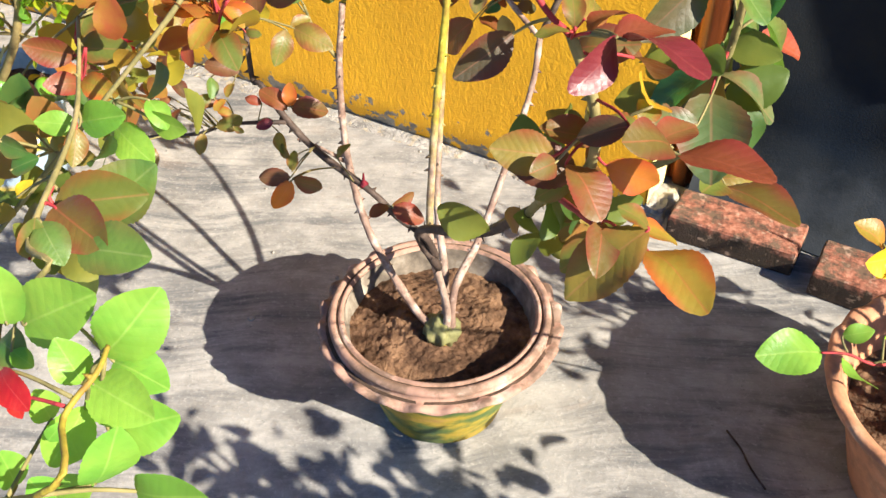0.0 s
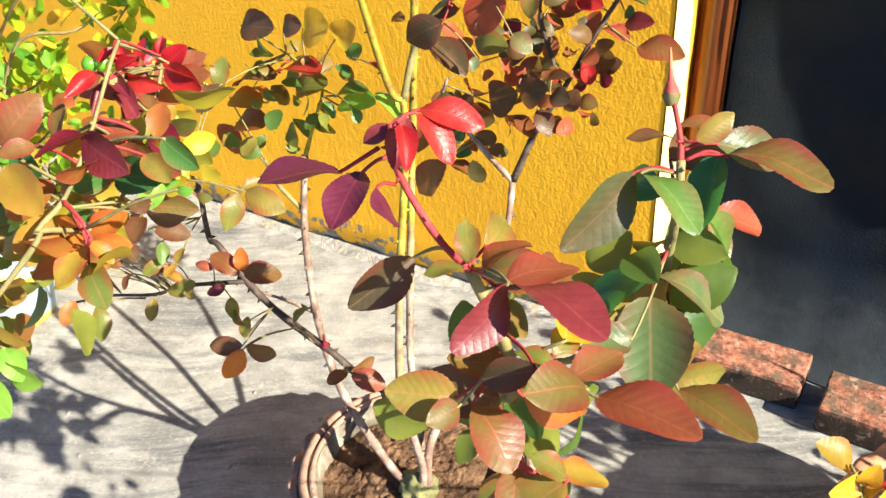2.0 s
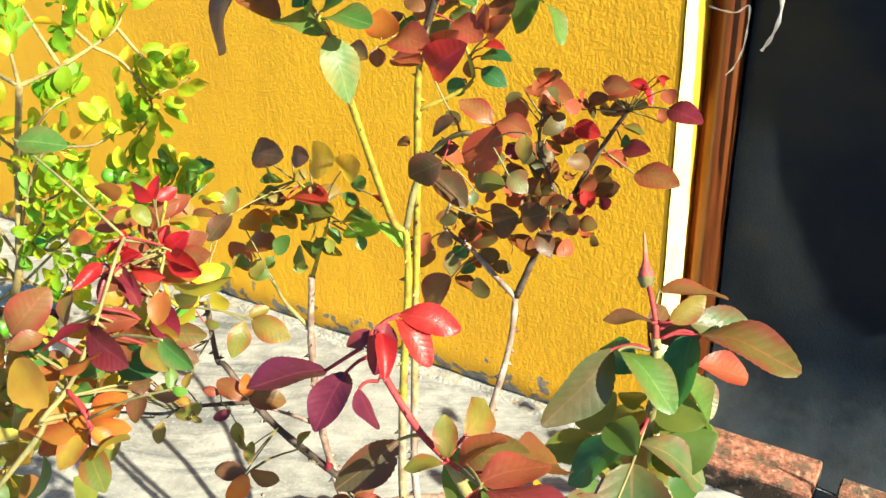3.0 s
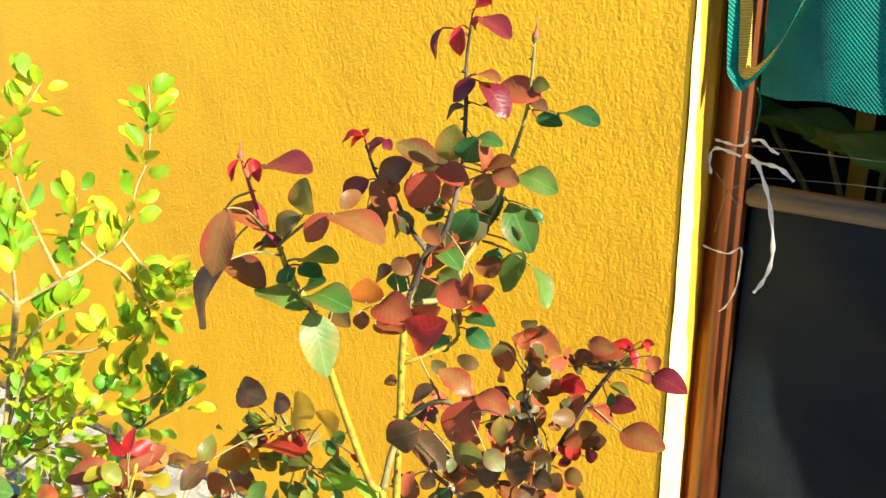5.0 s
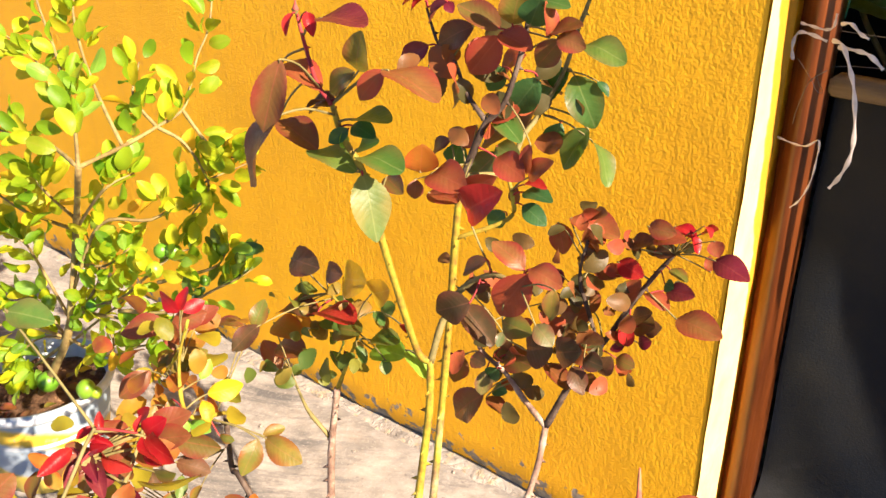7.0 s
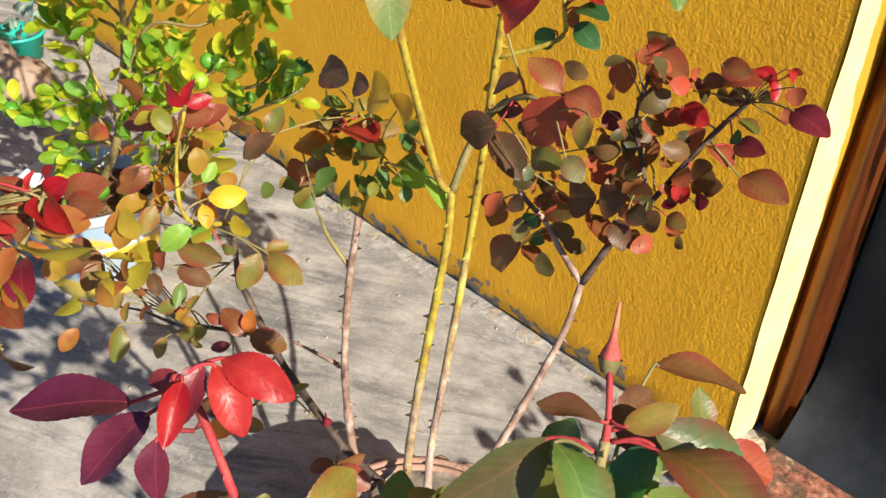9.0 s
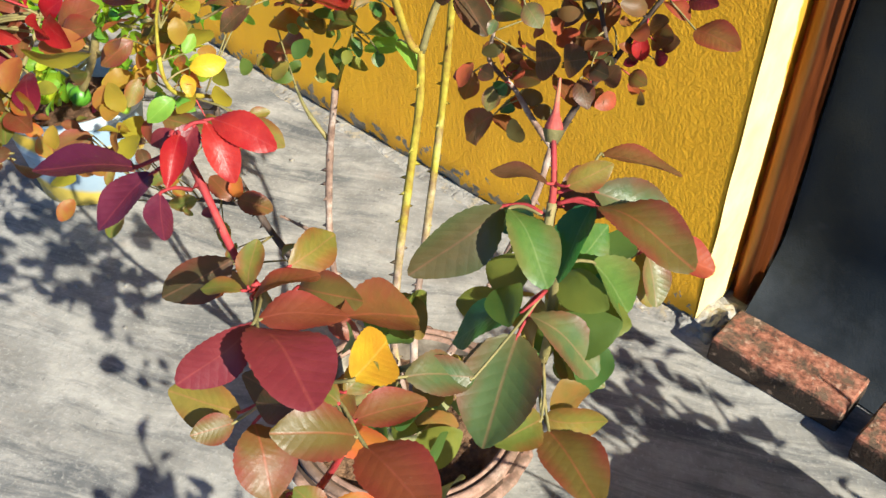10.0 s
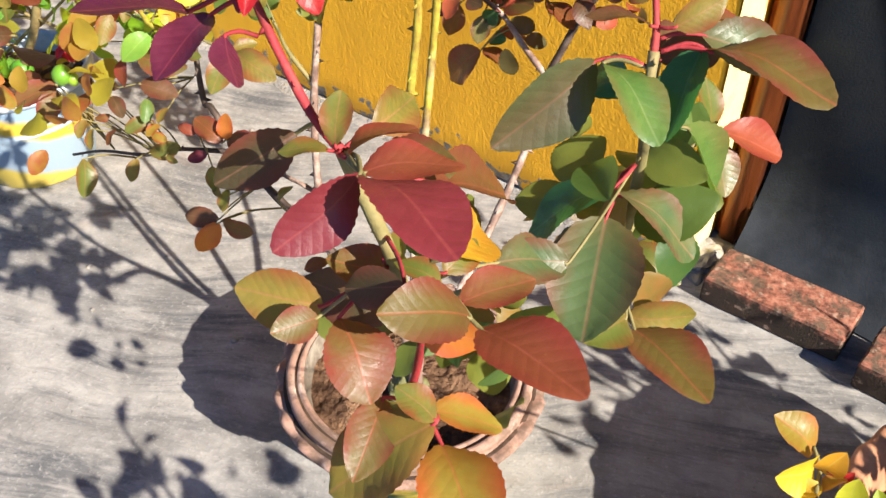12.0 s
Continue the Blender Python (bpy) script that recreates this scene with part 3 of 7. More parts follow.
def plain_pot(pot, R, H, mats, seed, count):
    """Straight flaring wall that ends in one thin fluted lip."""
    def flute(a, k):
        lobe = {1: 0.3, 2: 0.8, 3: 1.0, 4: 1.0, 5: 0.5}.get(k, 0.0)
        w = lobe * math.cos(count * a) + 0.5 * lobe * noise.noise(Vector((math.cos(a) * 4, math.sin(a) * 4, seed)))
        return (0.0012 * w, 0.0026 * w)
    bm = bmesh.new()
    add_lathe(bm, [(0.001, 0.0), (R * 0.60, 0.0), (R * 0.63, 0.008), (R * 0.74, H * 0.40), (R * 0.845, H * 0.70), (R * 0.875, H * 0.785)], 96,
              lambda a, k: (0.0009 * noise.noise(Vector((math.cos(a) * 2, math.sin(a) * 2, k + seed))), 0.0))
    part("body", bm, mats[1], pot)
    bm = bmesh.new()
    add_lathe(bm, [(R * r, H * h) for r, h in ((0.875, 0.785), (0.905, 0.815), (0.955, 0.845), (0.998, 0.880), (1.0, 0.905), (0.975, 0.925), (0.935, 0.918), (0.90, 0.895))], 192, flute)
    part("rim", bm, mats[0], pot, "fluted terracotta lip")
    bm = bmesh.new()
    add_lathe(bm, [(R * r, H * h) for r, h in ((0.90, 0.895), (0.865, 0.84), (0.835, 0.76), (0.80, 0.66), (0.74, 0.52))], 128,
              lambda a, k: (0.0010 * noise.noise(Vector((math.cos(a) * 3, math.sin(a) * 3, k + seed))), 0.0))
    part("inner_wall", bm, mats[0], pot, "bare orange inside of the pot")
    fill_soil(pot, R * 0.79, H * 0.63, seed)
    return pot


def scallop_pot(name, at, R, H, mats, label, seed, count=24, plain=False):
    pot = thing(name, label, "flower pot", at, seed * 40)
    s = R / 0.172

    def wave(a, k):
        lobe = {2: 0.5, 3: 1.0, 4: 1.0, 5: 0.8, 6: 0.3}.get(k, 0.0)
        if lobe:
            w = lobe * math.cos(count * a)
            return (0.0022 * w * s, (0.0048 * w + 0.003 * noise.noise(Vector((math.cos(a) * 3, math.sin(a) * 3, seed)))) * s)
        return (0.0012 * noise.noise(Vector((math.cos(a) * 2, math.sin(a) * 2, k + seed))),) * 2
    if plain:
        return plain_pot(pot, R, H, mats, seed, count)
    body = [(0.001, 0.0), (0.085 * s, 0.0), (0.092 * s, 0.008), (0.108 * s, 0.07 * H / 0.208), (0.128 * s, 0.135 * H / 0.208), (0.138 * s, 0.158 * H / 0.208)]
    bm = bmesh.new()
    add_lathe(bm, body, 96, lambda a, k: (0.0009 * noise.noise(Vector((math.cos(a) * 2, math.sin(a) * 2, k + seed))), 0.0))
    part("body", bm, mats[1], pot, "pot wall with faded paint")
    rim = [(r * s, H * h) for r, h in ((0.138, 0.75), (0.148, 0.79), (0.159, 0.83), (0.1695, 0.865), (0.1725, 0.89), (0.1675, 0.915), (0.160, 0.905), (0.1555, 0.912), (0.1545, 0.945), (0.1565, 0.96),
           (0.156, 0.985), (0.1525, 1.0), (0.147, 1.0), (0.145, 0.978), (0.1425, 0.978), (0.1405, 0.998), (0.137, 0.995), (0.134, 0.975))]
    bm = bmesh.new()
    add_lathe(bm, rim, 192, wave)
    edge = part("rim", bm, mats[0], pot, "scalloped terracotta rim")
    bm = bmesh.new()
    add_lathe(bm, [(0.134 * s, H * 0.975), (0.1335 * s, H * 0.93), (0.132 * s, H * 0.88), (0.118 * s, H * 0.60)], 128)
    part("inner_wall", bm, M_INNER, pot, "stained inside of the pot")
    # Thin dark brown rings in the rim's two grooves.
    for gr, gz, gw in ((0.1437, H * 0.980, 0.0016), (0.1580, H * 0.911, 0.0028)):
        bm = bmesh.new()
        add_lathe(bm, [((gr - gw) * s, gz), ((gr - gw * 0.4) * s, gz + 0.0008), ((gr + gw) * s, gz + 0.0004)], 128, lambda a, k: (0.0005 * noise.noise(Vector((a * 9, k, seed))), 0.0012 * noise.noise(Vector((a * 6, 2, seed)))))
        part("groove", bm, M_GROOVE, edge, "dark ring in the rim groove")
    fill_soil(pot, 0.130 * s, H * 0.79, seed)
    return pot


scallop_pot("flower_pot", (-0.064, -0.577, 0), 0.166, 0.186, (M_TERRA, M_POTPAINT), "terracotta pot with scalloped rim and faded green-yellow paint", 1)
scallop_pot("flower_pot", (0.585, -0.340, 0), 0.195, 0.203, (M_TERRA2, M_TERRA2), "plain orange terracotta pot with scalloped rim holding a young rose", 2, 22, True)


# ---- plants ----
def tips(plant):
    """Remembers where the plant's canes run, so that leaf stalks can start from them."""
    RUNS[plant.name] = [plant.matrix_basis @ v.co for ob in plant.children if ob.name.startswith("stem") for v in ob.data.vertices]


RUNS = {}
_plain_leaf = leaf


def leaf(plant, base, tip, tint, kind=None, wide=1.0, face=None, reach=0.11):
    """A blade, with its stalk back to the nearest cane."""
    ob = _plain_leaf(plant, base, tip, tint, wide, face, kind)
    b, t = Vector(base), Vector(tip)
    runs = RUNS.get(plant.name)
    if runs:
        near = min(runs, key=lambda p: (p - b).length_squared)
        gap = (near - b).length
        if 0.003 < gap < reach:
            bm = bmesh.new()
            mid = near.lerp(b, 0.55) + (b - t) * 0.05 + Vector((0, 0, 0.04 * gap))
            r = (0.0005 if gap > 0.06 else 0.0006) + 0.0004 * min(1.0, (t - b).length / 0.05)
            add_tube(bm, [near, mid, b, b.lerp(t, 0.06)], r * 1.25, r * 0.8, 5, 3)
            part("leaf_stalk", bm, M_CANE_RED if gap < 0.03 and tint not in ("lime", "green", "citrus", "gold", "yellow") else M_CANE_OLIVE, plant)
    return ob


def foliage(tree, leaves, shapes, material, label):
    """The leaves too many to part, in one mesh."""
    vs, fs = [], []
    forms = [([v.co.copy() for v in m.vertices], [tuple(p.vertices) for p in m.polygons]) for m in shapes]
    for i, (base, tip, face) in enumerate(leaves):
        y = tip - base
        ln = y.length
        y = y / ln
        z = Vector(face) - y * Vector(face).dot(y)
        z.normalize()
        x = y.cross(z)
        co, faces = forms[i % len(forms)]
        n = len(vs)
        vs += [base + (x * c.x * 1.1 + y * c.y + z * c.z) * ln for c in co]
        fs += [tuple(n + j for j in fc) for fc in faces]
    me = bpy.data.meshes.new("foliage")
    me.from_pydata(vs, [], fs)
    for p in me.polygons:
        p.use_smooth = True
    me.materials.append(material)
    ob = new("foliage", me)
    ob.parent = tree
    return tagged(ob, label, "", "", "stuff")


def mass_leaf(name, tints, glow0, glow1, amount):
    """Leaves of one mesh, each with a tint of its own."""
    k = Mat(name, 0.45, spec=0.22)
    rnd = k.t.nodes.new("ShaderNodeNewGeometry").outputs["Random Per Island"]
    col = k.ramp(rnd, *((i / (len(tints) - 1), c) for i, c in enumerate(tints)))
    k.color(k.mix(k.grey(k.noise(90, 4), 0.35, 0.7, 0, 0.5), col, tints[1]))
    k.bump(k.noise(160, 3), 0.15, 0.003)
    return k.translucent(amount, k.ramp(rnd, (0.0, glow0), (1.0, glow1))).m


def sprays(plant, runs, count, size, spread, shapes, material, label, seed):
    """Small leaves round thin twigs."""
    rng = random.Random(seed)
    out = []
    paths = [spline(r, 8) for r in runs]
    for i in range(count):
        path = paths[i % len(paths)]
        p = path[int((0.1 + 0.9 * rng.random()) * (len(path) - 1))] + Vector([rng.gauss(0, spread) for _ in range(3)])
        q = Vector((rng.gauss(0.15, 0.8), rng.gauss(0, 0.8), rng.gauss(-0.1, 0.7))).normalized() * rng.uniform(*size)
        out.append((p, p + q, tuple(GAZE + Vector([rng.gauss(0, 0.55) for _ in range(3)]))))
    foliage(plant, out, shapes, material, label)


def root_crown(plant, at):
    """The knobbly greenish graft at the foot of the canes."""
    bm = bmesh.new()
    bmesh.ops.create_icosphere(bm, subdivisions=4, radius=1.0)
    for v in bm.verts:
        n = 1 + 0.30 * noise.noise(v.co * 2.1) + 0.14 * noise.noise(v.co * 5.0)
        v.co = Vector((v.co.x * 0.024, v.co.y * 0.021, v.co.z * 0.026)) * n + Vector(at)
    part("root_crown", bm, M_CROWN, plant, "knobbly green-brown root crown")


def bud(plant, base, tip, material, r):
    """A closed rose bud with its calyx."""
    b, t = Vector(base), Vector(tip)
    bm = bmesh.new()
    d = t - b
    add_tube(bm, [b, b + d * 0.12, b + d * 0.3, b + d * 0.5, b + d * 0.75, t], 1, 1, 10, 2, 0.0, False)
    n = len(bm.verts) // 10
    bm.verts.ensure_lookup_table()
    for i in range(n):
        u = i / (n - 1)
        axis = sum((bm.verts[i * 10 + k].co for k in range(10)), Vector()) / 10
        w = r * (0.34 + 0.66 * math.exp(-((u - 0.27) / 0.20) ** 2)) * (1.02 - u) ** 0.3
        for k in range(10):
            v = bm.verts[i * 10 + k]
            v.co = axis + (v.co - axis).normalized() * w
    ob = part("bud", bm, material, plant, "closed pink-red rose bud")
    bm = bmesh.new()
    add_tube(bm, [b - d * 0.06, b + d * 0.05, b + d * 0.16], r * 0.62, r * 1.06, 10, 3, 0.2, False)
    part("calyx", bm, M_CANE_OLIVE, ob, "green-brown calyx")
    return ob


# ---- the rose in the middle pot ----
rose = thing("rose_bush", "tall thorny rose bush with red, bronze and green leaves", "rose bush")
cane(rose, [(-0.042, -0.602, 0.142), (-0.042, -0.602, 0.172), (-0.04, -0.6, 0.192)], 0.012, 0.009, M_CANE, 0, 1)
cane(rose, [(-0.050, -0.604, 0.172), (-0.085, -0.605, 0.197), (-0.132, -0.606, 0.262), (-0.166, -0.598, 0.309), (-0.2, -0.581, 0.387), (-0.222, -0.556, 0.484), (-0.219, -0.542, 0.572)], 0.0058, 0.004, M_BARK, 0.016, 2)
cane(rose, [(-0.038, -0.602, 0.167), (-0.037, -0.6, 0.224), (-0.062, -0.597, 0.315), (-0.066, -0.585, 0.418), (-0.069, -0.565, 0.52), (-0.066, -0.55, 0.62), (-0.068, -0.545, 0.678)], 0.0058, 0.0038, M_CANE_OLD, 0.015, 3)
cane(rose, [(-0.042, -0.594, 0.167), (-0.06, -0.57, 0.25), (-0.09, -0.54, 0.31), (-0.107, -0.513, 0.371), (-0.121, -0.472, 0.541), (-0.114, -0.463, 0.682), (-0.106, -0.46, 0.797), (-0.096, -0.462, 0.844)], 0.0054, 0.0036, M_CANE_OLD, 0.014, 4)
cane(rose, [(-0.032, -0.598, 0.167), (-0.034, -0.585, 0.244), (-0.035, -0.53, 0.281), (-0.041, -0.46, 0.345), (-0.044, -0.39, 0.436), (-0.054, -0.355, 0.492)], 0.0056, 0.0042, M_BARK, 0.02, 5)
cane(rose, [(-0.054, -0.355, 0.492), (-0.031, -0.335, 0.564), (-0.006, -0.325, 0.611), (0.03, -0.3, 0.694), (0.057, -0.29, 0.742)], 0.0045, 0.0022, M_BARK_DARK, 0.025, 6)
cane(rose, [(-0.054, -0.355, 0.492), (-0.085, -0.36, 0.521), (-0.114, -0.36, 0.546), (-0.148, -0.37, 0.574), (-0.123, -0.39, 0.627)], 0.004, 0.0022, M_BARK, 0.025, 7)
cane(rose, [(-0.006, -0.325, 0.611), (-0.013, -0.34, 0.659), (-0.023, -0.35, 0.709), (-0.016, -0.35, 0.756)], 0.003, 0.0018, M_BARK_DARK, 0, 8)
cane(rose, [(-0.046, -0.61, 0.31), (-0.044, -0.635, 0.36), (-0.068, -0.655, 0.393), (-0.089, -0.671, 0.429), (-0.157, -0.675, 0.458), (-0.197, -0.677, 0.487), (-0.229, -0.68, 0.526), (-0.241, -0.68, 0.531), (-0.238, -0.68, 0.605)], 0.0048, 0.0030, M_BARK_DARK, 0.016, 9)
cane(rose, [(-0.197, -0.677, 0.487), (-0.242, -0.725, 0.494), (-0.287, -0.733, 0.47), (-0.367, -0.741, 0.442), (-0.438, -0.747, 0.407)], 0.0026, 0.0015, M_BARK_DARK, 0.02, 10)
cane(rose, [(-0.238, -0.68, 0.605), (-0.212, -0.737, 0.648), (-0.209, -0.739, 0.71), (-0.191, -0.733, 0.762)], 0.0026, 0.0014, M_CANE, 0.03, 11)
cane(rose, [(-0.044, -0.607, 0.29), (-0.044, -0.645, 0.375), (0.077, -0.708, 0.468), (0.166, -0.778, 0.578)], 0.0056, 0.0045, M_BARK_DARK, 0.018, 28)
cane(rose, [(0.160, -0.772, 0.569), (0.164, -0.776, 0.575), (0.207, -0.826, 0.645), (0.262, -0.893, 0.725), (0.27, -0.912, 0.778), (0.256, -0.919, 0.82)], 0.0044, 0.0028, M_CANE_OLIVE, 0.018, 12)
cane(rose, [(0.256, -0.919, 0.82), (0.242, -0.92, 0.83), (0.225, -0.919, 0.85), (0.218, -0.922, 0.872), (0.226, -0.929, 0.888)], 0.0022, 0.0013, M_CANE_RED, 0.02, 13)
cane(rose, [(0.207, -0.826, 0.645), (0.265, -0.893, 0.69), (0.29, -0.925, 0.712), (0.308, -0.932, 0.724)], 0.0024, 0.0015, M_CANE_RED, 0, 14)
cane(rose, [(0.077, -0.708, 0.468), (0.16, -0.71, 0.55), (0.235, -0.715, 0.61), (0.281, -0.752, 0.676), (0.294, -0.765, 0.75), (0.302, -0.785, 0.805), (0.300, -0.782, 0.822)], 0.0036, 0.0024, M_CANE_OLIVE, 0.02, 15)
cane(rose, [(0.300, -0.782, 0.820), (0.297, -0.779, 0.834), (0.288, -0.772, 0.852)], 0.0019, 0.0013, M_CANE_RED, 0, 29)
cane(rose, [(0.281, -0.752, 0.676), (0.27, -0.69, 0.695), (0.274, -0.65, 0.704)], 0.0022, 0.0013, M_CANE_OLIVE, 0, 16)
cane(rose, [(0.16, -0.71, 0.55), (0.185, -0.735, 0.585), (0.2, -0.75, 0.588)], 0.0045, 0.0044, M_CANE, 0, 17)
cane(rose, [(-0.068, -0.545, 0.675), (-0.078, -0.555, 0.695), (-0.077, -0.595, 0.824), (-0.081, -0.61, 0.894), (-0.099, -0.615, 0.924), (-0.105, -0.62, 0.953)], 0.0038, 0.0026, M_CANE, 0.016, 18)
cane(rose, [(-0.105, -0.62, 0.953), (-0.122, -0.62, 0.968), (-0.146, -0.61, 0.993), (-0.161, -0.605, 1.021)], 0.0024, 0.0015, M_CANE_RED, 0.04, 19)
cane(rose, [(-0.068, -0.545, 0.675), (-0.064, -0.53, 0.719), (-0.049, -0.52, 0.755), (-0.011, -0.52, 0.785), (0.024, -0.52, 0.784)], 0.004, 0.002, M_CANE_OLIVE, 0.02, 20)
cane(rose, [(-0.096, -0.462, 0.844), (-0.084, -0.455, 0.882), (-0.077, -0.45, 0.901), (-0.059, -0.445, 0.924), (-0.052, -0.43, 0.971), (-0.051, -0.425, 0.993), (-0.05, -0.42, 1.042), (-0.056, -0.41, 1.084), (-0.05, -0.41, 1.123)], 0.0042, 0.0014, M_BARK_DARK, 0.016, 21)
cane(rose, [(-0.077, -0.45, 0.901), (-0.103, -0.45, 0.925), (-0.118, -0.45, 0.953), (-0.139, -0.45, 0.967), (-0.154, -0.45, 1)], 0.0028, 0.0013, M_BARK_DARK, 0.016, 22)
cane(rose, [(-0.096, -0.462, 0.844), (-0.075, -0.42, 0.842), (-0.071, -0.4, 0.873), (-0.068, -0.38, 0.89), (-0.05, -0.365, 0.934), (-0.038, -0.36, 0.98), (-0.03, -0.36, 1.001), (-0.02, -0.36, 1.031), (-0.014, -0.36, 1.067), (-0.011, -0.36, 1.104)], 0.0033, 0.0013, M_CANE_OLIVE, 0.016, 23)
cane(rose, [(-0.108, -0.461, 0.77), (-0.062, -0.43, 0.796), (-0.059, -0.43, 0.823), (-0.075, -0.42, 0.842)], 0.0026, 0.0022, M_CANE, 0.02, 24)
cane(rose, [(-0.228, -0.552, 0.503), (-0.246, -0.565, 0.538), (-0.25, -0.575, 0.574)], 0.003, 0.0016, M_CANE_OLIVE, 0.014, 25)
cane(rose, [(-0.219, -0.542, 0.57), (-0.198, -0.54, 0.62), (-0.186, -0.535, 0.664), (-0.236, -0.53, 0.688)], 0.0026, 0.0014, M_CANE, 0, 26)
cane(rose, [(-0.218, -0.565, 0.36), (-0.229, -0.6, 0.398), (-0.244, -0.62, 0.416)], 0.003, 0.0015, M_BARK, 0.016, 27)
root_crown(rose, (-0.046, -0.599, 0.172))
tips(rose)

# front shoots
leaf(rose, (0.291, -0.94, 0.837), (0.336, -0.946, 0.833), "wine", None, 1.27, (0.14, 0.36, 0.92))
leaf(rose, (0.288, -0.939, 0.837), (0.283, -0.973, 0.822), "wine", None, 0.85, (0.92, -0.27, 0.29))
leaf(rose, (0.271, -0.93, 0.83), (0.276, -0.9, 0.83), "rose", None, 0.97, (-0.39, 0.06, 0.92))
leaf(rose, (0.285, -0.936, 0.834), (0.304, -0.906, 0.83), "rose", None, 0.92, (0.17, 0.03, 0.99))
leaf(rose, (0.254, -0.902, 0.821), (0.245, -0.87, 0.817), "olive", None, 0.97, (0.76, 0.28, 0.59))
leaf(rose, (0.261, -0.926, 0.828), (0.251, -0.913, 0.841), "olive", None, 0.92, (0.30, -0.52, 0.80))
leaf(rose, (0.26, -0.928, 0.827), (0.246, -0.94, 0.826), "olive", None, 0.97, (-0.04, 0.00, 1.00))
leaf(rose, (0.218, -0.91, 0.807), (0.199, -0.94, 0.788), "dusk", None, 0.92, (0.71, -0.63, 0.31))
leaf(rose, (0.245, -0.893, 0.798), (0.279, -0.881, 0.805), "bronze", None, 0.97, (0.15, -0.79, 0.60))
leaf(rose, (0.279, -0.893, 0.803), (0.274, -0.845, 0.768), "bronze", None, 0.87, (0.32, 0.57, 0.75))
leaf(rose, (0.315, -0.915, 0.773), (0.301, -0.948, 0.789), "bronze", None, 1.05, (0.54, 0.08, 0.84))
leaf(rose, (0.304, -0.909, 0.768), (0.314, -0.874, 0.763), "rose", None, 0.87, (0.26, 0.04, 0.96))
leaf(rose, (0.319, -0.914, 0.769), (0.37, -0.919, 0.775), "rose", None, 1.02, (-0.12, 0.03, 0.99))
leaf(rose, (0.269, -0.939, 0.759), (0.297, -0.950, 0.740), "bronze", None, 1.3, (0.68, -0.06, 0.73))
leaf(rose, (0.296, -0.91, 0.773), (0.279, -0.918, 0.780), "olive", None, 1.2, (0.43, 0.25, 0.87))
leaf(rose, (0.293, -0.905, 0.774), (0.291, -0.884, 0.777), "olive", None, 1.15, (0.52, -0.20, 0.83))
leaf(rose, (0.263, -0.941, 0.763), (0.235, -0.961, 0.769), "olive", None, 1.15, (0.73, -0.50, 0.46))
leaf(rose, (0.267, -0.947, 0.764), (0.262, -0.966, 0.766), "bronze", None, 1.2, (0.74, -0.11, 0.67))
leaf(rose, (0.297, -0.93, 0.787), (0.273, -0.938, 0.776), "dusk", None, 0.97, (-0.02, -0.81, 0.58))
leaf(rose, (0.293, -0.94, 0.732), (0.306, -0.970, 0.720), "bronze", None, 0.95, (0.47, -0.11, 0.88))
leaf(rose, (0.318, -0.937, 0.735), (0.290, -0.970, 0.697), "olive", None, 0.92, (0.20, -0.35, 0.91))
leaf(rose, (0.318, -0.937, 0.736), (0.301, -0.941, 0.746), "olive", None, 1.2, (0.56, 0.08, 0.82))
leaf(rose, (0.306, -0.928, 0.724), (0.325, -0.904, 0.706), "orange", None, 0.87, (0.38, 0.34, 0.86))
leaf(rose, (0.318, -0.934, 0.719), (0.363, -0.961, 0.718), "orange", None, 0.97, (-0.01, -0.05, 1.00))
leaf(rose, (0.296, -0.794, 0.738), (0.321, -0.843, 0.707), "sage", None, 1.22, (0.13, -0.49, 0.86))
leaf(rose, (0.296, -0.787, 0.748), (0.332, -0.767, 0.715), "sage", None, 0.92, (0.59, 0.21, 0.78))
leaf(rose, (0.295, -0.791, 0.752), (0.262, -0.81, 0.717), "teal", None, 0.97, (-0.53, -0.43, 0.73))
leaf(rose, (0.286, -0.865, 0.749), (0.298, -0.827, 0.731), "sage", None, 0.92, (0.53, 0.23, 0.81))
leaf(rose, (0.311, -0.785, 0.674), (0.312, -0.826, 0.687), "olive", None, 0.97, (0.58, 0.27, 0.77))
leaf(rose, (0.308, -0.78, 0.669), (0.335, -0.753, 0.668), "olive", None, 1.02, (0.68, -0.65, 0.34))
leaf(rose, (0.316, -0.783, 0.667), (0.371, -0.803, 0.67), "bronze", None, 1.07, (-0.03, 0.07, 1.00))
leaf(rose, (0.28, -0.794, 0.815), (0.261, -0.84, 0.784), "moss", None, 0.92, (0.85, -0.49, 0.20))
leaf(rose, (0.283, -0.794, 0.815), (0.323, -0.807, 0.797), "green", None, 0.92, (0.42, 0.07, 0.90))
leaf(rose, (0.316, -0.771, 0.825), (0.32, -0.796, 0.792), "teal", None, 0.92, (-0.24, -0.78, 0.58))
leaf(rose, (0.318, -0.772, 0.825), (0.375, -0.772, 0.822), "bronze", None, 0.87, (0.06, 0.01, 1.00))
leaf(rose, (0.271, -0.71, 0.802), (0.306, -0.678, 0.792), "rose", None, 0.92, (0.02, 0.29, 0.96))
leaf(rose, (0.284, -0.654, 0.713), (0.31, -0.617, 0.688), "russet", None, 0.87, (0.66, 0.04, 0.75))
leaf(rose, (0.309, -0.755, 0.775), (0.314, -0.72, 0.719), "green", None, 0.77, (0.92, 0.28, 0.26))
leaf(rose, (0.275, -0.715, 0.733), (0.304, -0.731, 0.724), "teal", None, 0.97, (0.29, 0.02, 0.96))
leaf(rose, (0.282, -0.658, 0.709), (0.301, -0.666, 0.68), "sage", None, 1.07, (0.81, -0.13, 0.58))
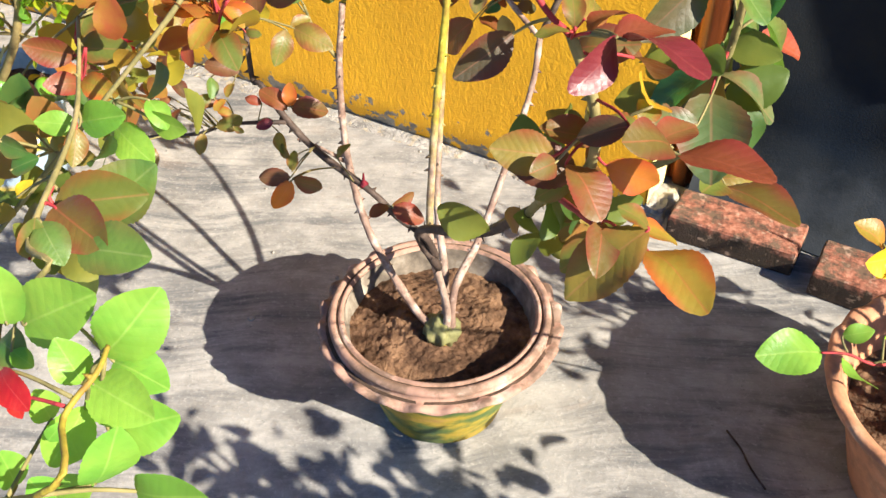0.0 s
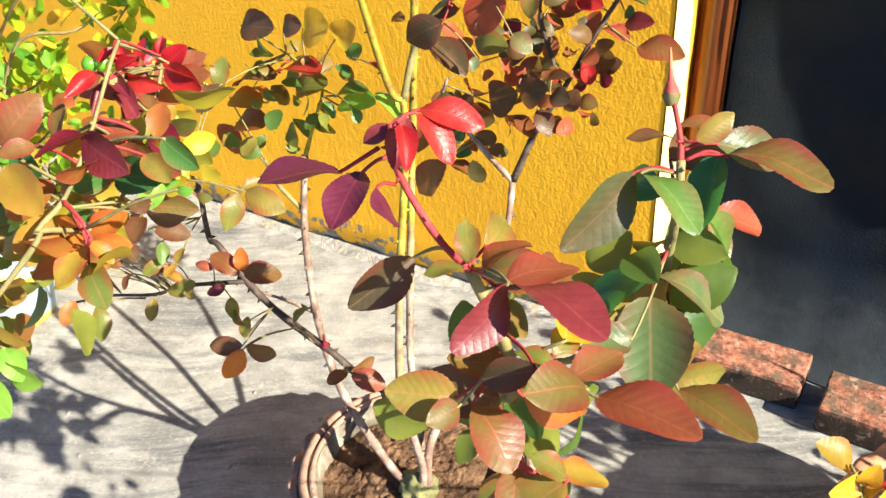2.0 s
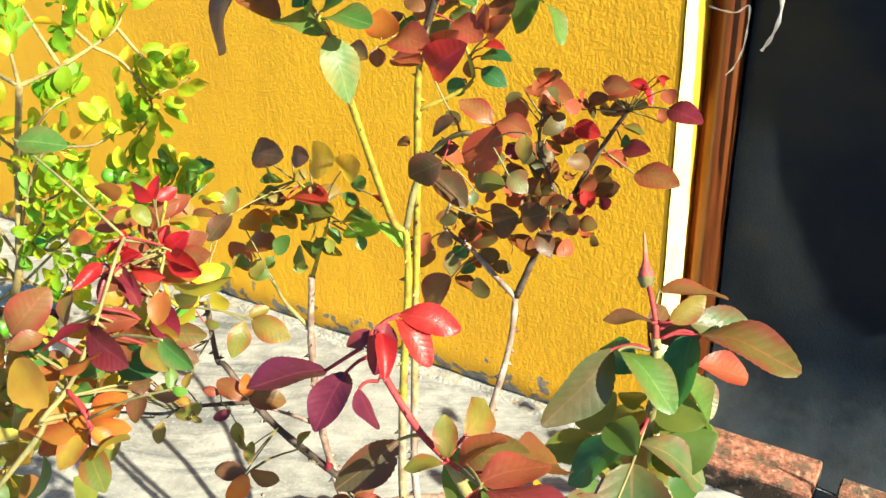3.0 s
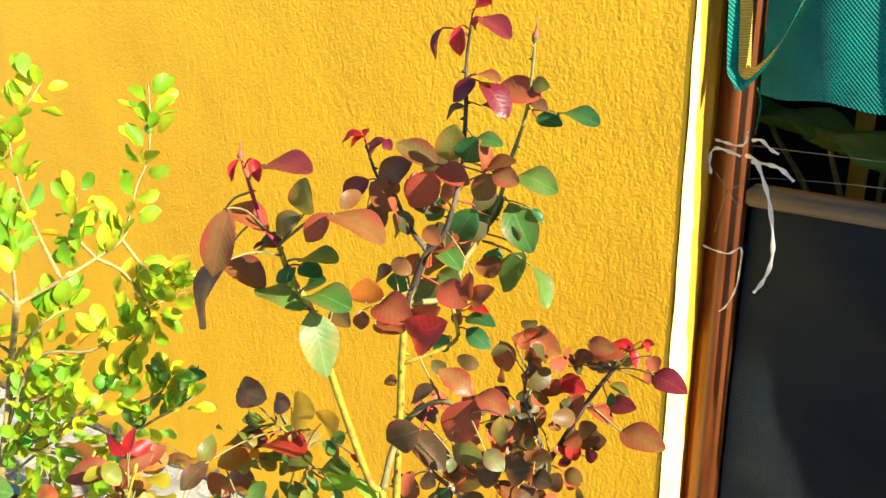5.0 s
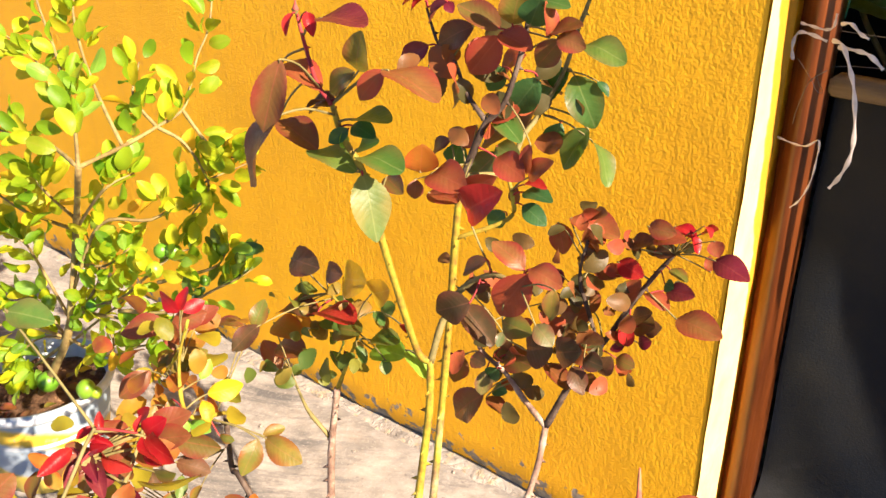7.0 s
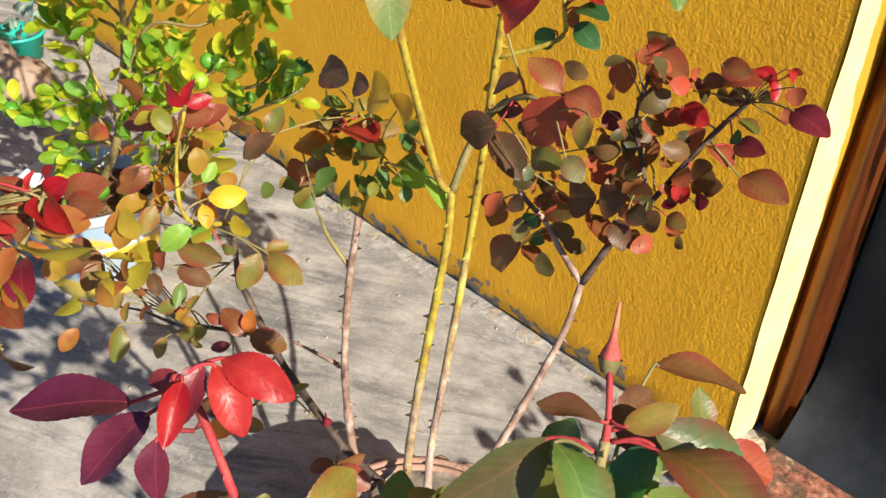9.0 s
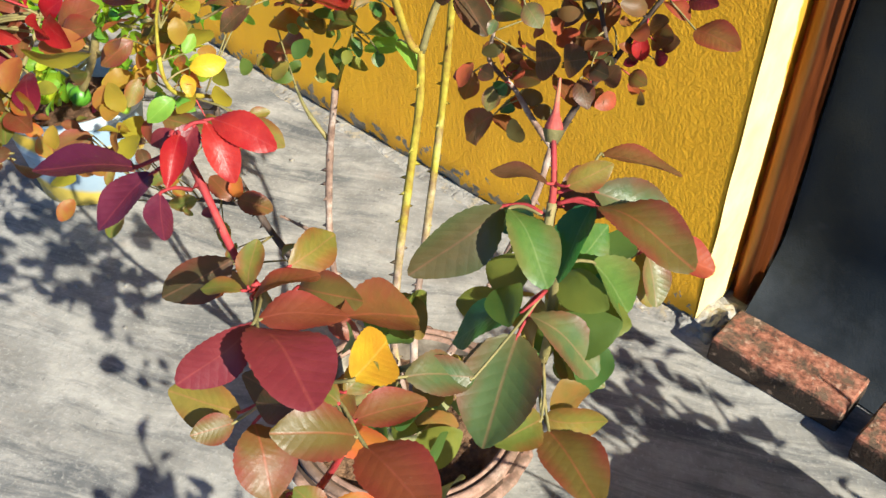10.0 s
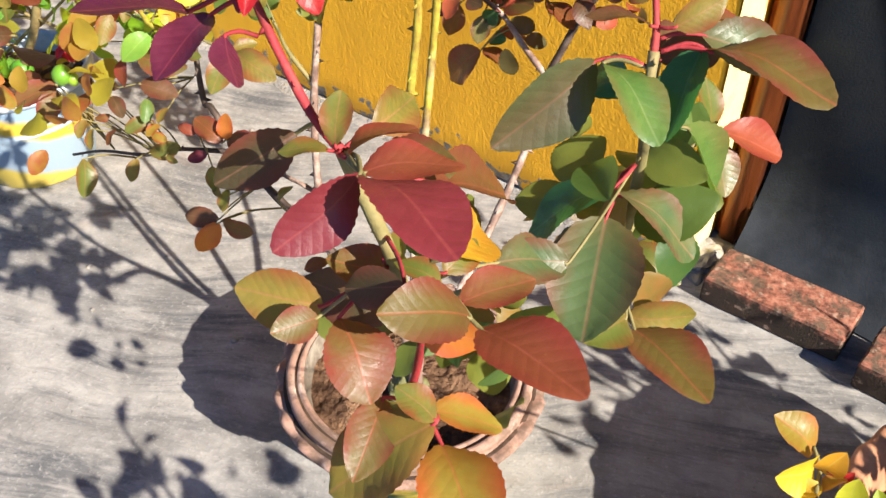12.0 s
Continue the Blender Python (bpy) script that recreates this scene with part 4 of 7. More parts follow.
leaf(rose, (0.286, -0.759, 0.807), (0.284, -0.728, 0.806), "dusk", None, 0.97, (0.68, 0.05, 0.73))
leaf(rose, (0.203, -0.938, 0.864), (0.191, -0.975, 0.873), "plum", None, 1.02, (0.05, 0.23, 0.97))
leaf(rose, (0.214, -0.936, 0.866), (0.219, -0.965, 0.854), "plum", None, 1.02, (0.06, -0.39, 0.92))
leaf(rose, (0.223, -0.938, 0.862), (0.241, -0.948, 0.853), "plum")
leaf(rose, (0.23, -0.928, 0.889), (0.243, -0.943, 0.877), "red", SLIM)
leaf(rose, (0.299, -0.785, 0.834), (0.276, -0.801, 0.837), "dusk")
leaf(rose, (0.306, -0.780, 0.834), (0.319, -0.764, 0.846), "olive")
leaf(rose, (0.312, -0.767, 0.828), (0.342, -0.74, 0.812), "sage", None, 0.95, (0.6, -0.3, 0.7))
leaf(rose, (0.297, -0.903, 0.784), (0.278, -0.868, 0.770), "yellow", None, 1.1, (0.68, -0.05, 0.72))
leaf(rose, (0.303, -0.833, 0.739), (0.278, -0.857, 0.741), "sage")
leaf(rose, (0.268, -0.647, 0.698), (0.292, -0.657, 0.668), "olive")
leaf(rose, (0.271, -0.642, 0.7), (0.255, -0.627, 0.727), "olive")
leaf(rose, (0.294, -0.785, 0.801), (0.261, -0.77, 0.793), "teal")
leaf(rose, (0.296, -0.77, 0.811), (0.311, -0.74, 0.811), "dusk")
leaf(rose, (0.288, -0.757, 0.751), (0.288, -0.715, 0.766), "green")
leaf(rose, (0.276, -0.745, 0.671), (0.256, -0.695, 0.656), "green")
leaf(rose, (0.284, -0.755, 0.711), (0.251, -0.745, 0.691), "olive")
leaf(rose, (0.276, -0.735, 0.671), (0.311, -0.725, 0.656), "olive")
leaf(rose, (0.268, -0.912, 0.773), (0.253, -0.887, 0.748), "olive")
leaf(rose, (0.263, -0.897, 0.733), (0.248, -0.867, 0.713), "bronze")
leaf(rose, (0.253, -0.887, 0.713), (0.233, -0.902, 0.698), "olive")
leaf(rose, (0.258, -0.897, 0.723), (0.218, -0.917, 0.733), "dusk")
leaf(rose, (0.278, -0.907, 0.743), (0.303, -0.887, 0.728), "orange")
leaf(rose, (0.29, -0.927, 0.713), (0.273, -0.942, 0.688), "olive")
leaf(rose, (0.268, -0.902, 0.753), (0.243, -0.922, 0.763), "bronze")
bud(rose, (0.288, -0.772, 0.848), (0.280, -0.761, 0.873), M_BUD, 0.0050)

leaf(rose, (0.227, -0.912, 0.888), (0.253, -0.899, 0.881), "red", None, 0.78, (0.45, -0.35, 0.82))
leaf(rose, (0.229, -0.916, 0.889), (0.248, -0.917, 0.870), "red", None, 0.8, (0.72, -0.15, 0.65))
leaf(rose, (0.226, -0.919, 0.888), (0.233, -0.938, 0.873), "wine", None, 0.9, (0.6, -0.5, 0.6))
leaf(rose, (0.224, -0.926, 0.886), (0.214, -0.934, 0.879), "wine", None, 0.9, (0.5, -0.6, 0.6))

# upper shoot with a bud, and the top of the tallest cane
leaf(rose, (-0.091, -0.680, 1.006), (-0.110, -0.689, 0.946), "rose", None, 0.72, (0.50, -0.86, -0.03))
leaf(rose, (-0.100, -0.680, 0.960), (-0.141, -0.685, 0.891), "dusk", None, 0.97, (-0.45, -0.83, 0.33))
leaf(rose, (-0.176, -0.615, 0.974), (-0.116, -0.623, 0.964), "russet", None, 0.97, (0.15, -0.09, 0.98))
leaf(rose, (-0.135, -0.615, 1.025), (-0.123, -0.620, 1.007), "red", SLIM, 1.45, (0.61, -0.56, 0.56))
leaf(rose, (-0.119, -0.615, 1.022), (-0.059, -0.619, 1.025), "wine", None, 0.97, (-0.06, -0.24, 0.97))
leaf(rose, (-0.153, -0.615, 1.022), (-0.151, -0.626, 1.004), "red", SLIM, 1.45, (-0.03, -0.85, 0.52))
leaf(rose, (-0.076, -0.615, 0.986), (-0.057, -0.627, 1.023), "olive", None, 0.97, (0.08, -0.93, -0.35))
leaf(rose, (-0.081, -0.615, 0.984), (-0.111, -0.617, 0.962), "olive", None, 0.97, (-0.18, -0.93, 0.33))
leaf(rose, (-0.048, -0.615, 0.992), (-0.067, -0.624, 0.966), "russet", None, 0.97, (0.34, -0.94, 0.08))
leaf(rose, (-0.045, -0.615, 0.992), (0.019, -0.624, 0.981), "russet", None, 0.97, (0.17, -0.02, 0.99))
leaf(rose, (-0.186, -0.615, 0.921), (-0.134, -0.615, 0.905), "bronze", None, 0.97, (0.28, -0.26, 0.92))
leaf(rose, (-0.084, -0.615, 0.897), (-0.140, -0.621, 0.905), "green", None, 0.97, (0.16, -0.21, 0.96))
leaf(rose, (-0.083, -0.615, 0.909), (-0.026, -0.617, 0.913), "green", None, 0.97, (-0.07, -0.11, 0.99))
leaf(rose, (-0.078, -0.615, 0.897), (-0.057, -0.621, 0.841), "pale", None, 0.97, (0.84, -0.40, 0.36))
leaf(rose, (-0.084, -0.615, 0.944), (-0.036, -0.619, 0.953), "green", None, 0.97, (-0.20, -0.18, 0.96))
leaf(rose, (-0.092, -0.615, 0.934), (-0.107, -0.625, 0.921), "teal", None, 0.97, (0.47, -0.87, 0.13))
leaf(rose, (-0.087, -0.615, 0.938), (-0.056, -0.619, 0.935), "teal", None, 0.97, (0.01, -0.56, 0.83))
leaf(rose, (-0.081, -0.615, 0.919), (-0.053, -0.617, 0.933), "green", None, 0.97, (-0.34, -0.73, 0.58))
leaf(rose, (-0.106, -0.615, 0.957), (-0.137, -0.621, 0.944), "dusk", SLIM, 1.45, (-0.32, -0.29, 0.90))
leaf(rose, (-0.107, -0.615, 0.950), (-0.138, -0.618, 0.938), "dusk", SLIM, 1.45, (-0.31, -0.35, 0.88))
leaf(rose, (-0.099, -0.615, 0.915), (-0.096, -0.619, 0.931), "lime", None, 0.97, (0.95, -0.20, -0.23))
leaf(rose, (-0.116, -0.550, 0.864), (-0.083, -0.561, 0.860), "bronze", None, 0.98, (-0.10, -0.60, 0.79))
leaf(rose, (-0.056, -0.420, 1.120), (-0.054, -0.423, 1.093), "red", SLIM, 1.45, (0.27, -0.96, 0.13))
leaf(rose, (-0.076, -0.420, 1.117), (-0.081, -0.425, 1.086), "wine", SLIM, 1.45, (-0.55, -0.80, 0.22))
leaf(rose, (-0.033, -0.420, 1.129), (0.006, -0.428, 1.113), "wine", None, 0.97, (0.29, -0.36, 0.89))
leaf(rose, (-0.039, -0.420, 1.136), (-0.011, -0.432, 1.143), "red", SLIM, 1.45, (-0.43, -0.65, 0.62))
leaf(rose, (-0.038, -0.420, 1.118), (-0.031, -0.422, 1.130), "red", SLIM, 1.45, (-0.39, -0.92, 0.08))
leaf(rose, (-0.038, -0.420, 1.072), (-0.061, -0.426, 1.050), "wine", None, 0.97, (-0.05, -0.95, 0.31))
leaf(rose, (-0.035, -0.420, 1.071), (0.000, -0.423, 1.040), "wine", None, 0.97, (0.63, -0.24, 0.74))
leaf(rose, (-0.037, -0.420, 1.077), (-0.009, -0.421, 1.073), "russet", None, 0.97, (0.13, -0.27, 0.96))
leaf(rose, (-0.002, -0.360, 1.050), (-0.054, -0.363, 1.054), "russet", None, 0.97, (0.09, -0.84, 0.54))
leaf(rose, (-0.013, -0.360, 1.062), (0.007, -0.361, 1.060), "olive", None, 1.36, (-0.02, -0.96, 0.28))
leaf(rose, (-0.015, -0.360, 1.044), (0.009, -0.367, 1.038), "dusk", None, 0.97, (0.09, -0.44, 0.89))
leaf(rose, (-0.008, -0.360, 1.029), (0.023, -0.362, 1.025), "teal", None, 0.97, (0.04, -0.74, 0.68))
leaf(rose, (0.015, -0.360, 1.034), (0.065, -0.367, 1.031), "teal", None, 0.97, (0.05, -0.10, 0.99))
leaf(rose, (-0.051, -0.420, 1.045), (-0.073, -0.421, 1.029), "dusk", SLIM, 1.45, (-0.48, -0.54, 0.69))
leaf(rose, (-0.033, -0.420, 1.048), (-0.013, -0.421, 1.045), "dusk", SLIM, 1.45, (0.13, -0.22, 0.97))
leaf(rose, (-0.062, -0.450, 0.993), (-0.105, -0.461, 1.011), "bronze", None, 0.97, (0.44, -0.58, 0.69))
leaf(rose, (-0.049, -0.450, 0.999), (-0.033, -0.460, 1.038), "olive", None, 1.17, (0.47, -0.79, -0.40))
leaf(rose, (-0.029, -0.450, 1.001), (-0.012, -0.459, 1.029), "teal", None, 1.42, (0.33, -0.82, -0.46))
leaf(rose, (-0.018, -0.450, 1.024), (0.013, -0.450, 1.022), "green", None, 0.97, (0.05, -0.60, 0.80))
leaf(rose, (-0.008, -0.450, 0.993), (-0.009, -0.457, 1.026), "russet", None, 0.97, (1.00, -0.08, 0.01))
leaf(rose, (-0.063, -0.450, 0.989), (-0.022, -0.454, 0.981), "russet", None, 0.97, (0.09, -0.63, 0.77))
leaf(rose, (-0.063, -0.450, 0.986), (-0.092, -0.458, 0.948), "russet", None, 1.13, (0.38, -0.92, -0.09))
leaf(rose, (-0.094, -0.450, 0.991), (-0.134, -0.456, 0.969), "dusk", None, 0.97, (0.05, -0.98, 0.17))
leaf(rose, (-0.152, -0.450, 0.964), (-0.185, -0.457, 0.940), "wine", None, 0.97, (0.06, -0.98, 0.20))
leaf(rose, (-0.157, -0.450, 1.009), (-0.168, -0.458, 0.996), "red", SLIM, 1.45, (-0.21, -0.74, 0.64))
leaf(rose, (-0.157, -0.450, 1.009), (-0.183, -0.455, 0.999), "red", SLIM, 1.45, (-0.26, -0.40, 0.88))
leaf(rose, (-0.155, -0.450, 1.006), (-0.143, -0.455, 1.019), "red", SLIM, 1.45, (-0.49, -0.86, 0.12))
leaf(rose, (-0.129, -0.450, 1.009), (-0.119, -0.451, 1.000), "wine", None, 1.40, (0.40, -0.74, 0.53))
leaf(rose, (-0.127, -0.450, 1.010), (-0.148, -0.454, 0.986), "wine", SLIM, 1.45, (-0.43, -0.75, 0.50))
leaf(rose, (0.004, -0.450, 0.993), (-0.019, -0.451, 0.966), "bronze", None, 1.12, (0.24, -0.96, -0.17))
leaf(rose, (0.001, -0.450, 0.996), (0.032, -0.452, 0.991), "russet", None, 1.07, (0.01, -0.90, 0.44))
leaf(rose, (-0.006, -0.450, 0.998), (0.027, -0.450, 1.009), "bronze", None, 0.97, (-0.26, -0.56, 0.79))
leaf(rose, (-0.030, -0.360, 0.966), (0.021, -0.364, 0.958), "green", None, 0.97, (0.09, -0.51, 0.85))
leaf(rose, (-0.039, -0.360, 0.935), (-0.004, -0.370, 0.890), "green", None, 1.05, (0.41, -0.77, 0.49))
leaf(rose, (-0.046, -0.360, 0.940), (-0.076, -0.362, 0.902), "teal", None, 0.97, (-0.17, -0.97, 0.18))
leaf(rose, (-0.012, -0.360, 0.934), (0.002, -0.360, 0.921), "teal", None, 0.97, (0.67, -0.20, 0.72))
leaf(rose, (-0.039, -0.420, 0.945), (-0.069, -0.421, 0.905), "teal", None, 1.03, (0.27, -0.95, -0.18))
leaf(rose, (-0.081, -0.420, 0.948), (-0.096, -0.425, 0.923), "teal", None, 1.20, (0.42, -0.90, -0.07))
leaf(rose, (-0.183, -0.420, 0.922), (-0.142, -0.423, 0.935), "wine", None, 0.97, (-0.30, -0.47, 0.83))
leaf(rose, (-0.145, -0.420, 0.896), (-0.117, -0.429, 0.929), "dusk", None, 0.97, (-0.52, -0.83, 0.21))
leaf(rose, (-0.052, -0.360, 0.883), (-0.065, -0.362, 0.855), "teal", None, 1.18, (0.38, -0.92, -0.11))
leaf(rose, (-0.019, -0.360, 0.884), (-0.043, -0.365, 0.836), "green", None, 0.97, (-0.10, -0.98, 0.15))
leaf(rose, (-0.015, -0.360, 0.873), (0.015, -0.369, 0.832), "green", None, 0.97, (0.81, 0.19, 0.55))
leaf(rose, (-0.114, -0.420, 0.882), (-0.125, -0.431, 0.858), "russet", None, 1.16, (0.52, -0.84, 0.14))
leaf(rose, (-0.150, -0.420, 0.858), (-0.178, -0.422, 0.832), "dusk", None, 0.97, (-0.41, -0.76, 0.50))
leaf(rose, (-0.137, -0.420, 0.859), (-0.148, -0.420, 0.829), "teal", None, 1.33, (0.51, -0.84, -0.19))
leaf(rose, (-0.090, -0.420, 0.899), (-0.049, -0.431, 0.881), "green", None, 0.97, (0.26, -0.43, 0.86))
leaf(rose, (-0.071, -0.420, 0.886), (-0.106, -0.422, 0.862), "bronze", None, 0.97, (-0.37, -0.71, 0.60))
leaf(rose, (-0.086, -0.420, 0.859), (-0.119, -0.427, 0.821), "sage", None, 1.15, (0.26, -0.96, -0.05))
leaf(rose, (-0.088, -0.420, 0.866), (-0.050, -0.430, 0.862), "pale", None, 1.00, (-0.13, -0.76, 0.64))
leaf(rose, (-0.064, -0.450, 0.868), (-0.023, -0.458, 0.859), "russet", None, 1.11, (-0.00, -0.75, 0.66))
leaf(rose, (-0.024, -0.450, 0.891), (-0.025, -0.453, 0.861), "russet", None, 0.97, (-0.16, -0.98, 0.10))
leaf(rose, (-0.025, -0.450, 0.857), (0.005, -0.452, 0.881), "russet", None, 0.97, (-0.36, -0.85, 0.38))
leaf(rose, (-0.095, -0.525, 0.867), (-0.082, -0.536, 0.901), "orange", None, 1.42, (0.59, -0.67, -0.44))
leaf(rose, (-0.102, -0.525, 0.858), (-0.099, -0.530, 0.840), "bronze", None, 1.42, (0.67, -0.68, 0.30))
leaf(rose, (-0.084, -0.525, 0.867), (-0.029, -0.536, 0.873), "russet", None, 0.97, (-0.20, -0.52, 0.83))
leaf(rose, (-0.085, -0.525, 0.849), (-0.044, -0.528, 0.853), "russet", None, 0.97, (-0.12, -0.59, 0.80))
leaf(rose, (-0.038, -0.525, 0.843), (0.010, -0.533, 0.879), "red", SLIM, 1.45, (-0.20, -0.98, 0.06))
leaf(rose, (-0.042, -0.525, 0.861), (-0.004, -0.526, 0.887), "russet", None, 0.75, (-0.03, -1.00, 0.01))
leaf(rose, (-0.045, -0.430, 0.838), (-0.016, -0.430, 0.841), "red", SLIM, 1.45, (-0.10, -0.26, 0.96))
leaf(rose, (-0.045, -0.430, 0.830), (-0.005, -0.436, 0.832), "teal", None, 0.97, (-0.09, -0.29, 0.95))
leaf(rose, (-0.045, -0.430, 0.816), (-0.015, -0.430, 0.802), "teal", None, 1.02, (0.28, -0.75, 0.60))
leaf(rose, (-0.068, -0.430, 0.802), (-0.082, -0.438, 0.784), "teal", None, 1.42, (0.35, -0.93, 0.14))
bud(rose, (-0.156, -0.61, 1.021), (-0.154, -0.61, 1.038), M_BUD, 0.0032)
bud(rose, (-0.011, -0.36, 1.103), (-0.007, -0.36, 1.126), M_BUD, 0.0038)

# right fork, dusky leaves
leaf(rose, (0.031, -0.520, 0.801), (-0.001, -0.523, 0.749), "russet", None, 1.00, (0.23, -0.97, -0.09))
leaf(rose, (0.021, -0.513, 0.798), (-0.016, -0.514, 0.816), "russet", None, 1.00, (0.40, -0.43, 0.81))
leaf(rose, (0.027, -0.515, 0.802), (0.065, -0.516, 0.798), "russet", None, 1.00, (0.07, -0.61, 0.79))
leaf(rose, (-0.017, -0.544, 0.764), (-0.055, -0.550, 0.742), "dusk", None, 1.23, (0.06, -0.99, 0.16))
leaf(rose, (-0.059, -0.507, 0.729), (-0.014, -0.511, 0.701), "dusk", None, 1.00, (0.46, -0.39, 0.80))
leaf(rose, (-0.022, -0.509, 0.765), (-0.046, -0.520, 0.762), "dusk", None, 1.04, (0.33, -0.84, 0.42))
leaf(rose, (-0.013, -0.526, 0.803), (-0.034, -0.535, 0.783), "dusk", None, 1.00, (-0.27, -0.74, 0.62))
leaf(rose, (0.005, -0.523, 0.742), (0.043, -0.528, 0.746), "olive", None, 1.03, (-0.17, -0.80, 0.58))
leaf(rose, (0.075, -0.544, 0.811), (0.080, -0.554, 0.787), "olive", None, 1.00, (0.20, -0.89, 0.41))
leaf(rose, (0.050, -0.534, 0.762), (0.071, -0.535, 0.748), "sage", None, 1.27, (0.38, -0.68, 0.62))
leaf(rose, (-0.001, -0.514, 0.724), (0.000, -0.524, 0.712), "sage", None, 1.12, (0.58, -0.60, 0.55))
leaf(rose, (-0.201, -0.348, 0.527), (-0.223, -0.358, 0.517), "wine", None, 1.03, (0.23, -0.89, 0.39))
leaf(rose, (-0.187, -0.355, 0.537), (-0.194, -0.366, 0.499), "bronze", None, 1.12, (0.58, -0.81, 0.13))
leaf(rose, (-0.153, -0.380, 0.563), (-0.129, -0.381, 0.563), "dusk", None, 1.57, (-0.03, -0.75, 0.67))
leaf(rose, (-0.135, -0.372, 0.547), (-0.136, -0.381, 0.514), "sage", None, 1.10, (0.60, -0.77, 0.19))
leaf(rose, (-0.164, -0.341, 0.480), (-0.213, -0.342, 0.421), "bronze", None, 1.00, (-0.27, -0.93, 0.24))
leaf(rose, (-0.138, -0.368, 0.503), (-0.101, -0.369, 0.491), "bronze", None, 1.00, (0.31, -0.07, 0.95))
leaf(rose, (-0.135, -0.358, 0.510), (-0.109, -0.362, 0.522), "teal", None, 1.00, (-0.40, -0.66, 0.64))
leaf(rose, (-0.118, -0.372, 0.558), (-0.131, -0.373, 0.539), "teal", None, 1.50, (0.22, -0.97, -0.10))
leaf(rose, (-0.129, -0.352, 0.573), (-0.113, -0.353, 0.597), "dusk", None, 1.18, (0.22, -0.96, -0.19))
leaf(rose, (-0.128, -0.344, 0.559), (-0.080, -0.353, 0.568), "bronze", None, 1.22, (-0.25, -0.77, 0.59))
leaf(rose, (-0.079, -0.366, 0.597), (-0.036, -0.376, 0.625), "dusk", None, 1.43, (-0.30, -0.95, 0.12))
leaf(rose, (-0.033, -0.374, 0.618), (0.008, -0.385, 0.643), "dusk", None, 1.18, (-0.35, -0.92, 0.17))
leaf(rose, (-0.012, -0.368, 0.639), (0.028, -0.373, 0.655), "dusk", None, 1.00, (-0.38, -0.13, 0.91))
leaf(rose, (0.008, -0.380, 0.631), (0.035, -0.384, 0.634), "dusk", None, 1.35, (-0.18, -0.79, 0.59))
leaf(rose, (0.019, -0.366, 0.612), (0.037, -0.375, 0.644), "dusk", None, 1.07, (0.13, -0.93, -0.34))
leaf(rose, (-0.067, -0.347, 0.575), (-0.026, -0.353, 0.559), "bronze", None, 1.00, (0.34, -0.13, 0.93))
leaf(rose, (-0.014, -0.367, 0.605), (0.007, -0.374, 0.578), "dusk", None, 1.13, (0.48, -0.68, 0.55))
leaf(rose, (-0.010, -0.352, 0.586), (0.017, -0.363, 0.582), "bronze", None, 1.17, (-0.12, -0.58, 0.80))
leaf(rose, (-0.046, -0.281, 0.627), (-0.087, -0.293, 0.582), "bronze", None, 1.00, (-0.24, -0.86, 0.45))
leaf(rose, (-0.050, -0.290, 0.666), (-0.038, -0.292, 0.631), "bronze", None, 1.00, (0.75, -0.60, 0.29))
leaf(rose, (-0.091, -0.319, 0.637), (-0.054, -0.322, 0.652), "dusk", None, 1.33, (-0.19, -0.94, 0.28))
leaf(rose, (-0.093, -0.305, 0.677), (-0.073, -0.310, 0.662), "wine", None, 1.40, (0.32, -0.69, 0.65))
leaf(rose, (-0.044, -0.320, 0.717), (-0.009, -0.331, 0.729), "dusk", None, 1.00, (-0.41, -0.46, 0.79))
leaf(rose, (-0.029, -0.313, 0.705), (0.001, -0.313, 0.701), "bronze", None, 1.02, (0.07, -0.84, 0.54))
leaf(rose, (0.001, -0.312, 0.721), (0.036, -0.315, 0.716), "red", None, 1.10, (0.01, -0.83, 0.56))
leaf(rose, (-0.005, -0.283, 0.682), (0.014, -0.284, 0.681), "orange", None, 1.00, (0.03, -0.40, 0.92))
leaf(rose, (-0.085, -0.306, 0.741), (-0.069, -0.314, 0.708), "russet", None, 1.26, (0.53, -0.72, 0.43))
leaf(rose, (-0.073, -0.299, 0.748), (-0.005, -0.302, 0.745), "russet", None, 1.00, (0.03, -0.26, 0.96))
leaf(rose, (0.013, -0.316, 0.744), (0.047, -0.319, 0.764), "dusk", None, 1.00, (-0.47, -0.50, 0.72))
leaf(rose, (0.031, -0.288, 0.735), (0.062, -0.290, 0.745), "dusk", None, 1.00, (-0.23, -0.81, 0.54))
leaf(rose, (0.037, -0.319, 0.778), (0.070, -0.319, 0.780), "russet", None, 1.10, (-0.02, -0.92, 0.39))
leaf(rose, (0.043, -0.316, 0.764), (0.084, -0.324, 0.777), "russet", None, 1.00, (-0.35, -0.43, 0.83))
leaf(rose, (0.055, -0.296, 0.775), (0.082, -0.297, 0.772), "red", None, 1.00, (0.10, -0.27, 0.96))
leaf(rose, (0.077, -0.306, 0.778), (0.091, -0.307, 0.759), "red", None, 1.00, (0.80, -0.01, 0.59))
leaf(rose, (0.088, -0.298, 0.779), (0.108, -0.306, 0.791), "red", None, 1.00, (-0.58, -0.34, 0.74))
leaf(rose, (0.092, -0.307, 0.791), (0.106, -0.317, 0.785), "red", SLIM, 1.50, (0.48, 0.15, 0.87))
leaf(rose, (0.109, -0.317, 0.783), (0.122, -0.327, 0.773), "russet", None, 1.52, (0.07, -0.66, 0.75))
leaf(rose, (0.099, -0.292, 0.735), (0.096, -0.292, 0.753), "russet", None, 1.03, (0.49, -0.87, 0.08))
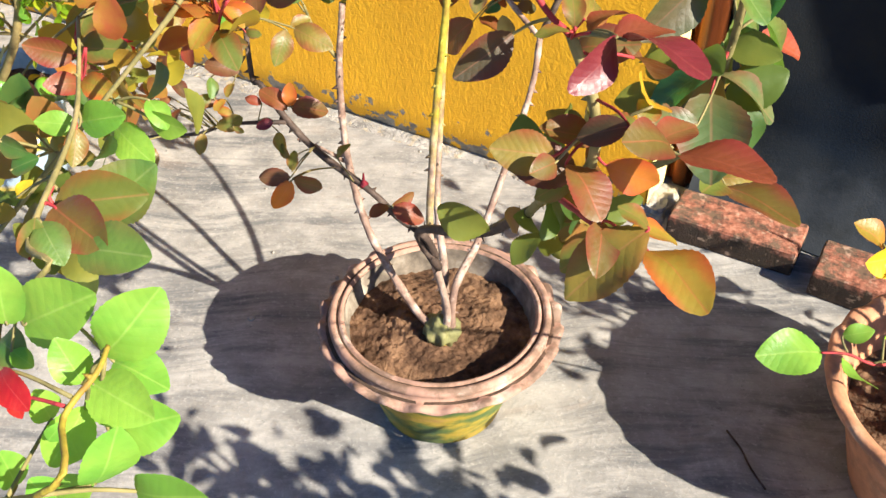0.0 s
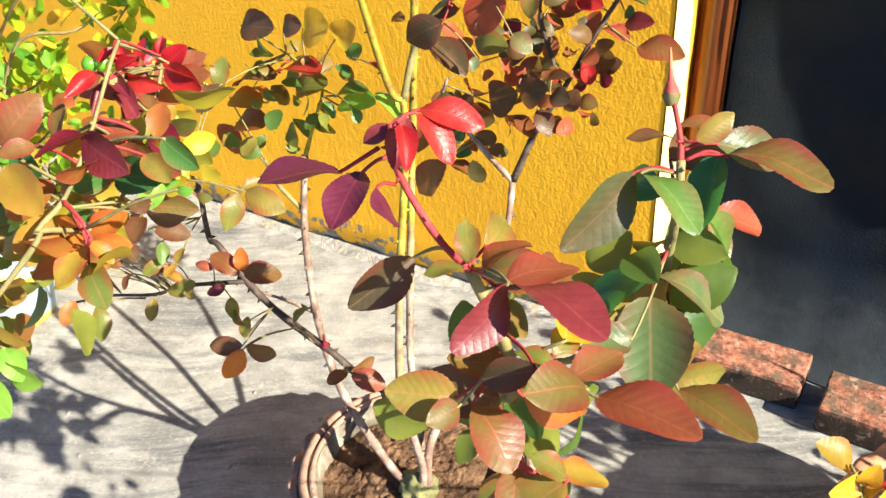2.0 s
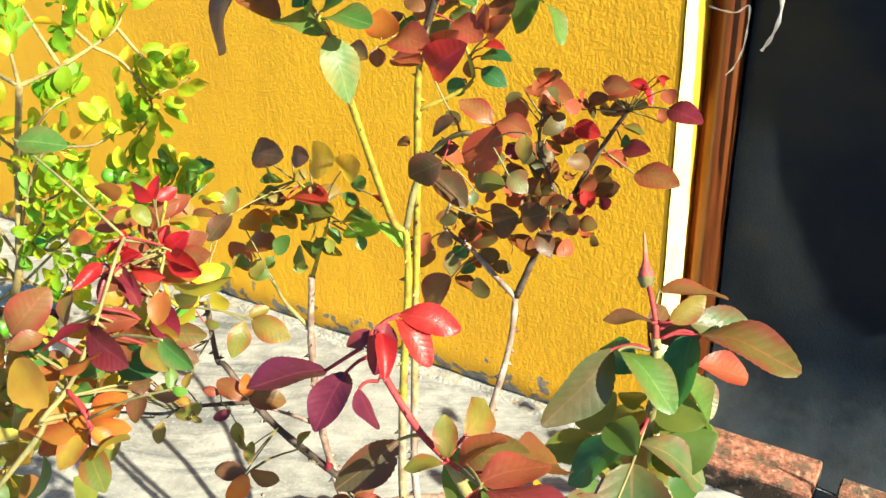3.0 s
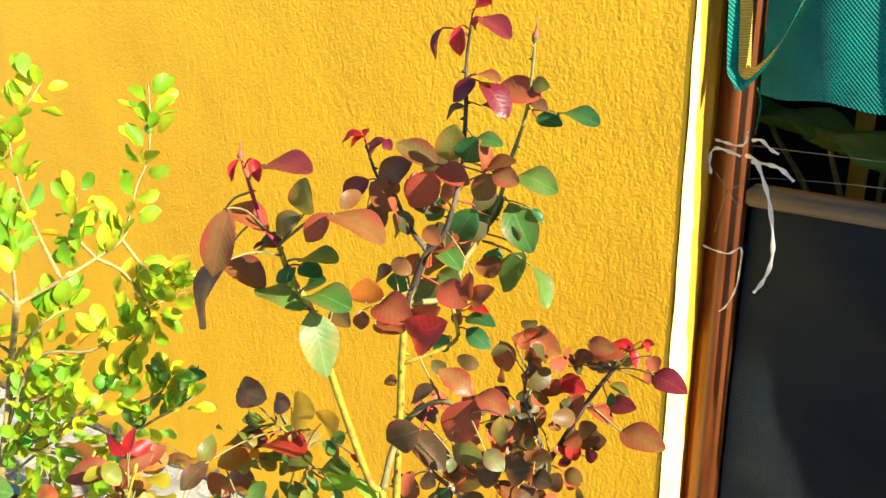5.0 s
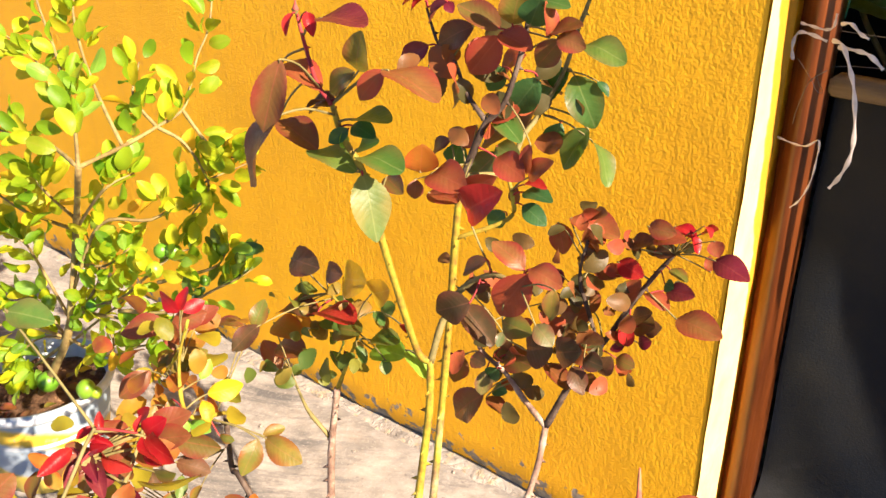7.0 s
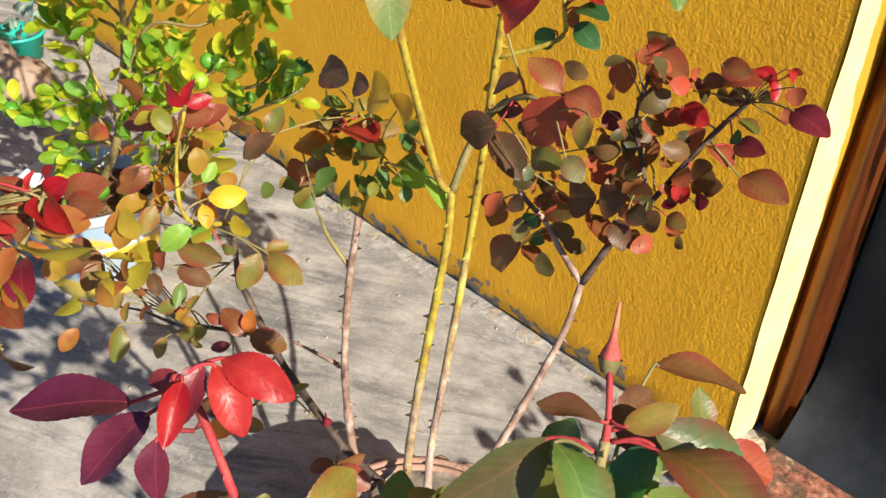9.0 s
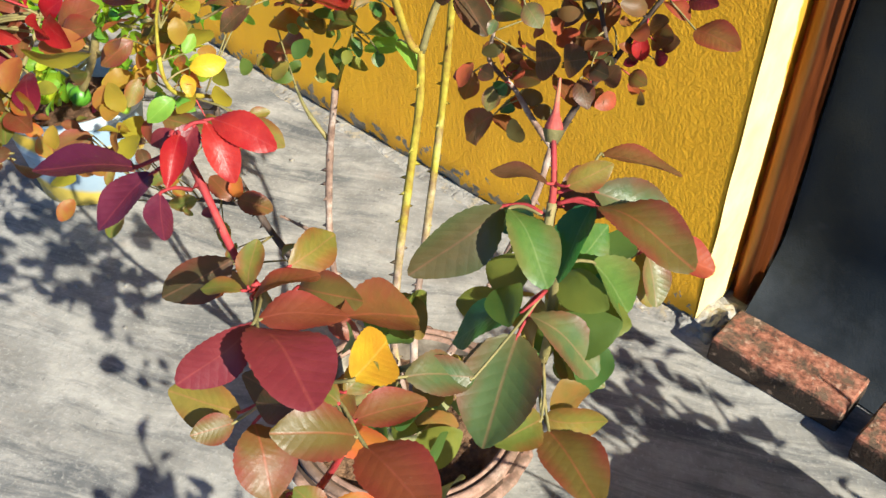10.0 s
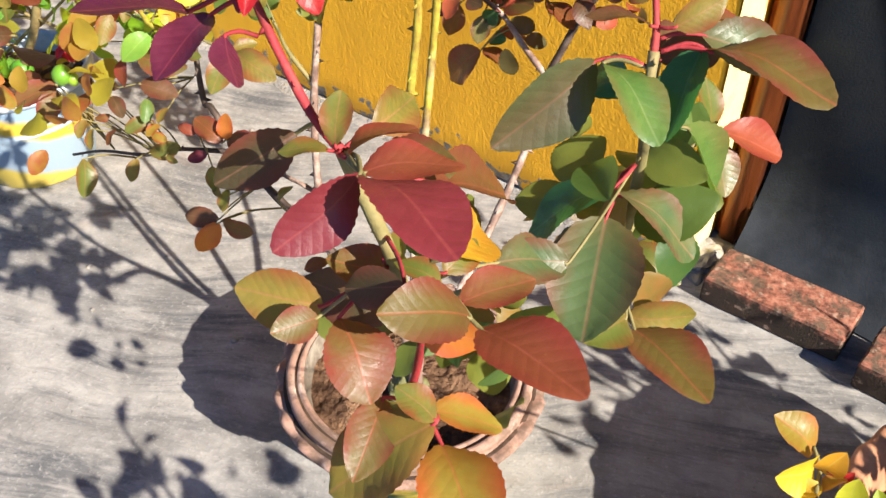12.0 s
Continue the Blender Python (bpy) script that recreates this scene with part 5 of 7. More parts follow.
leaf(rose, (0.111, -0.314, 0.761), (0.155, -0.325, 0.757), "wine", None, 1.00, (-0.07, -0.58, 0.81))
leaf(rose, (0.047, -0.281, 0.688), (0.084, -0.286, 0.697), "wine", None, 1.00, (-0.26, -0.71, 0.65))
leaf(rose, (0.074, -0.304, 0.673), (0.132, -0.313, 0.676), "russet", None, 1.00, (-0.12, -0.50, 0.86))
leaf(rose, (0.027, -0.296, 0.684), (0.062, -0.298, 0.677), "russet", None, 1.00, (0.18, -0.20, 0.96))
leaf(rose, (0.058, -0.302, 0.728), (0.084, -0.309, 0.724), "olive", None, 1.00, (0.10, -0.18, 0.98))
leaf(rose, (0.026, -0.318, 0.624), (0.019, -0.319, 0.655), "red", None, 1.00, (0.63, -0.77, 0.12))
leaf(rose, (0.028, -0.319, 0.659), (0.056, -0.325, 0.683), "dusk", None, 1.00, (-0.54, -0.71, 0.45))
leaf(rose, (0.013, -0.286, 0.638), (0.047, -0.297, 0.648), "bronze", None, 1.37, (-0.39, -0.82, 0.43))
leaf(rose, (0.028, -0.291, 0.635), (0.052, -0.291, 0.647), "dusk", None, 1.32, (-0.14, -0.95, 0.27))
leaf(rose, (0.027, -0.295, 0.618), (0.044, -0.297, 0.629), "wine", None, 1.43, (-0.22, -0.96, 0.17))
leaf(rose, (0.021, -0.316, 0.623), (0.007, -0.323, 0.614), "wine", None, 1.05, (0.22, -0.91, 0.37))
leaf(rose, (0.011, -0.314, 0.600), (0.037, -0.316, 0.599), "bronze", None, 1.29, (-0.04, -0.79, 0.62))
leaf(rose, (0.058, -0.308, 0.712), (0.072, -0.315, 0.715), "teal", None, 1.58, (-0.47, -0.74, 0.48))
leaf(rose, (-0.017, -0.280, 0.667), (0.000, -0.282, 0.668), "dusk", None, 1.49, (-0.13, -0.85, 0.51))

# cut cane with small leaves
leaf(rose, (-0.310, -0.521, 0.702), (-0.251, -0.528, 0.712), "dusk", SMALL, 1.02, (-0.19, -0.82, 0.54))
leaf(rose, (-0.225, -0.540, 0.722), (-0.194, -0.544, 0.731), "dusk", SMALL, 1.27, (-0.23, -0.90, 0.38))
leaf(rose, (-0.197, -0.541, 0.724), (-0.152, -0.549, 0.739), "yellow", SMALL, 1.44, (-0.27, -0.90, 0.34))
leaf(rose, (-0.150, -0.544, 0.724), (-0.113, -0.554, 0.746), "yellow", SMALL, 1.13, (-0.22, -0.97, -0.07))
leaf(rose, (-0.136, -0.545, 0.709), (-0.115, -0.545, 0.724), "green", SMALL, 1.09, (0.03, -1.00, -0.04))
leaf(rose, (-0.172, -0.522, 0.684), (-0.153, -0.526, 0.675), "green", SMALL, 1.00, (0.36, -0.30, 0.88))
leaf(rose, (-0.298, -0.540, 0.651), (-0.243, -0.548, 0.662), "dusk", SMALL, 1.00, (-0.22, -0.22, 0.95))
leaf(rose, (-0.226, -0.556, 0.677), (-0.157, -0.565, 0.693), "red", SMALL, 1.00, (-0.22, 0.02, 0.97))
leaf(rose, (-0.300, -0.529, 0.632), (-0.275, -0.530, 0.620), "orange", SMALL, 1.23, (0.35, -0.53, 0.77))
leaf(rose, (-0.213, -0.546, 0.655), (-0.164, -0.548, 0.673), "olive", SMALL, 1.00, (-0.28, -0.67, 0.69))
leaf(rose, (-0.172, -0.529, 0.651), (-0.125, -0.533, 0.667), "green", SMALL, 1.00, (-0.33, -0.21, 0.92))
leaf(rose, (-0.166, -0.533, 0.643), (-0.111, -0.536, 0.659), "lime", SMALL, 1.00, (-0.27, -0.49, 0.83))
leaf(rose, (-0.103, -0.545, 0.675), (-0.071, -0.549, 0.656), "lime", SMALL, 1.00, (0.51, 0.06, 0.86))
leaf(rose, (-0.130, -0.549, 0.654), (-0.122, -0.555, 0.641), "green", SMALL, 1.35, (0.62, -0.49, 0.61))
leaf(rose, (-0.242, -0.529, 0.607), (-0.218, -0.533, 0.591), "green", SMALL, 1.00, (0.56, 0.10, 0.82))
leaf(rose, (-0.174, -0.548, 0.652), (-0.160, -0.549, 0.635), "green", SMALL, 1.00, (0.76, -0.16, 0.63))
leaf(rose, (-0.212, -0.534, 0.622), (-0.194, -0.539, 0.607), "teal", SMALL, 1.00, (0.65, 0.37, 0.66))
leaf(rose, (-0.093, -0.560, 0.717), (-0.081, -0.565, 0.714), "red", SMALL, 1.00, (0.26, 0.05, 0.96))
leaf(rose, (-0.318, -0.550, 0.623), (-0.263, -0.554, 0.628), "orange", SMALL, 1.00, (-0.11, -0.38, 0.92))
leaf(rose, (-0.313, -0.541, 0.638), (-0.245, -0.544, 0.662), "red", SMALL, 1.00, (-0.34, -0.12, 0.93))
leaf(rose, (-0.367, -0.534, 0.572), (-0.335, -0.537, 0.540), "russet", SMALL, 1.00, (0.67, -0.24, 0.70))
leaf(rose, (-0.320, -0.546, 0.589), (-0.262, -0.550, 0.604), "bronze", SMALL, 1.00, (-0.25, -0.51, 0.83))

# low left shoot
leaf(rose, (-0.247, -0.709, 0.737), (-0.269, -0.714, 0.755), "red")
leaf(rose, (-0.245, -0.709, 0.739), (-0.251, -0.694, 0.758), "red")
leaf(rose, (-0.243, -0.708, 0.739), (-0.238, -0.685, 0.743), "red")
leaf(rose, (-0.266, -0.712, 0.716), (-0.295, -0.749, 0.712), "rose")
leaf(rose, (-0.266, -0.712, 0.715), (-0.245, -0.721, 0.699), "rose")
leaf(rose, (-0.263, -0.71, 0.717), (-0.242, -0.682, 0.728), "rose")
leaf(rose, (-0.259, -0.692, 0.713), (-0.245, -0.666, 0.725), "rose")
leaf(rose, (-0.256, -0.631, 0.684), (-0.285, -0.662, 0.68), "bronze")
leaf(rose, (-0.242, -0.63, 0.685), (-0.242, -0.612, 0.712), "olive")
leaf(rose, (-0.237, -0.626, 0.688), (-0.245, -0.658, 0.668), "dusk")
leaf(rose, (-0.265, -0.673, 0.711), (-0.251, -0.67, 0.704), "bronze")
leaf(rose, (-0.249, -0.732, 0.68), (-0.232, -0.693, 0.692), "olive")
leaf(rose, (-0.254, -0.745, 0.684), (-0.264, -0.777, 0.665), "bronze")
leaf(rose, (-0.252, -0.73, 0.683), (-0.254, -0.743, 0.672), "yellow")
leaf(rose, (-0.245, -0.741, 0.675), (-0.234, -0.735, 0.669), "yellow")
leaf(rose, (-0.256, -0.718, 0.69), (-0.262, -0.733, 0.674), "olive")
leaf(rose, (-0.238, -0.721, 0.677), (-0.228, -0.706, 0.685), "olive")
leaf(rose, (-0.205, -0.717, 0.665), (-0.188, -0.686, 0.668), "yellow")
leaf(rose, (-0.206, -0.722, 0.66), (-0.19, -0.727, 0.644), "yellow")
leaf(rose, (-0.23, -0.726, 0.626), (-0.235, -0.757, 0.608), "lime")
leaf(rose, (-0.231, -0.725, 0.622), (-0.21, -0.716, 0.616), "lime")
leaf(rose, (-0.223, -0.711, 0.671), (-0.227, -0.695, 0.685), "lime")
leaf(rose, (-0.245, -0.704, 0.684), (-0.229, -0.7, 0.668), "green")
leaf(rose, (-0.244, -0.737, 0.601), (-0.206, -0.71, 0.594), "bronze")
leaf(rose, (-0.256, -0.745, 0.598), (-0.245, -0.756, 0.577), "rose")
leaf(rose, (-0.169, -0.69, 0.613), (-0.167, -0.715, 0.583), "olive")
leaf(rose, (-0.163, -0.685, 0.614), (-0.123, -0.673, 0.597), "olive")
leaf(rose, (-0.167, -0.685, 0.615), (-0.159, -0.663, 0.617), "olive")
leaf(rose, (-0.209, -0.708, 0.607), (-0.192, -0.702, 0.606), "olive")
leaf(rose, (-0.251, -0.749, 0.647), (-0.246, -0.768, 0.624), "olive")
leaf(rose, (-0.235, -0.738, 0.656), (-0.232, -0.748, 0.643), "olive")
leaf(rose, (-0.343, -0.777, 0.549), (-0.358, -0.82, 0.54), "rose", SMALL)
leaf(rose, (-0.339, -0.782, 0.549), (-0.333, -0.807, 0.523), "bronze", SMALL)
leaf(rose, (-0.318, -0.782, 0.549), (-0.306, -0.798, 0.53), "dusk", SMALL)
leaf(rose, (-0.306, -0.782, 0.545), (-0.297, -0.763, 0.552), "rose", SMALL)
leaf(rose, (-0.284, -0.753, 0.551), (-0.262, -0.758, 0.537), "dusk", SMALL)
leaf(rose, (-0.235, -0.742, 0.563), (-0.224, -0.756, 0.547), "green", SMALL)
leaf(rose, (-0.244, -0.741, 0.575), (-0.214, -0.721, 0.565), "dusk", SMALL)
leaf(rose, (-0.27, -0.749, 0.564), (-0.286, -0.756, 0.566), "dusk", SMALL)
leaf(rose, (-0.294, -0.781, 0.533), (-0.292, -0.794, 0.518), "olive", SMALL)
leaf(rose, (-0.234, -0.748, 0.545), (-0.241, -0.769, 0.536), "olive", SMALL)
leaf(rose, (-0.293, -0.762, 0.565), (-0.307, -0.771, 0.568), "dusk", SMALL)
leaf(rose, (-0.286, -0.759, 0.531), (-0.293, -0.772, 0.529), "rose", SMALL)
leaf(rose, (-0.242, -0.756, 0.533), (-0.235, -0.739, 0.536), "dusk", SMALL)
leaf(rose, (-0.214, -0.746, 0.545), (-0.218, -0.761, 0.538), "orange", SMALL)
leaf(rose, (-0.223, -0.753, 0.535), (-0.208, -0.746, 0.53), "orange", SMALL)
leaf(rose, (-0.373, -0.778, 0.544), (-0.387, -0.793, 0.551), "bronze", SMALL)
leaf(rose, (-0.327, -0.829, 0.582), (-0.345, -0.845, 0.593), "orange", SMALL)
leaf(rose, (-0.332, -0.834, 0.578), (-0.309, -0.835, 0.563), "orange", SMALL)
leaf(rose, (-0.266, -0.764, 0.526), (-0.267, -0.779, 0.514), "bronze", SMALL)
leaf(rose, (-0.333, -0.76, 0.59), (-0.335, -0.774, 0.58), "red", SMALL)
leaf(rose, (-0.323, -0.761, 0.597), (-0.313, -0.751, 0.606), "red", SMALL)
leaf(rose, (-0.344, -0.762, 0.589), (-0.328, -0.76, 0.574), "red", SMALL)
leaf(rose, (-0.288, -0.779, 0.524), (-0.277, -0.791, 0.51), "olive", SMALL)
leaf(rose, (-0.208, -0.737, 0.562), (-0.202, -0.754, 0.555), "olive", SMALL)
leaf(rose, (-0.148, -0.72, 0.545), (-0.151, -0.713, 0.569), "orange", SMALL)
leaf(rose, (-0.147, -0.72, 0.545), (-0.113, -0.701, 0.54), "bronze", SMALL)
leaf(rose, (-0.15, -0.723, 0.542), (-0.18, -0.729, 0.559), "bronze", SMALL)
leaf(rose, (-0.175, -0.733, 0.546), (-0.189, -0.742, 0.553), "rose", SMALL)
leaf(rose, (-0.161, -0.734, 0.531), (-0.171, -0.75, 0.527), "wine", SMALL)
leaf(rose, (-0.154, -0.736, 0.521), (-0.142, -0.744, 0.502), "olive", SMALL)
leaf(rose, (-0.122, -0.759, 0.485), (-0.13, -0.782, 0.46), "orange", SMALL)
leaf(rose, (-0.122, -0.755, 0.486), (-0.095, -0.742, 0.476), "bronze", SMALL)
leaf(rose, (-0.127, -0.75, 0.49), (-0.134, -0.736, 0.505), "olive", SMALL)
leaf(rose, (-0.124, -0.757, 0.487), (-0.152, -0.775, 0.487), "dusk", SMALL)
leaf(rose, (-0.135, -0.744, 0.498), (-0.149, -0.739, 0.51), "olive", SMALL)
leaf(rose, (-0.106, -0.703, 0.487), (-0.096, -0.69, 0.501), "olive", SMALL)
leaf(rose, (-0.042, -0.7, 0.447), (-0.052, -0.722, 0.444), "bronze", SMALL)
leaf(rose, (-0.038, -0.7, 0.449), (-0.025, -0.677, 0.458), "rose", SMALL)
leaf(rose, (-0.037, -0.701, 0.448), (-0.008, -0.684, 0.431), "rose", SMALL)
leaf(rose, (-0.312, -0.787, 0.481), (-0.295, -0.805, 0.45), "olive", SMALL)
leaf(rose, (-0.2, -0.755, 0.521), (-0.19, -0.75, 0.515), "olive", SMALL)
leaf(rose, (-0.233, -0.768, 0.509), (-0.23, -0.782, 0.49), "olive", SMALL)
leaf(rose, (-0.22, -0.761, 0.517), (-0.203, -0.737, 0.522), "olive", SMALL)
bud(rose, (-0.1, -0.671, 0.432), (-0.096, -0.674, 0.454), M_BUD_DARK, 0.006)


# ---- the rose beside the camera ----
rose_left = thing("rose_bush", "young rose bush with bright green and orange leaves, near the others", "rose bush")
cane(rose_left, [(-0.22, -1.36, 0.19), (-0.15, -1.29, 0.45), (-0.05, -1.2, 0.62), (0.138, -1.162, 0.78), (0.122, -1.15, 0.788), (0.08, -1.091, 0.796), (0.047, -1.058, 0.804), (0.02, -1.033, 0.815)], 0.0018, 0.0011, M_CANE_OLIVE, 0.03, 31)
cane(rose_left, [(-0.15, -1.29, 0.45), (-0.04, -1.22, 0.55), (0.219, -1.226, 0.772), (0.211, -1.203, 0.785), (0.208, -1.185, 0.789), (0.201, -1.174, 0.789)], 0.0016, 0.001, M_CANE, 0.03, 32)
cane(rose_left, [(-0.05, -1.2, 0.62), (0.082, -1.04, 0.818), (0.088, -1.018, 0.84), (0.086, -1.001, 0.846), (0.088, -0.986, 0.863), (0.08, -0.969, 0.874), (0.079, -0.953, 0.895), (0.08, -0.946, 0.904)], 0.0015, 0.0009, M_CANE_OLIVE, 0.025, 33)
cane(rose_left, [(0.086, -1.001, 0.846), (0.103, -1.005, 0.844), (0.109, -1.006, 0.836)], 0.0012, 0.0008, M_CANE_RED, 0, 34)
tips(rose_left)
leaf(rose_left, (0.186, -1.169, 0.771), (0.201, -1.146, 0.797), "lime", None, 1.18, (0.75, -0.22, 0.63))
leaf(rose_left, (0.153, -1.179, 0.778), (0.183, -1.162, 0.797), "lime", None, 1.18, (0.73, -0.09, 0.67))
leaf(rose_left, (0.193, -1.184, 0.773), (0.185, -1.184, 0.793), "lime", None, 1.18, (0.78, -0.31, 0.54))
leaf(rose_left, (0.197, -1.183, 0.775), (0.227, -1.18, 0.771), "lime", None, 1.18, (0.58, -0.41, 0.71))
leaf(rose_left, (0.174, -1.16, 0.752), (0.202, -1.156, 0.748), "lime", None, 1.18, (0.66, -0.18, 0.73))
leaf(rose_left, (0.216, -1.205, 0.752), (0.225, -1.193, 0.779), "lime", None, 1.18, (0.92, -0.06, 0.39))
leaf(rose_left, (0.198, -1.184, 0.749), (0.224, -1.168, 0.759), "lime", None, 1.18, (0.69, -0.36, 0.63))
leaf(rose_left, (0.224, -1.195, 0.742), (0.257, -1.187, 0.755), "lime", None, 1.18, (0.87, -0.28, 0.42))
leaf(rose_left, (0.199, -1.189, 0.769), (0.196, -1.209, 0.752), "lime", None, 1.18, (0.79, -0.28, 0.54))
leaf(rose_left, (0.146, -1.182, 0.777), (0.148, -1.178, 0.806), "lime", None, 1.18, (0.64, -0.37, 0.68))
leaf(rose_left, (0.137, -1.138, 0.781), (0.17, -1.126, 0.783), "green", None, 1.18, (0.54, -0.25, 0.80))
leaf(rose_left, (0.115, -1.131, 0.79), (0.15, -1.133, 0.783), "bronze", None, 1.18, (0.64, -0.47, 0.61))
leaf(rose_left, (0.111, -1.111, 0.77), (0.133, -1.087, 0.794), "green", None, 1.18, (0.69, -0.34, 0.64))
leaf(rose_left, (0.106, -1.126, 0.784), (0.141, -1.1, 0.788), "olive", None, 1.0, (0.55, -0.54, 0.64))
leaf(rose_left, (0.068, -1.06, 0.777), (0.098, -1.064, 0.767), "lime")
leaf(rose_left, (0.072, -1.084, 0.791), (0.078, -1.096, 0.776), "olive")
leaf(rose_left, (0.068, -1.08, 0.788), (0.053, -1.094, 0.793), "lime")
leaf(rose_left, (0.061, -1.074, 0.785), (0.09, -1.067, 0.795), "lime")
leaf(rose_left, (0.123, -1.143, 0.793), (0.141, -1.149, 0.781), "green", None, 1.18, (0.60, -0.39, 0.70))
leaf(rose_left, (0.12, -1.152, 0.777), (0.124, -1.145, 0.797), "olive", None, 1.0, (0.82, -0.23, 0.52))
leaf(rose_left, (0.021, -1.041, 0.796), (0.002, -1.059, 0.805), "bronze")
leaf(rose_left, (0.022, -1.039, 0.8), (0.05, -1.026, 0.801), "olive")
leaf(rose_left, (0.029, -1.048, 0.784), (0.025, -1.068, 0.792), "rose")
leaf(rose_left, (0.03, -1.048, 0.787), (0.054, -1.044, 0.784), "orange")
leaf(rose_left, (0.013, -1.034, 0.799), (0.018, -1.021, 0.821), "olive")
leaf(rose_left, (0.178, -1.203, 0.79), (0.196, -1.207, 0.782), "red")
leaf(rose_left, (0.184, -1.206, 0.781), (0.193, -1.209, 0.778), "red")
leaf(rose_left, (0.177, -1.194, 0.751), (0.176, -1.195, 0.769), "lime", None, 1.18, (0.82, -0.12, 0.56))
leaf(rose_left, (0.147, -1.185, 0.765), (0.158, -1.184, 0.761), "lime", None, 1.18, (0.76, -0.31, 0.57))
leaf(rose_left, (0.203, -1.201, 0.775), (0.2, -1.207, 0.768), "lime", None, 1.18, (0.78, -0.20, 0.59))
leaf(rose_left, (0.132, -1.182, 0.76), (0.155, -1.184, 0.763), "green", None, 1.18, (0.78, -0.31, 0.55))
leaf(rose_left, (0.179, -1.217, 0.736), (0.177, -1.216, 0.755), "lime", None, 1.18, (0.64, 0.08, 0.76))
leaf(rose_left, (0.202, -1.216, 0.742), (0.201, -1.219, 0.76), "lime", None, 1.18, (0.79, -0.10, 0.61))
leaf(rose_left, (0.202, -1.214, 0.743), (0.217, -1.205, 0.755), "lime", None, 1.18, (0.71, -0.13, 0.69))
leaf(rose_left, (0.073, -1.125, 0.774), (0.079, -1.118, 0.782), "yellow")
leaf(rose_left, (0.048, -1.111, 0.772), (0.061, -1.102, 0.779), "green", None, 1.18, (0.56, -0.30, 0.77))
leaf(rose_left, (0.114, -1.146, 0.776), (0.115, -1.151, 0.793), "olive", None, 1.0, (0.70, -0.07, 0.71))
leaf(rose_left, (0.04, -1.107, 0.784), (0.059, -1.105, 0.783), "green")
leaf(rose_left, (-0.035, -1.05, 0.765), (-0.005, -1.054, 0.765), "bronze")
leaf(rose_left, (-0.015, -1.068, 0.766), (-0.006, -1.057, 0.774), "green")
leaf(rose_left, (0.082, -0.992, 0.819), (0.07, -0.997, 0.831), "orange")
leaf(rose_left, (0.087, -0.997, 0.82), (0.077, -1.021, 0.829), "orange")
leaf(rose_left, (0.091, -0.999, 0.822), (0.089, -1.019, 0.809), "orange")
leaf(rose_left, (0.079, -0.991, 0.816), (0.095, -0.976, 0.829), "orange")
leaf(rose_left, (0.091, -0.997, 0.823), (0.108, -0.986, 0.82), "orange")
leaf(rose_left, (0.1, -1.002, 0.829), (0.111, -1, 0.819), "orange")
leaf(rose_left, (0.093, -1.002, 0.814), (0.114, -1.012, 0.801), "olive")
leaf(rose_left, (0.082, -0.978, 0.869), (0.077, -1.003, 0.867), "wine")
leaf(rose_left, (0.086, -0.982, 0.87), (0.118, -0.984, 0.862), "wine")
leaf(rose_left, (0.089, -0.955, 0.862), (0.072, -0.975, 0.863), "rose")
leaf(rose_left, (0.046, -1.001, 0.864), (0.059, -0.981, 0.886), "rose")
leaf(rose_left, (0.063, -0.993, 0.865), (0.059, -1.01, 0.866), "rose")
leaf(rose_left, (0.049, -0.974, 0.854), (0.049, -0.965, 0.872), "bronze")
leaf(rose_left, (0.082, -0.97, 0.845), (0.077, -0.993, 0.847), "green")
leaf(rose_left, (0.085, -0.97, 0.844), (0.116, -0.966, 0.849), "teal")
leaf(rose_left, (0.031, -0.983, 0.831), (0.033, -0.986, 0.855), "teal")
leaf(rose_left, (0.078, -0.952, 0.855), (0.094, -0.954, 0.848), "bronze")
leaf(rose_left, (0.082, -0.958, 0.856), (0.098, -0.971, 0.849), "bronze")
leaf(rose_left, (0.075, -0.961, 0.841), (0.071, -0.977, 0.842), "bronze")
leaf(rose_left, (0.081, -0.949, 0.84), (0.106, -0.948, 0.84), "rose")
leaf(rose_left, (0.088, -0.957, 0.822), (0.088, -0.971, 0.829), "dusk")
leaf(rose_left, (0.085, -0.963, 0.817), (0.097, -0.977, 0.812), "dusk")
leaf(rose_left, (0.046, -0.981, 0.828), (0.039, -0.996, 0.839), "green")
leaf(rose_left, (0.04, -0.996, 0.839), (0.034, -1.005, 0.839), "orange")
leaf(rose_left, (0.058, -1.001, 0.831), (0.056, -1.015, 0.832), "lime")
leaf(rose_left, (0.06, -0.984, 0.826), (0.077, -0.985, 0.824), "green")
leaf(rose_left, (0.038, -1.005, 0.819), (0.058, -1.003, 0.834), "lime")
leaf(rose_left, (0.08, -0.956, 0.814), (0.102, -0.948, 0.814), "dusk")
leaf(rose_left, (0.077, -0.934, 0.855), (0.098, -0.944, 0.843), "wine")
leaf(rose_left, (0.048, -0.905, 0.832), (0.067, -0.902, 0.84), "olive")
leaf(rose_left, (0.064, -0.953, 0.887), (0.065, -0.973, 0.882), "red", SLIM)
leaf(rose_left, (0.068, -0.944, 0.891), (0.081, -0.939, 0.889), "red", SLIM)
leaf(rose_left, (0.072, -0.942, 0.884), (0.093, -0.937, 0.879), "red", SLIM)
leaf(rose_left, (0.068, -0.945, 0.876), (0.089, -0.953, 0.868), "wine", SLIM)
leaf(rose_left, (0.079, -0.922, 0.884), (0.105, -0.927, 0.882), "red", SLIM)
leaf(rose_left, (0.068, -0.941, 0.896), (0.064, -0.95, 0.891), "red", SLIM)
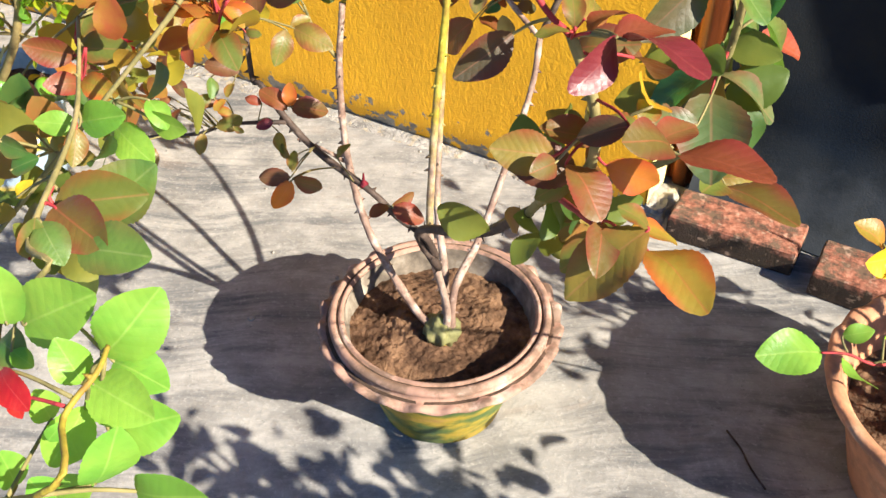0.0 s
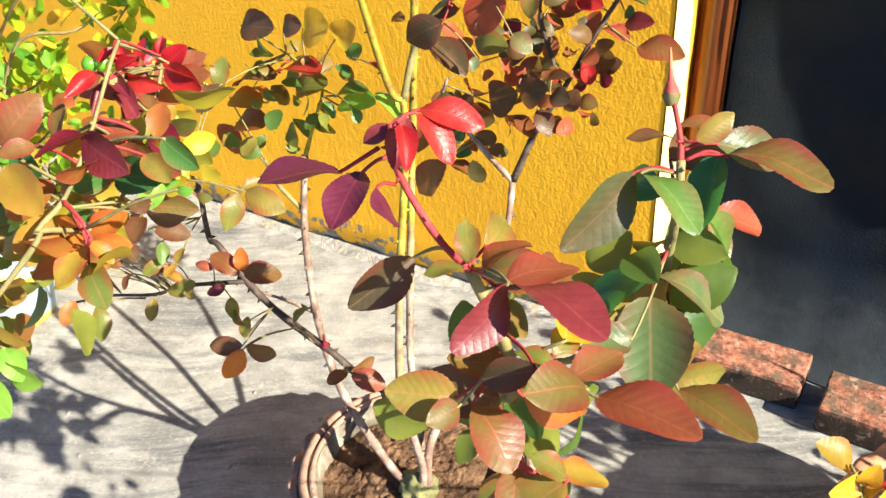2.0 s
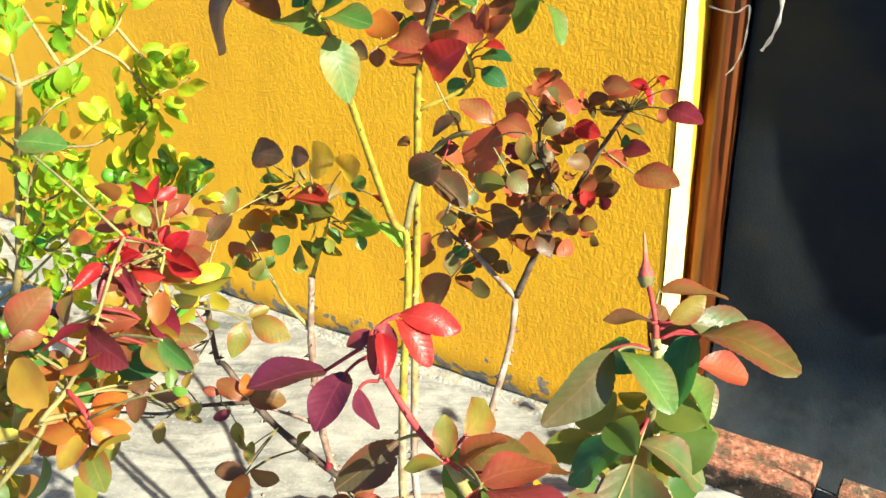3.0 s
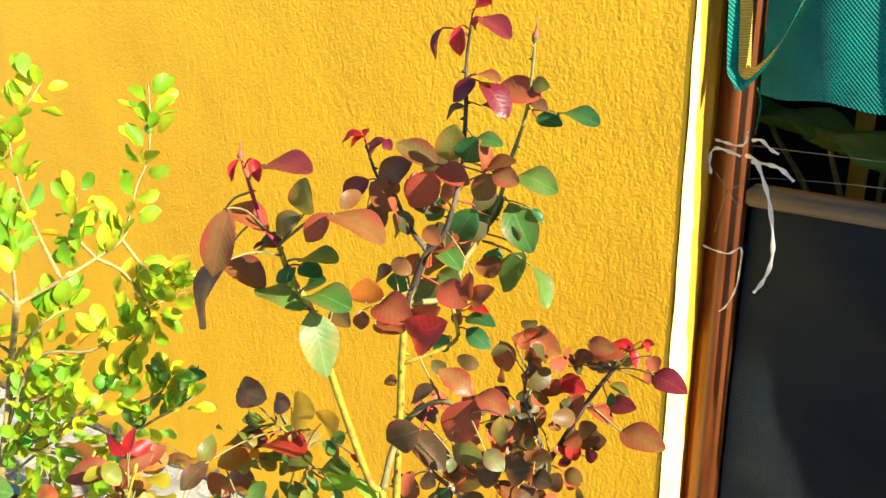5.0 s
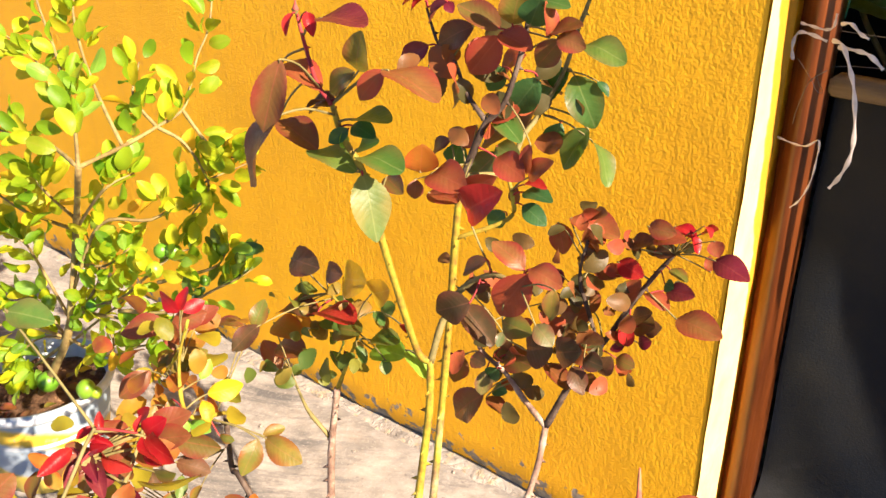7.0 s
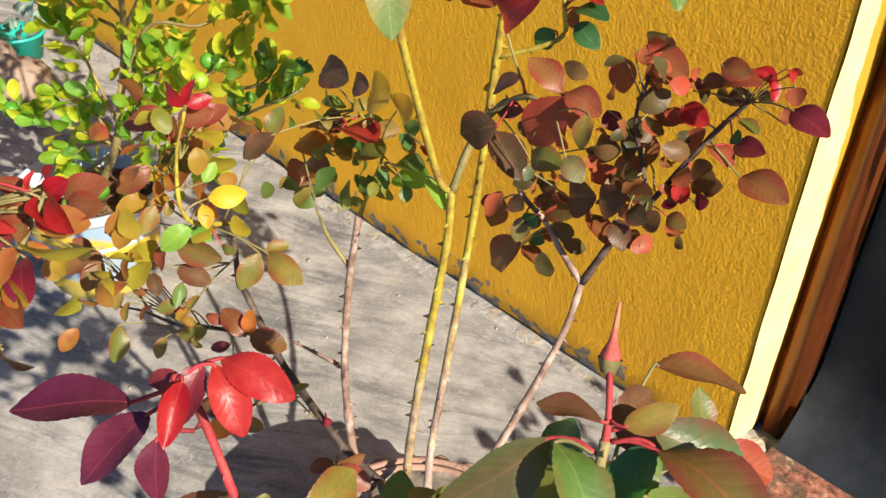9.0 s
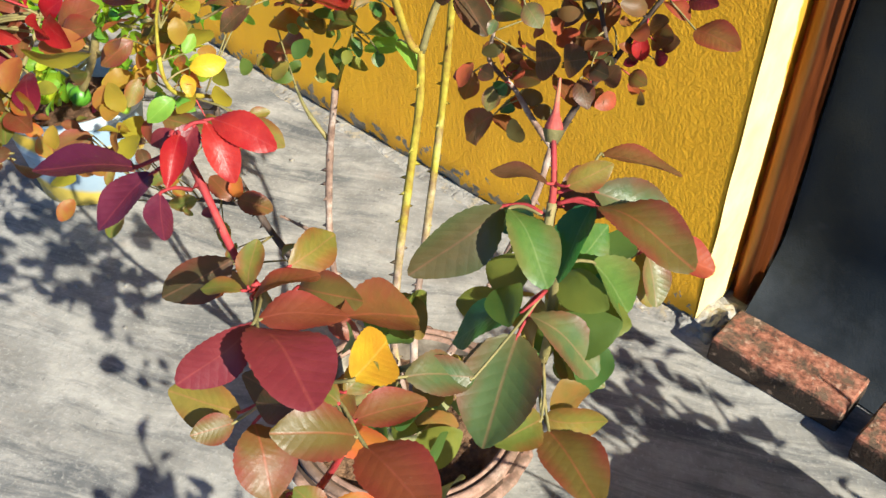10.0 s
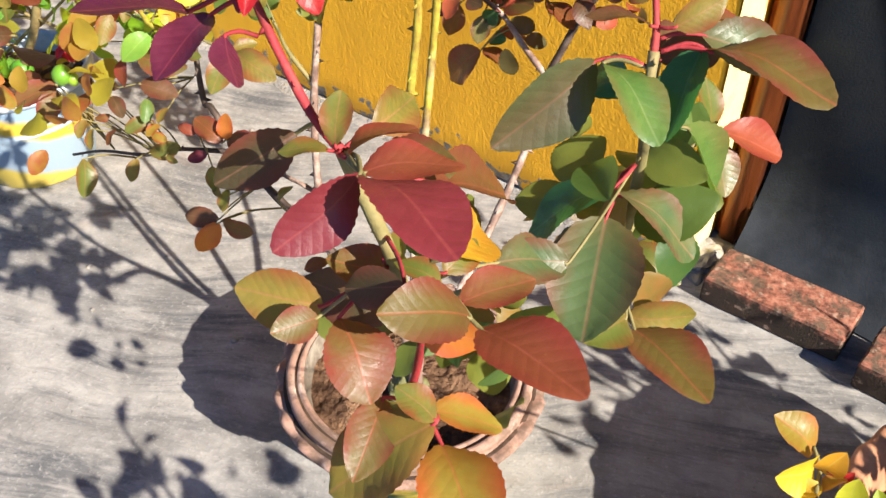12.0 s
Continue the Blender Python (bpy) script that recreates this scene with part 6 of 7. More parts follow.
leaf(rose_left, (0.064, -0.938, 0.887), (0.058, -0.933, 0.896), "red", SLIM)
leaf(rose_left, (0.065, -0.952, 0.881), (0.068, -0.963, 0.869), "wine", SLIM)
leaf(rose_left, (0.08, -0.926, 0.889), (0.08, -0.921, 0.898), "red", SLIM)
leaf(rose_left, (0.07, -0.949, 0.884), (0.089, -0.954, 0.879), "wine", SLIM)
leaf(rose_left, (0.075, -0.949, 0.888), (0.088, -0.944, 0.896), "red", SLIM)
leaf(rose_left, (0.001, -0.946, 0.94), (0.026, -0.932, 0.937), "green")
leaf(rose_left, (0.09, -1.055, 0.788), (0.115, -1.052, 0.787), "lime")
leaf(rose_left, (0.089, -1.052, 0.796), (0.105, -1.056, 0.786), "lime")
leaf(rose_left, (0.059, -1.03, 0.804), (0.074, -1.034, 0.803), "yellow")
leaf(rose_left, (0.068, -0.924, 0.871), (0.051, -0.939, 0.874), "rose")
leaf(rose_left, (0.059, -0.936, 0.867), (0.049, -0.946, 0.872), "rose")
leaf(rose_left, (0.064, -0.934, 0.863), (0.073, -0.95, 0.863), "wine")
leaf(rose_left, (0.059, -0.921, 0.872), (0.069, -0.939, 0.874), "rose")
leaf(rose_left, (0.057, -0.919, 0.876), (0.051, -0.933, 0.883), "rose")
leaf(rose_left, (0.06, -0.913, 0.876), (0.067, -0.91, 0.89), "red")
leaf(rose_left, (0.068, -0.915, 0.876), (0.092, -0.914, 0.869), "red")
leaf(rose_left, (0.067, -0.916, 0.876), (0.08, -0.908, 0.888), "red")
leaf(rose_left, (0.05, -0.904, 0.863), (0.067, -0.886, 0.873), "rose")
leaf(rose_left, (0.056, -0.906, 0.86), (0.077, -0.894, 0.867), "rose")
leaf(rose_left, (0.062, -0.925, 0.867), (0.075, -0.934, 0.862), "rose")
leaf(rose_left, (0.074, -0.946, 0.844), (0.077, -0.957, 0.837), "orange")
leaf(rose_left, (0.081, -0.946, 0.847), (0.1, -0.942, 0.846), "orange")
leaf(rose_left, (0.072, -0.948, 0.838), (0.092, -0.959, 0.83), "olive")
leaf(rose_left, (0.068, -0.943, 0.85), (0.07, -0.957, 0.837), "bronze")
leaf(rose_left, (0.104, -0.965, 0.858), (0.123, -0.967, 0.85), "olive")
leaf(rose_left, (0.138, -0.977, 0.881), (0.156, -0.975, 0.87), "green")
leaf(rose_left, (0.153, -0.987, 0.865), (0.161, -0.984, 0.865), "lime")
cane(rose_left, [(0.088, -1.018, 0.84), (0.076, -0.977, 0.818), (0.075, -0.947, 0.845), (0.073, -0.933, 0.859), (0.069, -0.921, 0.872), (0.066, -0.914, 0.881)], 0.0014, 0.0009, M_CANE_OLIVE, 0.03, 35)


# ---- the young rose in the orange pot ----
rose_young = thing("rose_bush", "young rose with yellow-green and orange leaves in orange pot", "rose bush")
cane(rose_young, [(0.57, -0.36, 0.12), (0.55, -0.42, 0.26), (0.5, -0.53, 0.4), (0.45, -0.68, 0.53), (0.435, -0.81, 0.656), (0.426, -0.802, 0.669), (0.419, -0.796, 0.673)], 0.0016, 0.0009, M_CANE_OLIVE, 0.02, 41)
cane(rose_young, [(0.5, -0.53, 0.4), (0.5, -0.62, 0.5), (0.452, -0.773, 0.564), (0.424, -0.803, 0.584), (0.41, -0.822, 0.594)], 0.0013, 0.0008, M_CANE_RED, 0, 42)
tips(rose_young)
leaf(rose_young, (0.42, -0.797, 0.67), (0.4, -0.803, 0.686), "orange", SLIM, 1.8)
leaf(rose_young, (0.423, -0.802, 0.67), (0.415, -0.828, 0.679), "yellow", SLIM, 1.8)
leaf(rose_young, (0.425, -0.803, 0.669), (0.433, -0.8, 0.685), "yellow", SLIM, 1.8)
leaf(rose_young, (0.431, -0.811, 0.67), (0.423, -0.822, 0.666), "yellow", SLIM, 1.8)
leaf(rose_young, (0.432, -0.812, 0.668), (0.438, -0.802, 0.672), "orange", SLIM, 1.8)
leaf(rose_young, (0.441, -0.809, 0.661), (0.442, -0.806, 0.681), "gold", SLIM, 1.8)
leaf(rose_young, (0.438, -0.813, 0.661), (0.439, -0.827, 0.668), "orange", SLIM, 1.8)
leaf(rose_young, (0.437, -0.802, 0.67), (0.439, -0.799, 0.675), "red", SLIM, 1.8)
leaf(rose_young, (0.459, -0.794, 0.647), (0.449, -0.788, 0.661), "gold", SLIM, 1.8)
leaf(rose_young, (0.41, -0.82, 0.592), (0.375, -0.852, 0.597), "lime", wide=1.1)
leaf(rose_young, (0.417, -0.796, 0.591), (0.434, -0.788, 0.599), "lime", wide=1.1)
leaf(rose_young, (0.422, -0.808, 0.584), (0.449, -0.819, 0.58), "lime", wide=1.1)
leaf(rose_young, (0.441, -0.773, 0.583), (0.44, -0.773, 0.604), "lime", wide=1.1)
leaf(rose_young, (0.448, -0.79, 0.579), (0.463, -0.789, 0.576), "lime", wide=1.1)


# ---- small crowded leaves of the middle rose ----
M_SPRAY = mass_leaf("dusky_spray", ((0.030, 0.034, 0.012), (0.06, 0.055, 0.018), (0.24, 0.075, 0.026), (0.38, 0.055, 0.030)), (0.30, 0.20, 0.05), (0.55, 0.16, 0.05), 0.2)
M_SPRAY_GREEN = mass_leaf("olive_spray", ((0.025, 0.075, 0.018), (0.075, 0.11, 0.02), (0.17, 0.17, 0.025), (0.22, 0.08, 0.025)), (0.25, 0.42, 0.05), (0.55, 0.40, 0.05), 0.25)
M_SPRAY_WARM = mass_leaf("warm_spray", ((0.09, 0.12, 0.016), (0.26, 0.22, 0.014), (0.22, 0.08, 0.022), (0.22, 0.028, 0.02)), (0.60, 0.50, 0.04), (0.80, 0.20, 0.04), 0.3)
sprays(rose, [[(-0.031, -0.335, 0.564), (-0.006, -0.325, 0.611), (0.03, -0.3, 0.694), (0.057, -0.29, 0.742)], [(-0.085, -0.36, 0.521), (-0.113, -0.36, 0.562), (-0.146, -0.37, 0.613)], [(-0.006, -0.325, 0.611), (-0.028, -0.34, 0.67), (-0.053, -0.36, 0.727), (-0.077, -0.38, 0.75)], [(-0.028, -0.34, 0.635), (-0.085, -0.36, 0.652), (-0.143, -0.38, 0.669)], [(-0.003, -0.32, 0.689), (-0.021, -0.34, 0.746), (0.001, -0.33, 0.765)]], 95, (0.018, 0.034), 0.020, SMALL, M_SPRAY, "crowded dusky red-green leaves", 71)
sprays(rose, [[(-0.198, -0.54, 0.62), (-0.186, -0.535, 0.664), (-0.236, -0.53, 0.688)], [(-0.208, -0.54, 0.673), (-0.256, -0.55, 0.659), (-0.292, -0.56, 0.681)], [(-0.211, -0.54, 0.634), (-0.271, -0.57, 0.601), (-0.287, -0.6, 0.594)]], 42, (0.016, 0.030), 0.018, SMALL, M_SPRAY_GREEN, "small olive and green leaves", 72)
sprays(rose, [[(-0.22, -0.733, 0.643), (-0.235, -0.728, 0.695), (-0.218, -0.721, 0.749)], [(-0.233, -0.695, 0.623), (-0.258, -0.72, 0.659), (-0.26, -0.739, 0.677)], [(-0.264, -0.78, 0.581), (-0.257, -0.818, 0.607)]], 52, (0.020, 0.036), 0.024, SMALL, M_SPRAY_WARM, "small orange and yellow leaves", 73)
sprays(rose, [[(0.15, -0.72, 0.52), (0.22, -0.74, 0.6), (0.26, -0.75, 0.68)], [(0.164, -0.776, 0.575), (0.2, -0.811, 0.633), (0.25, -0.88, 0.7)], [(0.128, -0.743, 0.53), (0.2, -0.82, 0.62), (0.24, -0.86, 0.66)]], 30, (0.030, 0.046), 0.022, BLADES, M_SPRAY_GREEN, "lower front leaves in shade", 75)
sprays(rose, [[(0.24, -0.73, 0.6), (0.28, -0.752, 0.68), (0.294, -0.765, 0.76)], [(0.27, -0.74, 0.7), (0.29, -0.71, 0.7)]], 18, (0.034, 0.050), 0.020, BLADES, M_SPRAY_GREEN, "sage and olive leaves", 78)
sprays(rose_left, [[(0.011, -1.091, 0.734), (-0.016, -1.056, 0.755), (-0.05, -1.01, 0.776)], [(0.028, -1.071, 0.741), (-0.004, -1.011, 0.744), (-0.034, -0.966, 0.762)], [(0.057, -1.128, 0.744), (-0.004, -1.08, 0.754)]], 66, (0.020, 0.036), 0.030, SMALL, M_SPRAY_GREEN, "small green and olive leaves", 76)
sprays(rose_left, [[(0.054, -1.003, 0.816), (0.062, -0.983, 0.835), (0.061, -0.956, 0.851)], [(0.04, -1.002, 0.832), (0.062, -1.005, 0.806)]], 40, (0.018, 0.032), 0.024, SMALL, M_SPRAY_WARM, "small orange and yellow leaves", 77)
sprays(rose, [[(-0.084, -0.455, 0.882), (-0.077, -0.45, 0.913), (-0.06, -0.43, 0.952)], [(-0.096, -0.45, 0.927), (-0.126, -0.45, 0.957)], [(-0.071, -0.4, 0.873), (-0.061, -0.38, 0.898)]], 26, (0.026, 0.040), 0.016, SMALL, M_SPRAY, "crowded dusky red-green leaves", 74)


# ---- the lime tree in the painted bucket ----
citrus = thing("lime_tree", "small lime tree with yellow-green leaves growing in a bucket", "lime tree")
_cr = random.Random(5)
# The green set puts the shade of the lower right twigs into their tint.
TWIG_TINTS = {"gold": ("gold", "gold", "citrus", "yellow", "citrus", "gold"), "citrus": ("citrus", "citrus", "gold", "lime", "gold", "citrus"), "green": ("green", "lime", "teal", "lime"), "lime": ("lime", "citrus", "lime", "gold", "citrus")}


MASS = []


def twig(tree, points, count, tint, seed):
    """A thin twig with leaves in small tufts along it."""
    bm = bmesh.new()
    path = add_tube(bm, points, 0.0032, 0.0012, 6, 5, 0.2)
    part("stem", bm, M_TWIG, tree)
    rng = random.Random(seed)
    for i in range(count):
        k = min(len(path) - 2, int((0.15 + 0.87 * rng.random() ** 0.8) * (len(path) - 1)))
        a, b = path[k], path[k + 1]
        d = (b - a).normalized()
        out = Vector((rng.gauss(0, 1), rng.gauss(0, 1), rng.gauss(0.6, 0.8)))
        out = (out - d * out.dot(d)).normalized()
        way = (out * 0.9 + d * rng.uniform(0.2, 1.0)).normalized()
        base = a.lerp(b, rng.random()) + out * rng.uniform(0.002, 0.022)
        ln = rng.uniform(0.029, 0.044)
        if i % 5 > 1:
            MASS.append((base, base + way * ln, (rng.gauss(0.4, 0.5), rng.gauss(-0.5, 0.5), rng.gauss(0.6, 0.4))))
            continue
        leaf(tree, base, base + way * ln, rng.choice(TWIG_TINTS[tint]), OVAL, 1.1, (rng.gauss(0.4, 0.5), rng.gauss(-0.5, 0.5), rng.gauss(0.6, 0.4)))


def citrus_fruit(at, r):
    k = bmesh.new()
    bmesh.ops.create_uvsphere(k, u_segments=16, v_segments=10, radius=r)
    for v in k.verts:
        u = v.co.z / r
        v.co.z *= 1.06
        if u < -0.85:
            v.co.z -= r * 0.10
    part("lime", k, M_LIME, citrus, "unripe green lime").matrix_basis = pose(*at, _cr.uniform(-25, 25), _cr.uniform(-25, 25), 0)


_k = Mat("lime_peel", 0.38, spec=0.5)
_k.color(_k.mix(_k.info.outputs["Random"], (0.05, 0.20, 0.012), (0.22, 0.34, 0.015)))
_k.bump(_k.noise(500, 2), 0.25, 0.001)
M_LIME = _k.m


M_FOLIAGE = mass_leaf("citrus_foliage", ((0.045, 0.13, 0.006), (0.13, 0.26, 0.008), (0.32, 0.40, 0.010), (0.46, 0.44, 0.012)), (0.26, 0.52, 0.012), (0.66, 0.64, 0.012), 0.38)
trunk_line = [(-1.085, -0.56, 0.16), (-0.969, -0.538, 0.315), (-0.917, -0.528, 0.434), (-0.874, -0.518, 0.562), (-0.64, -0.6, 0.755)]
cane(citrus, trunk_line, 0.008, 0.0045, M_TWIG, 0, 51)
twig(citrus, [(-0.64, -0.6, 0.755), (-0.704, -0.502, 0.741), (-0.727, -0.43, 0.747), (-0.724, -0.385, 0.763), (-0.731, -0.362, 0.793), (-0.74, -0.337, 0.832), (-0.739, -0.311, 0.872), (-0.749, -0.291, 0.921), (-0.768, -0.272, 0.978)], 41, "gold", 60)
twig(citrus, [(-0.64, -0.6, 0.755), (-0.695, -0.57, 0.776), (-0.752, -0.541, 0.789), (-0.792, -0.526, 0.803), (-0.869, -0.52, 0.831), (-0.913, -0.521, 0.851), (-0.961, -0.529, 0.871)], 41, "citrus", 61)
twig(citrus, [(-0.705, -0.501, 0.743), (-0.766, -0.492, 0.8), (-0.841, -0.468, 0.851), (-0.89, -0.444, 0.91), (-0.893, -0.411, 0.949), (-0.89, -0.377, 0.988)], 34, "citrus", 62)
twig(citrus, [(-0.64, -0.6, 0.755), (-0.754, -0.585, 0.758), (-0.846, -0.584, 0.745), (-0.937, -0.593, 0.746)], 26, "citrus", 63)
twig(citrus, [(-0.908, -0.526, 0.447), (-0.826, -0.499, 0.58), (-0.75, -0.451, 0.595), (-0.71, -0.409, 0.631), (-0.688, -0.379, 0.656), (-0.65, -0.328, 0.679)], 49, "gold", 64)
twig(citrus, [(-0.724, -0.385, 0.763), (-0.691, -0.368, 0.71), (-0.668, -0.345, 0.689), (-0.647, -0.315, 0.705)], 30, "gold", 65)
twig(citrus, [(-0.935, -0.529, 0.394), (-0.82, -0.496, 0.444), (-0.742, -0.469, 0.513), (-0.716, -0.44, 0.541), (-0.7, -0.418, 0.548)], 41, "citrus", 66)
twig(citrus, [(-0.824, -0.497, 0.421), (-0.729, -0.458, 0.439), (-0.668, -0.407, 0.481), (-0.643, -0.379, 0.498), (-0.625, -0.356, 0.516)], 38, "green", 67)
twig(citrus, [(-0.947, -0.531, 0.379), (-0.959, -0.555, 0.486), (-0.959, -0.573, 0.536), (-0.991, -0.601, 0.558)], 26, "citrus", 68)
twig(citrus, [(-0.737, -0.466, 0.493), (-0.671, -0.4, 0.518), (-0.659, -0.376, 0.554)], 22, "green", 69)
twig(citrus, [(-0.874, -0.518, 0.562), (-0.762, -0.531, 0.649), (-0.715, -0.523, 0.687), (-0.719, -0.483, 0.691)], 34, "citrus", 70)
twig(citrus, [(-0.727, -0.43, 0.747), (-0.709, -0.397, 0.714), (-0.687, -0.38, 0.647), (-0.705, -0.406, 0.602)], 30, "gold", 71)
twig(citrus, [(-0.843, -0.529, 0.596), (-0.81, -0.582, 0.672), (-0.811, -0.591, 0.711)], 30, "gold", 72)
twig(citrus, [(-0.899, -0.517, 0.49), (-0.845, -0.492, 0.498), (-0.788, -0.477, 0.542)], 30, "citrus", 73)
twig(citrus, [(-0.965, -0.537, 0.328), (-1.015, -0.561, 0.319), (-1.062, -0.588, 0.277)], 22, "lime", 74)
twig(citrus, [(-0.95, -0.532, 0.367), (-0.887, -0.517, 0.406), (-0.849, -0.505, 0.359), (-0.87, -0.513, 0.308)], 22, "gold", 75)
twig(citrus, [(-0.969, -0.538, 0.315), (-1.064, -0.564, 0.239), (-1.079, -0.604, 0.216)], 26, "lime", 76)
twig(citrus, [(-0.961, -0.536, 0.329), (-0.869, -0.511, 0.319), (-0.779, -0.482, 0.365), (-0.74, -0.467, 0.34)], 30, "lime", 77)
twig(citrus, [(-0.935, -0.529, 0.394), (-0.793, -0.487, 0.406), (-0.746, -0.467, 0.382)], 26, "gold", 78)
twig(citrus, [(-0.874, -0.518, 0.562), (-0.903, -0.576, 0.605), (-0.939, -0.599, 0.633)], 26, "gold", 79)
twig(citrus, [(-0.727, -0.43, 0.747), (-0.756, -0.444, 0.79), (-0.788, -0.408, 0.83)], 19, "gold", 80)
twig(citrus, [(-0.751, -0.541, 0.789), (-0.879, -0.492, 0.859), (-0.943, -0.473, 0.926), (-0.954, -0.438, 0.981)], 34, "citrus", 81)
twig(citrus, [(-0.968, -0.53, 0.322), (-0.982, -0.586, 0.367), (-1.043, -0.638, 0.374), (-1.1, -0.67, 0.398)], 32, "lime", 80)
twig(citrus, [(-0.971, -0.536, 0.334), (-0.997, -0.561, 0.407), (-1.024, -0.601, 0.397)], 24, "lime", 81)
twig(citrus, [(-0.953, -0.524, 0.36), (-0.867, -0.499, 0.47), (-0.908, -0.488, 0.54)], 28, "lime", 82)
twig(citrus, [(-0.972, -0.53, 0.309), (-0.899, -0.5, 0.375), (-0.824, -0.487, 0.434)], 20, "citrus", 83)
citrus_fruit((-0.738, -0.467, 0.516), 0.014)
citrus_fruit((-0.881, -0.515, 0.417), 0.011)
citrus_fruit((-1.043, -0.556, 0.208), 0.02)
citrus_fruit((-0.93, -0.536, 0.234), 0.017)
citrus_fruit((-0.665, -0.384, 0.547), 0.01)
citrus_fruit((-0.681, -0.415, 0.496), 0.009)
citrus_fruit((-0.749, -0.295, 0.915), 0.007)
citrus_fruit((-0.718, -0.44, 0.545), 0.013)
citrus_fruit((-0.979, -0.545, 0.402), 0.013)
citrus_fruit((-0.736, -0.451, 0.545), 0.012)
citrus_fruit((-1.081, -0.66, 0.386), 0.015)
citrus_fruit((-1.008, -0.542, 0.48), 0.008)
citrus_fruit((-0.919, -0.524, 0.225), 0.011)
citrus_fruit((-0.841, -0.485, 0.267), 0.01)
foliage(citrus, MASS, OVAL, M_FOLIAGE, "dense yellow-green lime leaves")


def build_bucket(at):
    b = thing("bucket", "white and pale blue bucket with yellow painted bands holding soil", "bucket", at)
    k = Mat("chipped_white_yellow_paint", 0.5, spec=0.4)
    z = k.axis(2)
    slant = k.math("ADD", z, k.math("MULTIPLY", k.axis(1), 0.35))
    wob = k.math("ADD", slant, k.math("MULTIPLY", k.noise(9, 4), 0.04))
    col = k.ramp(wob, (0.0, (0.46, 0.36, 0.07)), (0.04, (0.48, 0.37, 0.06)), (0.05, (0.27, 0.34, 0.41)), (0.115, (0.25, 0.33, 0.40)), (0.125, (0.48, 0.34, 0.03)), (0.15, (0.48, 0.33, 0.03)), (0.16, (0.22, 0.30, 0.38)))
    col = k.mix(k.grey(k.noise(28, 5, 0.65), 0.62, 0.68, 0, 0.7), col, (0.22, 0.20, 0.18))
    k.color(col).bump(k.noise(40, 4), 0.3, 0.003)
    bm = bmesh.new()
    add_lathe(bm, [(0.001, 0), (0.098, 0), (0.101, 0.004), (0.118, 0.10), (0.132, 0.185), (0.131, 0.19)], 72)
    part("body", bm, k.m, b)
    bm = bmesh.new()
    add_lathe(bm, [(0.131, 0.184), (0.139, 0.186), (0.142, 0.192), (0.142, 0.200), (0.139, 0.206), (0.133, 0.206), (0.129, 0.200), (0.122, 0.12)], 72)
    k2 = Mat("pale_blue_rim", 0.5)
    k2.color(k2.ramp(k2.noise(30, 5), (0.35, (0.28, 0.36, 0.43)), (0.65, (0.45, 0.50, 0.54))))
    part("rim", bm, k2.m, b, "pale blue rolled bucket rim")
    bm = bmesh.new()
    add_sheet(bm, 48, 14, lambda u, v: (0.126 * max(v, 0.003) * math.cos(6.2832 * u), 0.126 * max(v, 0.003) * math.sin(6.2832 * u), 0.165 + 0.01 * noise.noise(Vector((v * 6 * math.cos(6.2832 * u), v * 6 * math.sin(6.2832 * u), 2)))))
    part("soil", bm, M_SOIL, b, "dark damp soil")
    rng = random.Random(8)
    litter = thing("fallen_leaves", "dry yellow and brown leaves lying on bucket soil", "fallen leaves", at, 0, "", "stuff")
    for i in range(26):
        a, r = rng.uniform(0, 6.28), 0.105 * rng.random() ** 0.5
        p = Vector((r * math.cos(a), r * math.sin(a), 0.176 + rng.uniform(0, 0.008)))
        q = Vector((rng.gauss(0, 1), rng.gauss(0, 1), rng.gauss(0, 0.25))).normalized() * rng.uniform(0.022, 0.035)
        if (p + q).xy.length < 0.115:
            _plain_leaf(litter, p, p + q, rng.choice(("yellow", "dusk", "bronze", "olive", "dusk")), 1.0, (0.2, -0.2, 1), OVAL, 0.1)


build_bucket((-1.085, -0.56, 0))


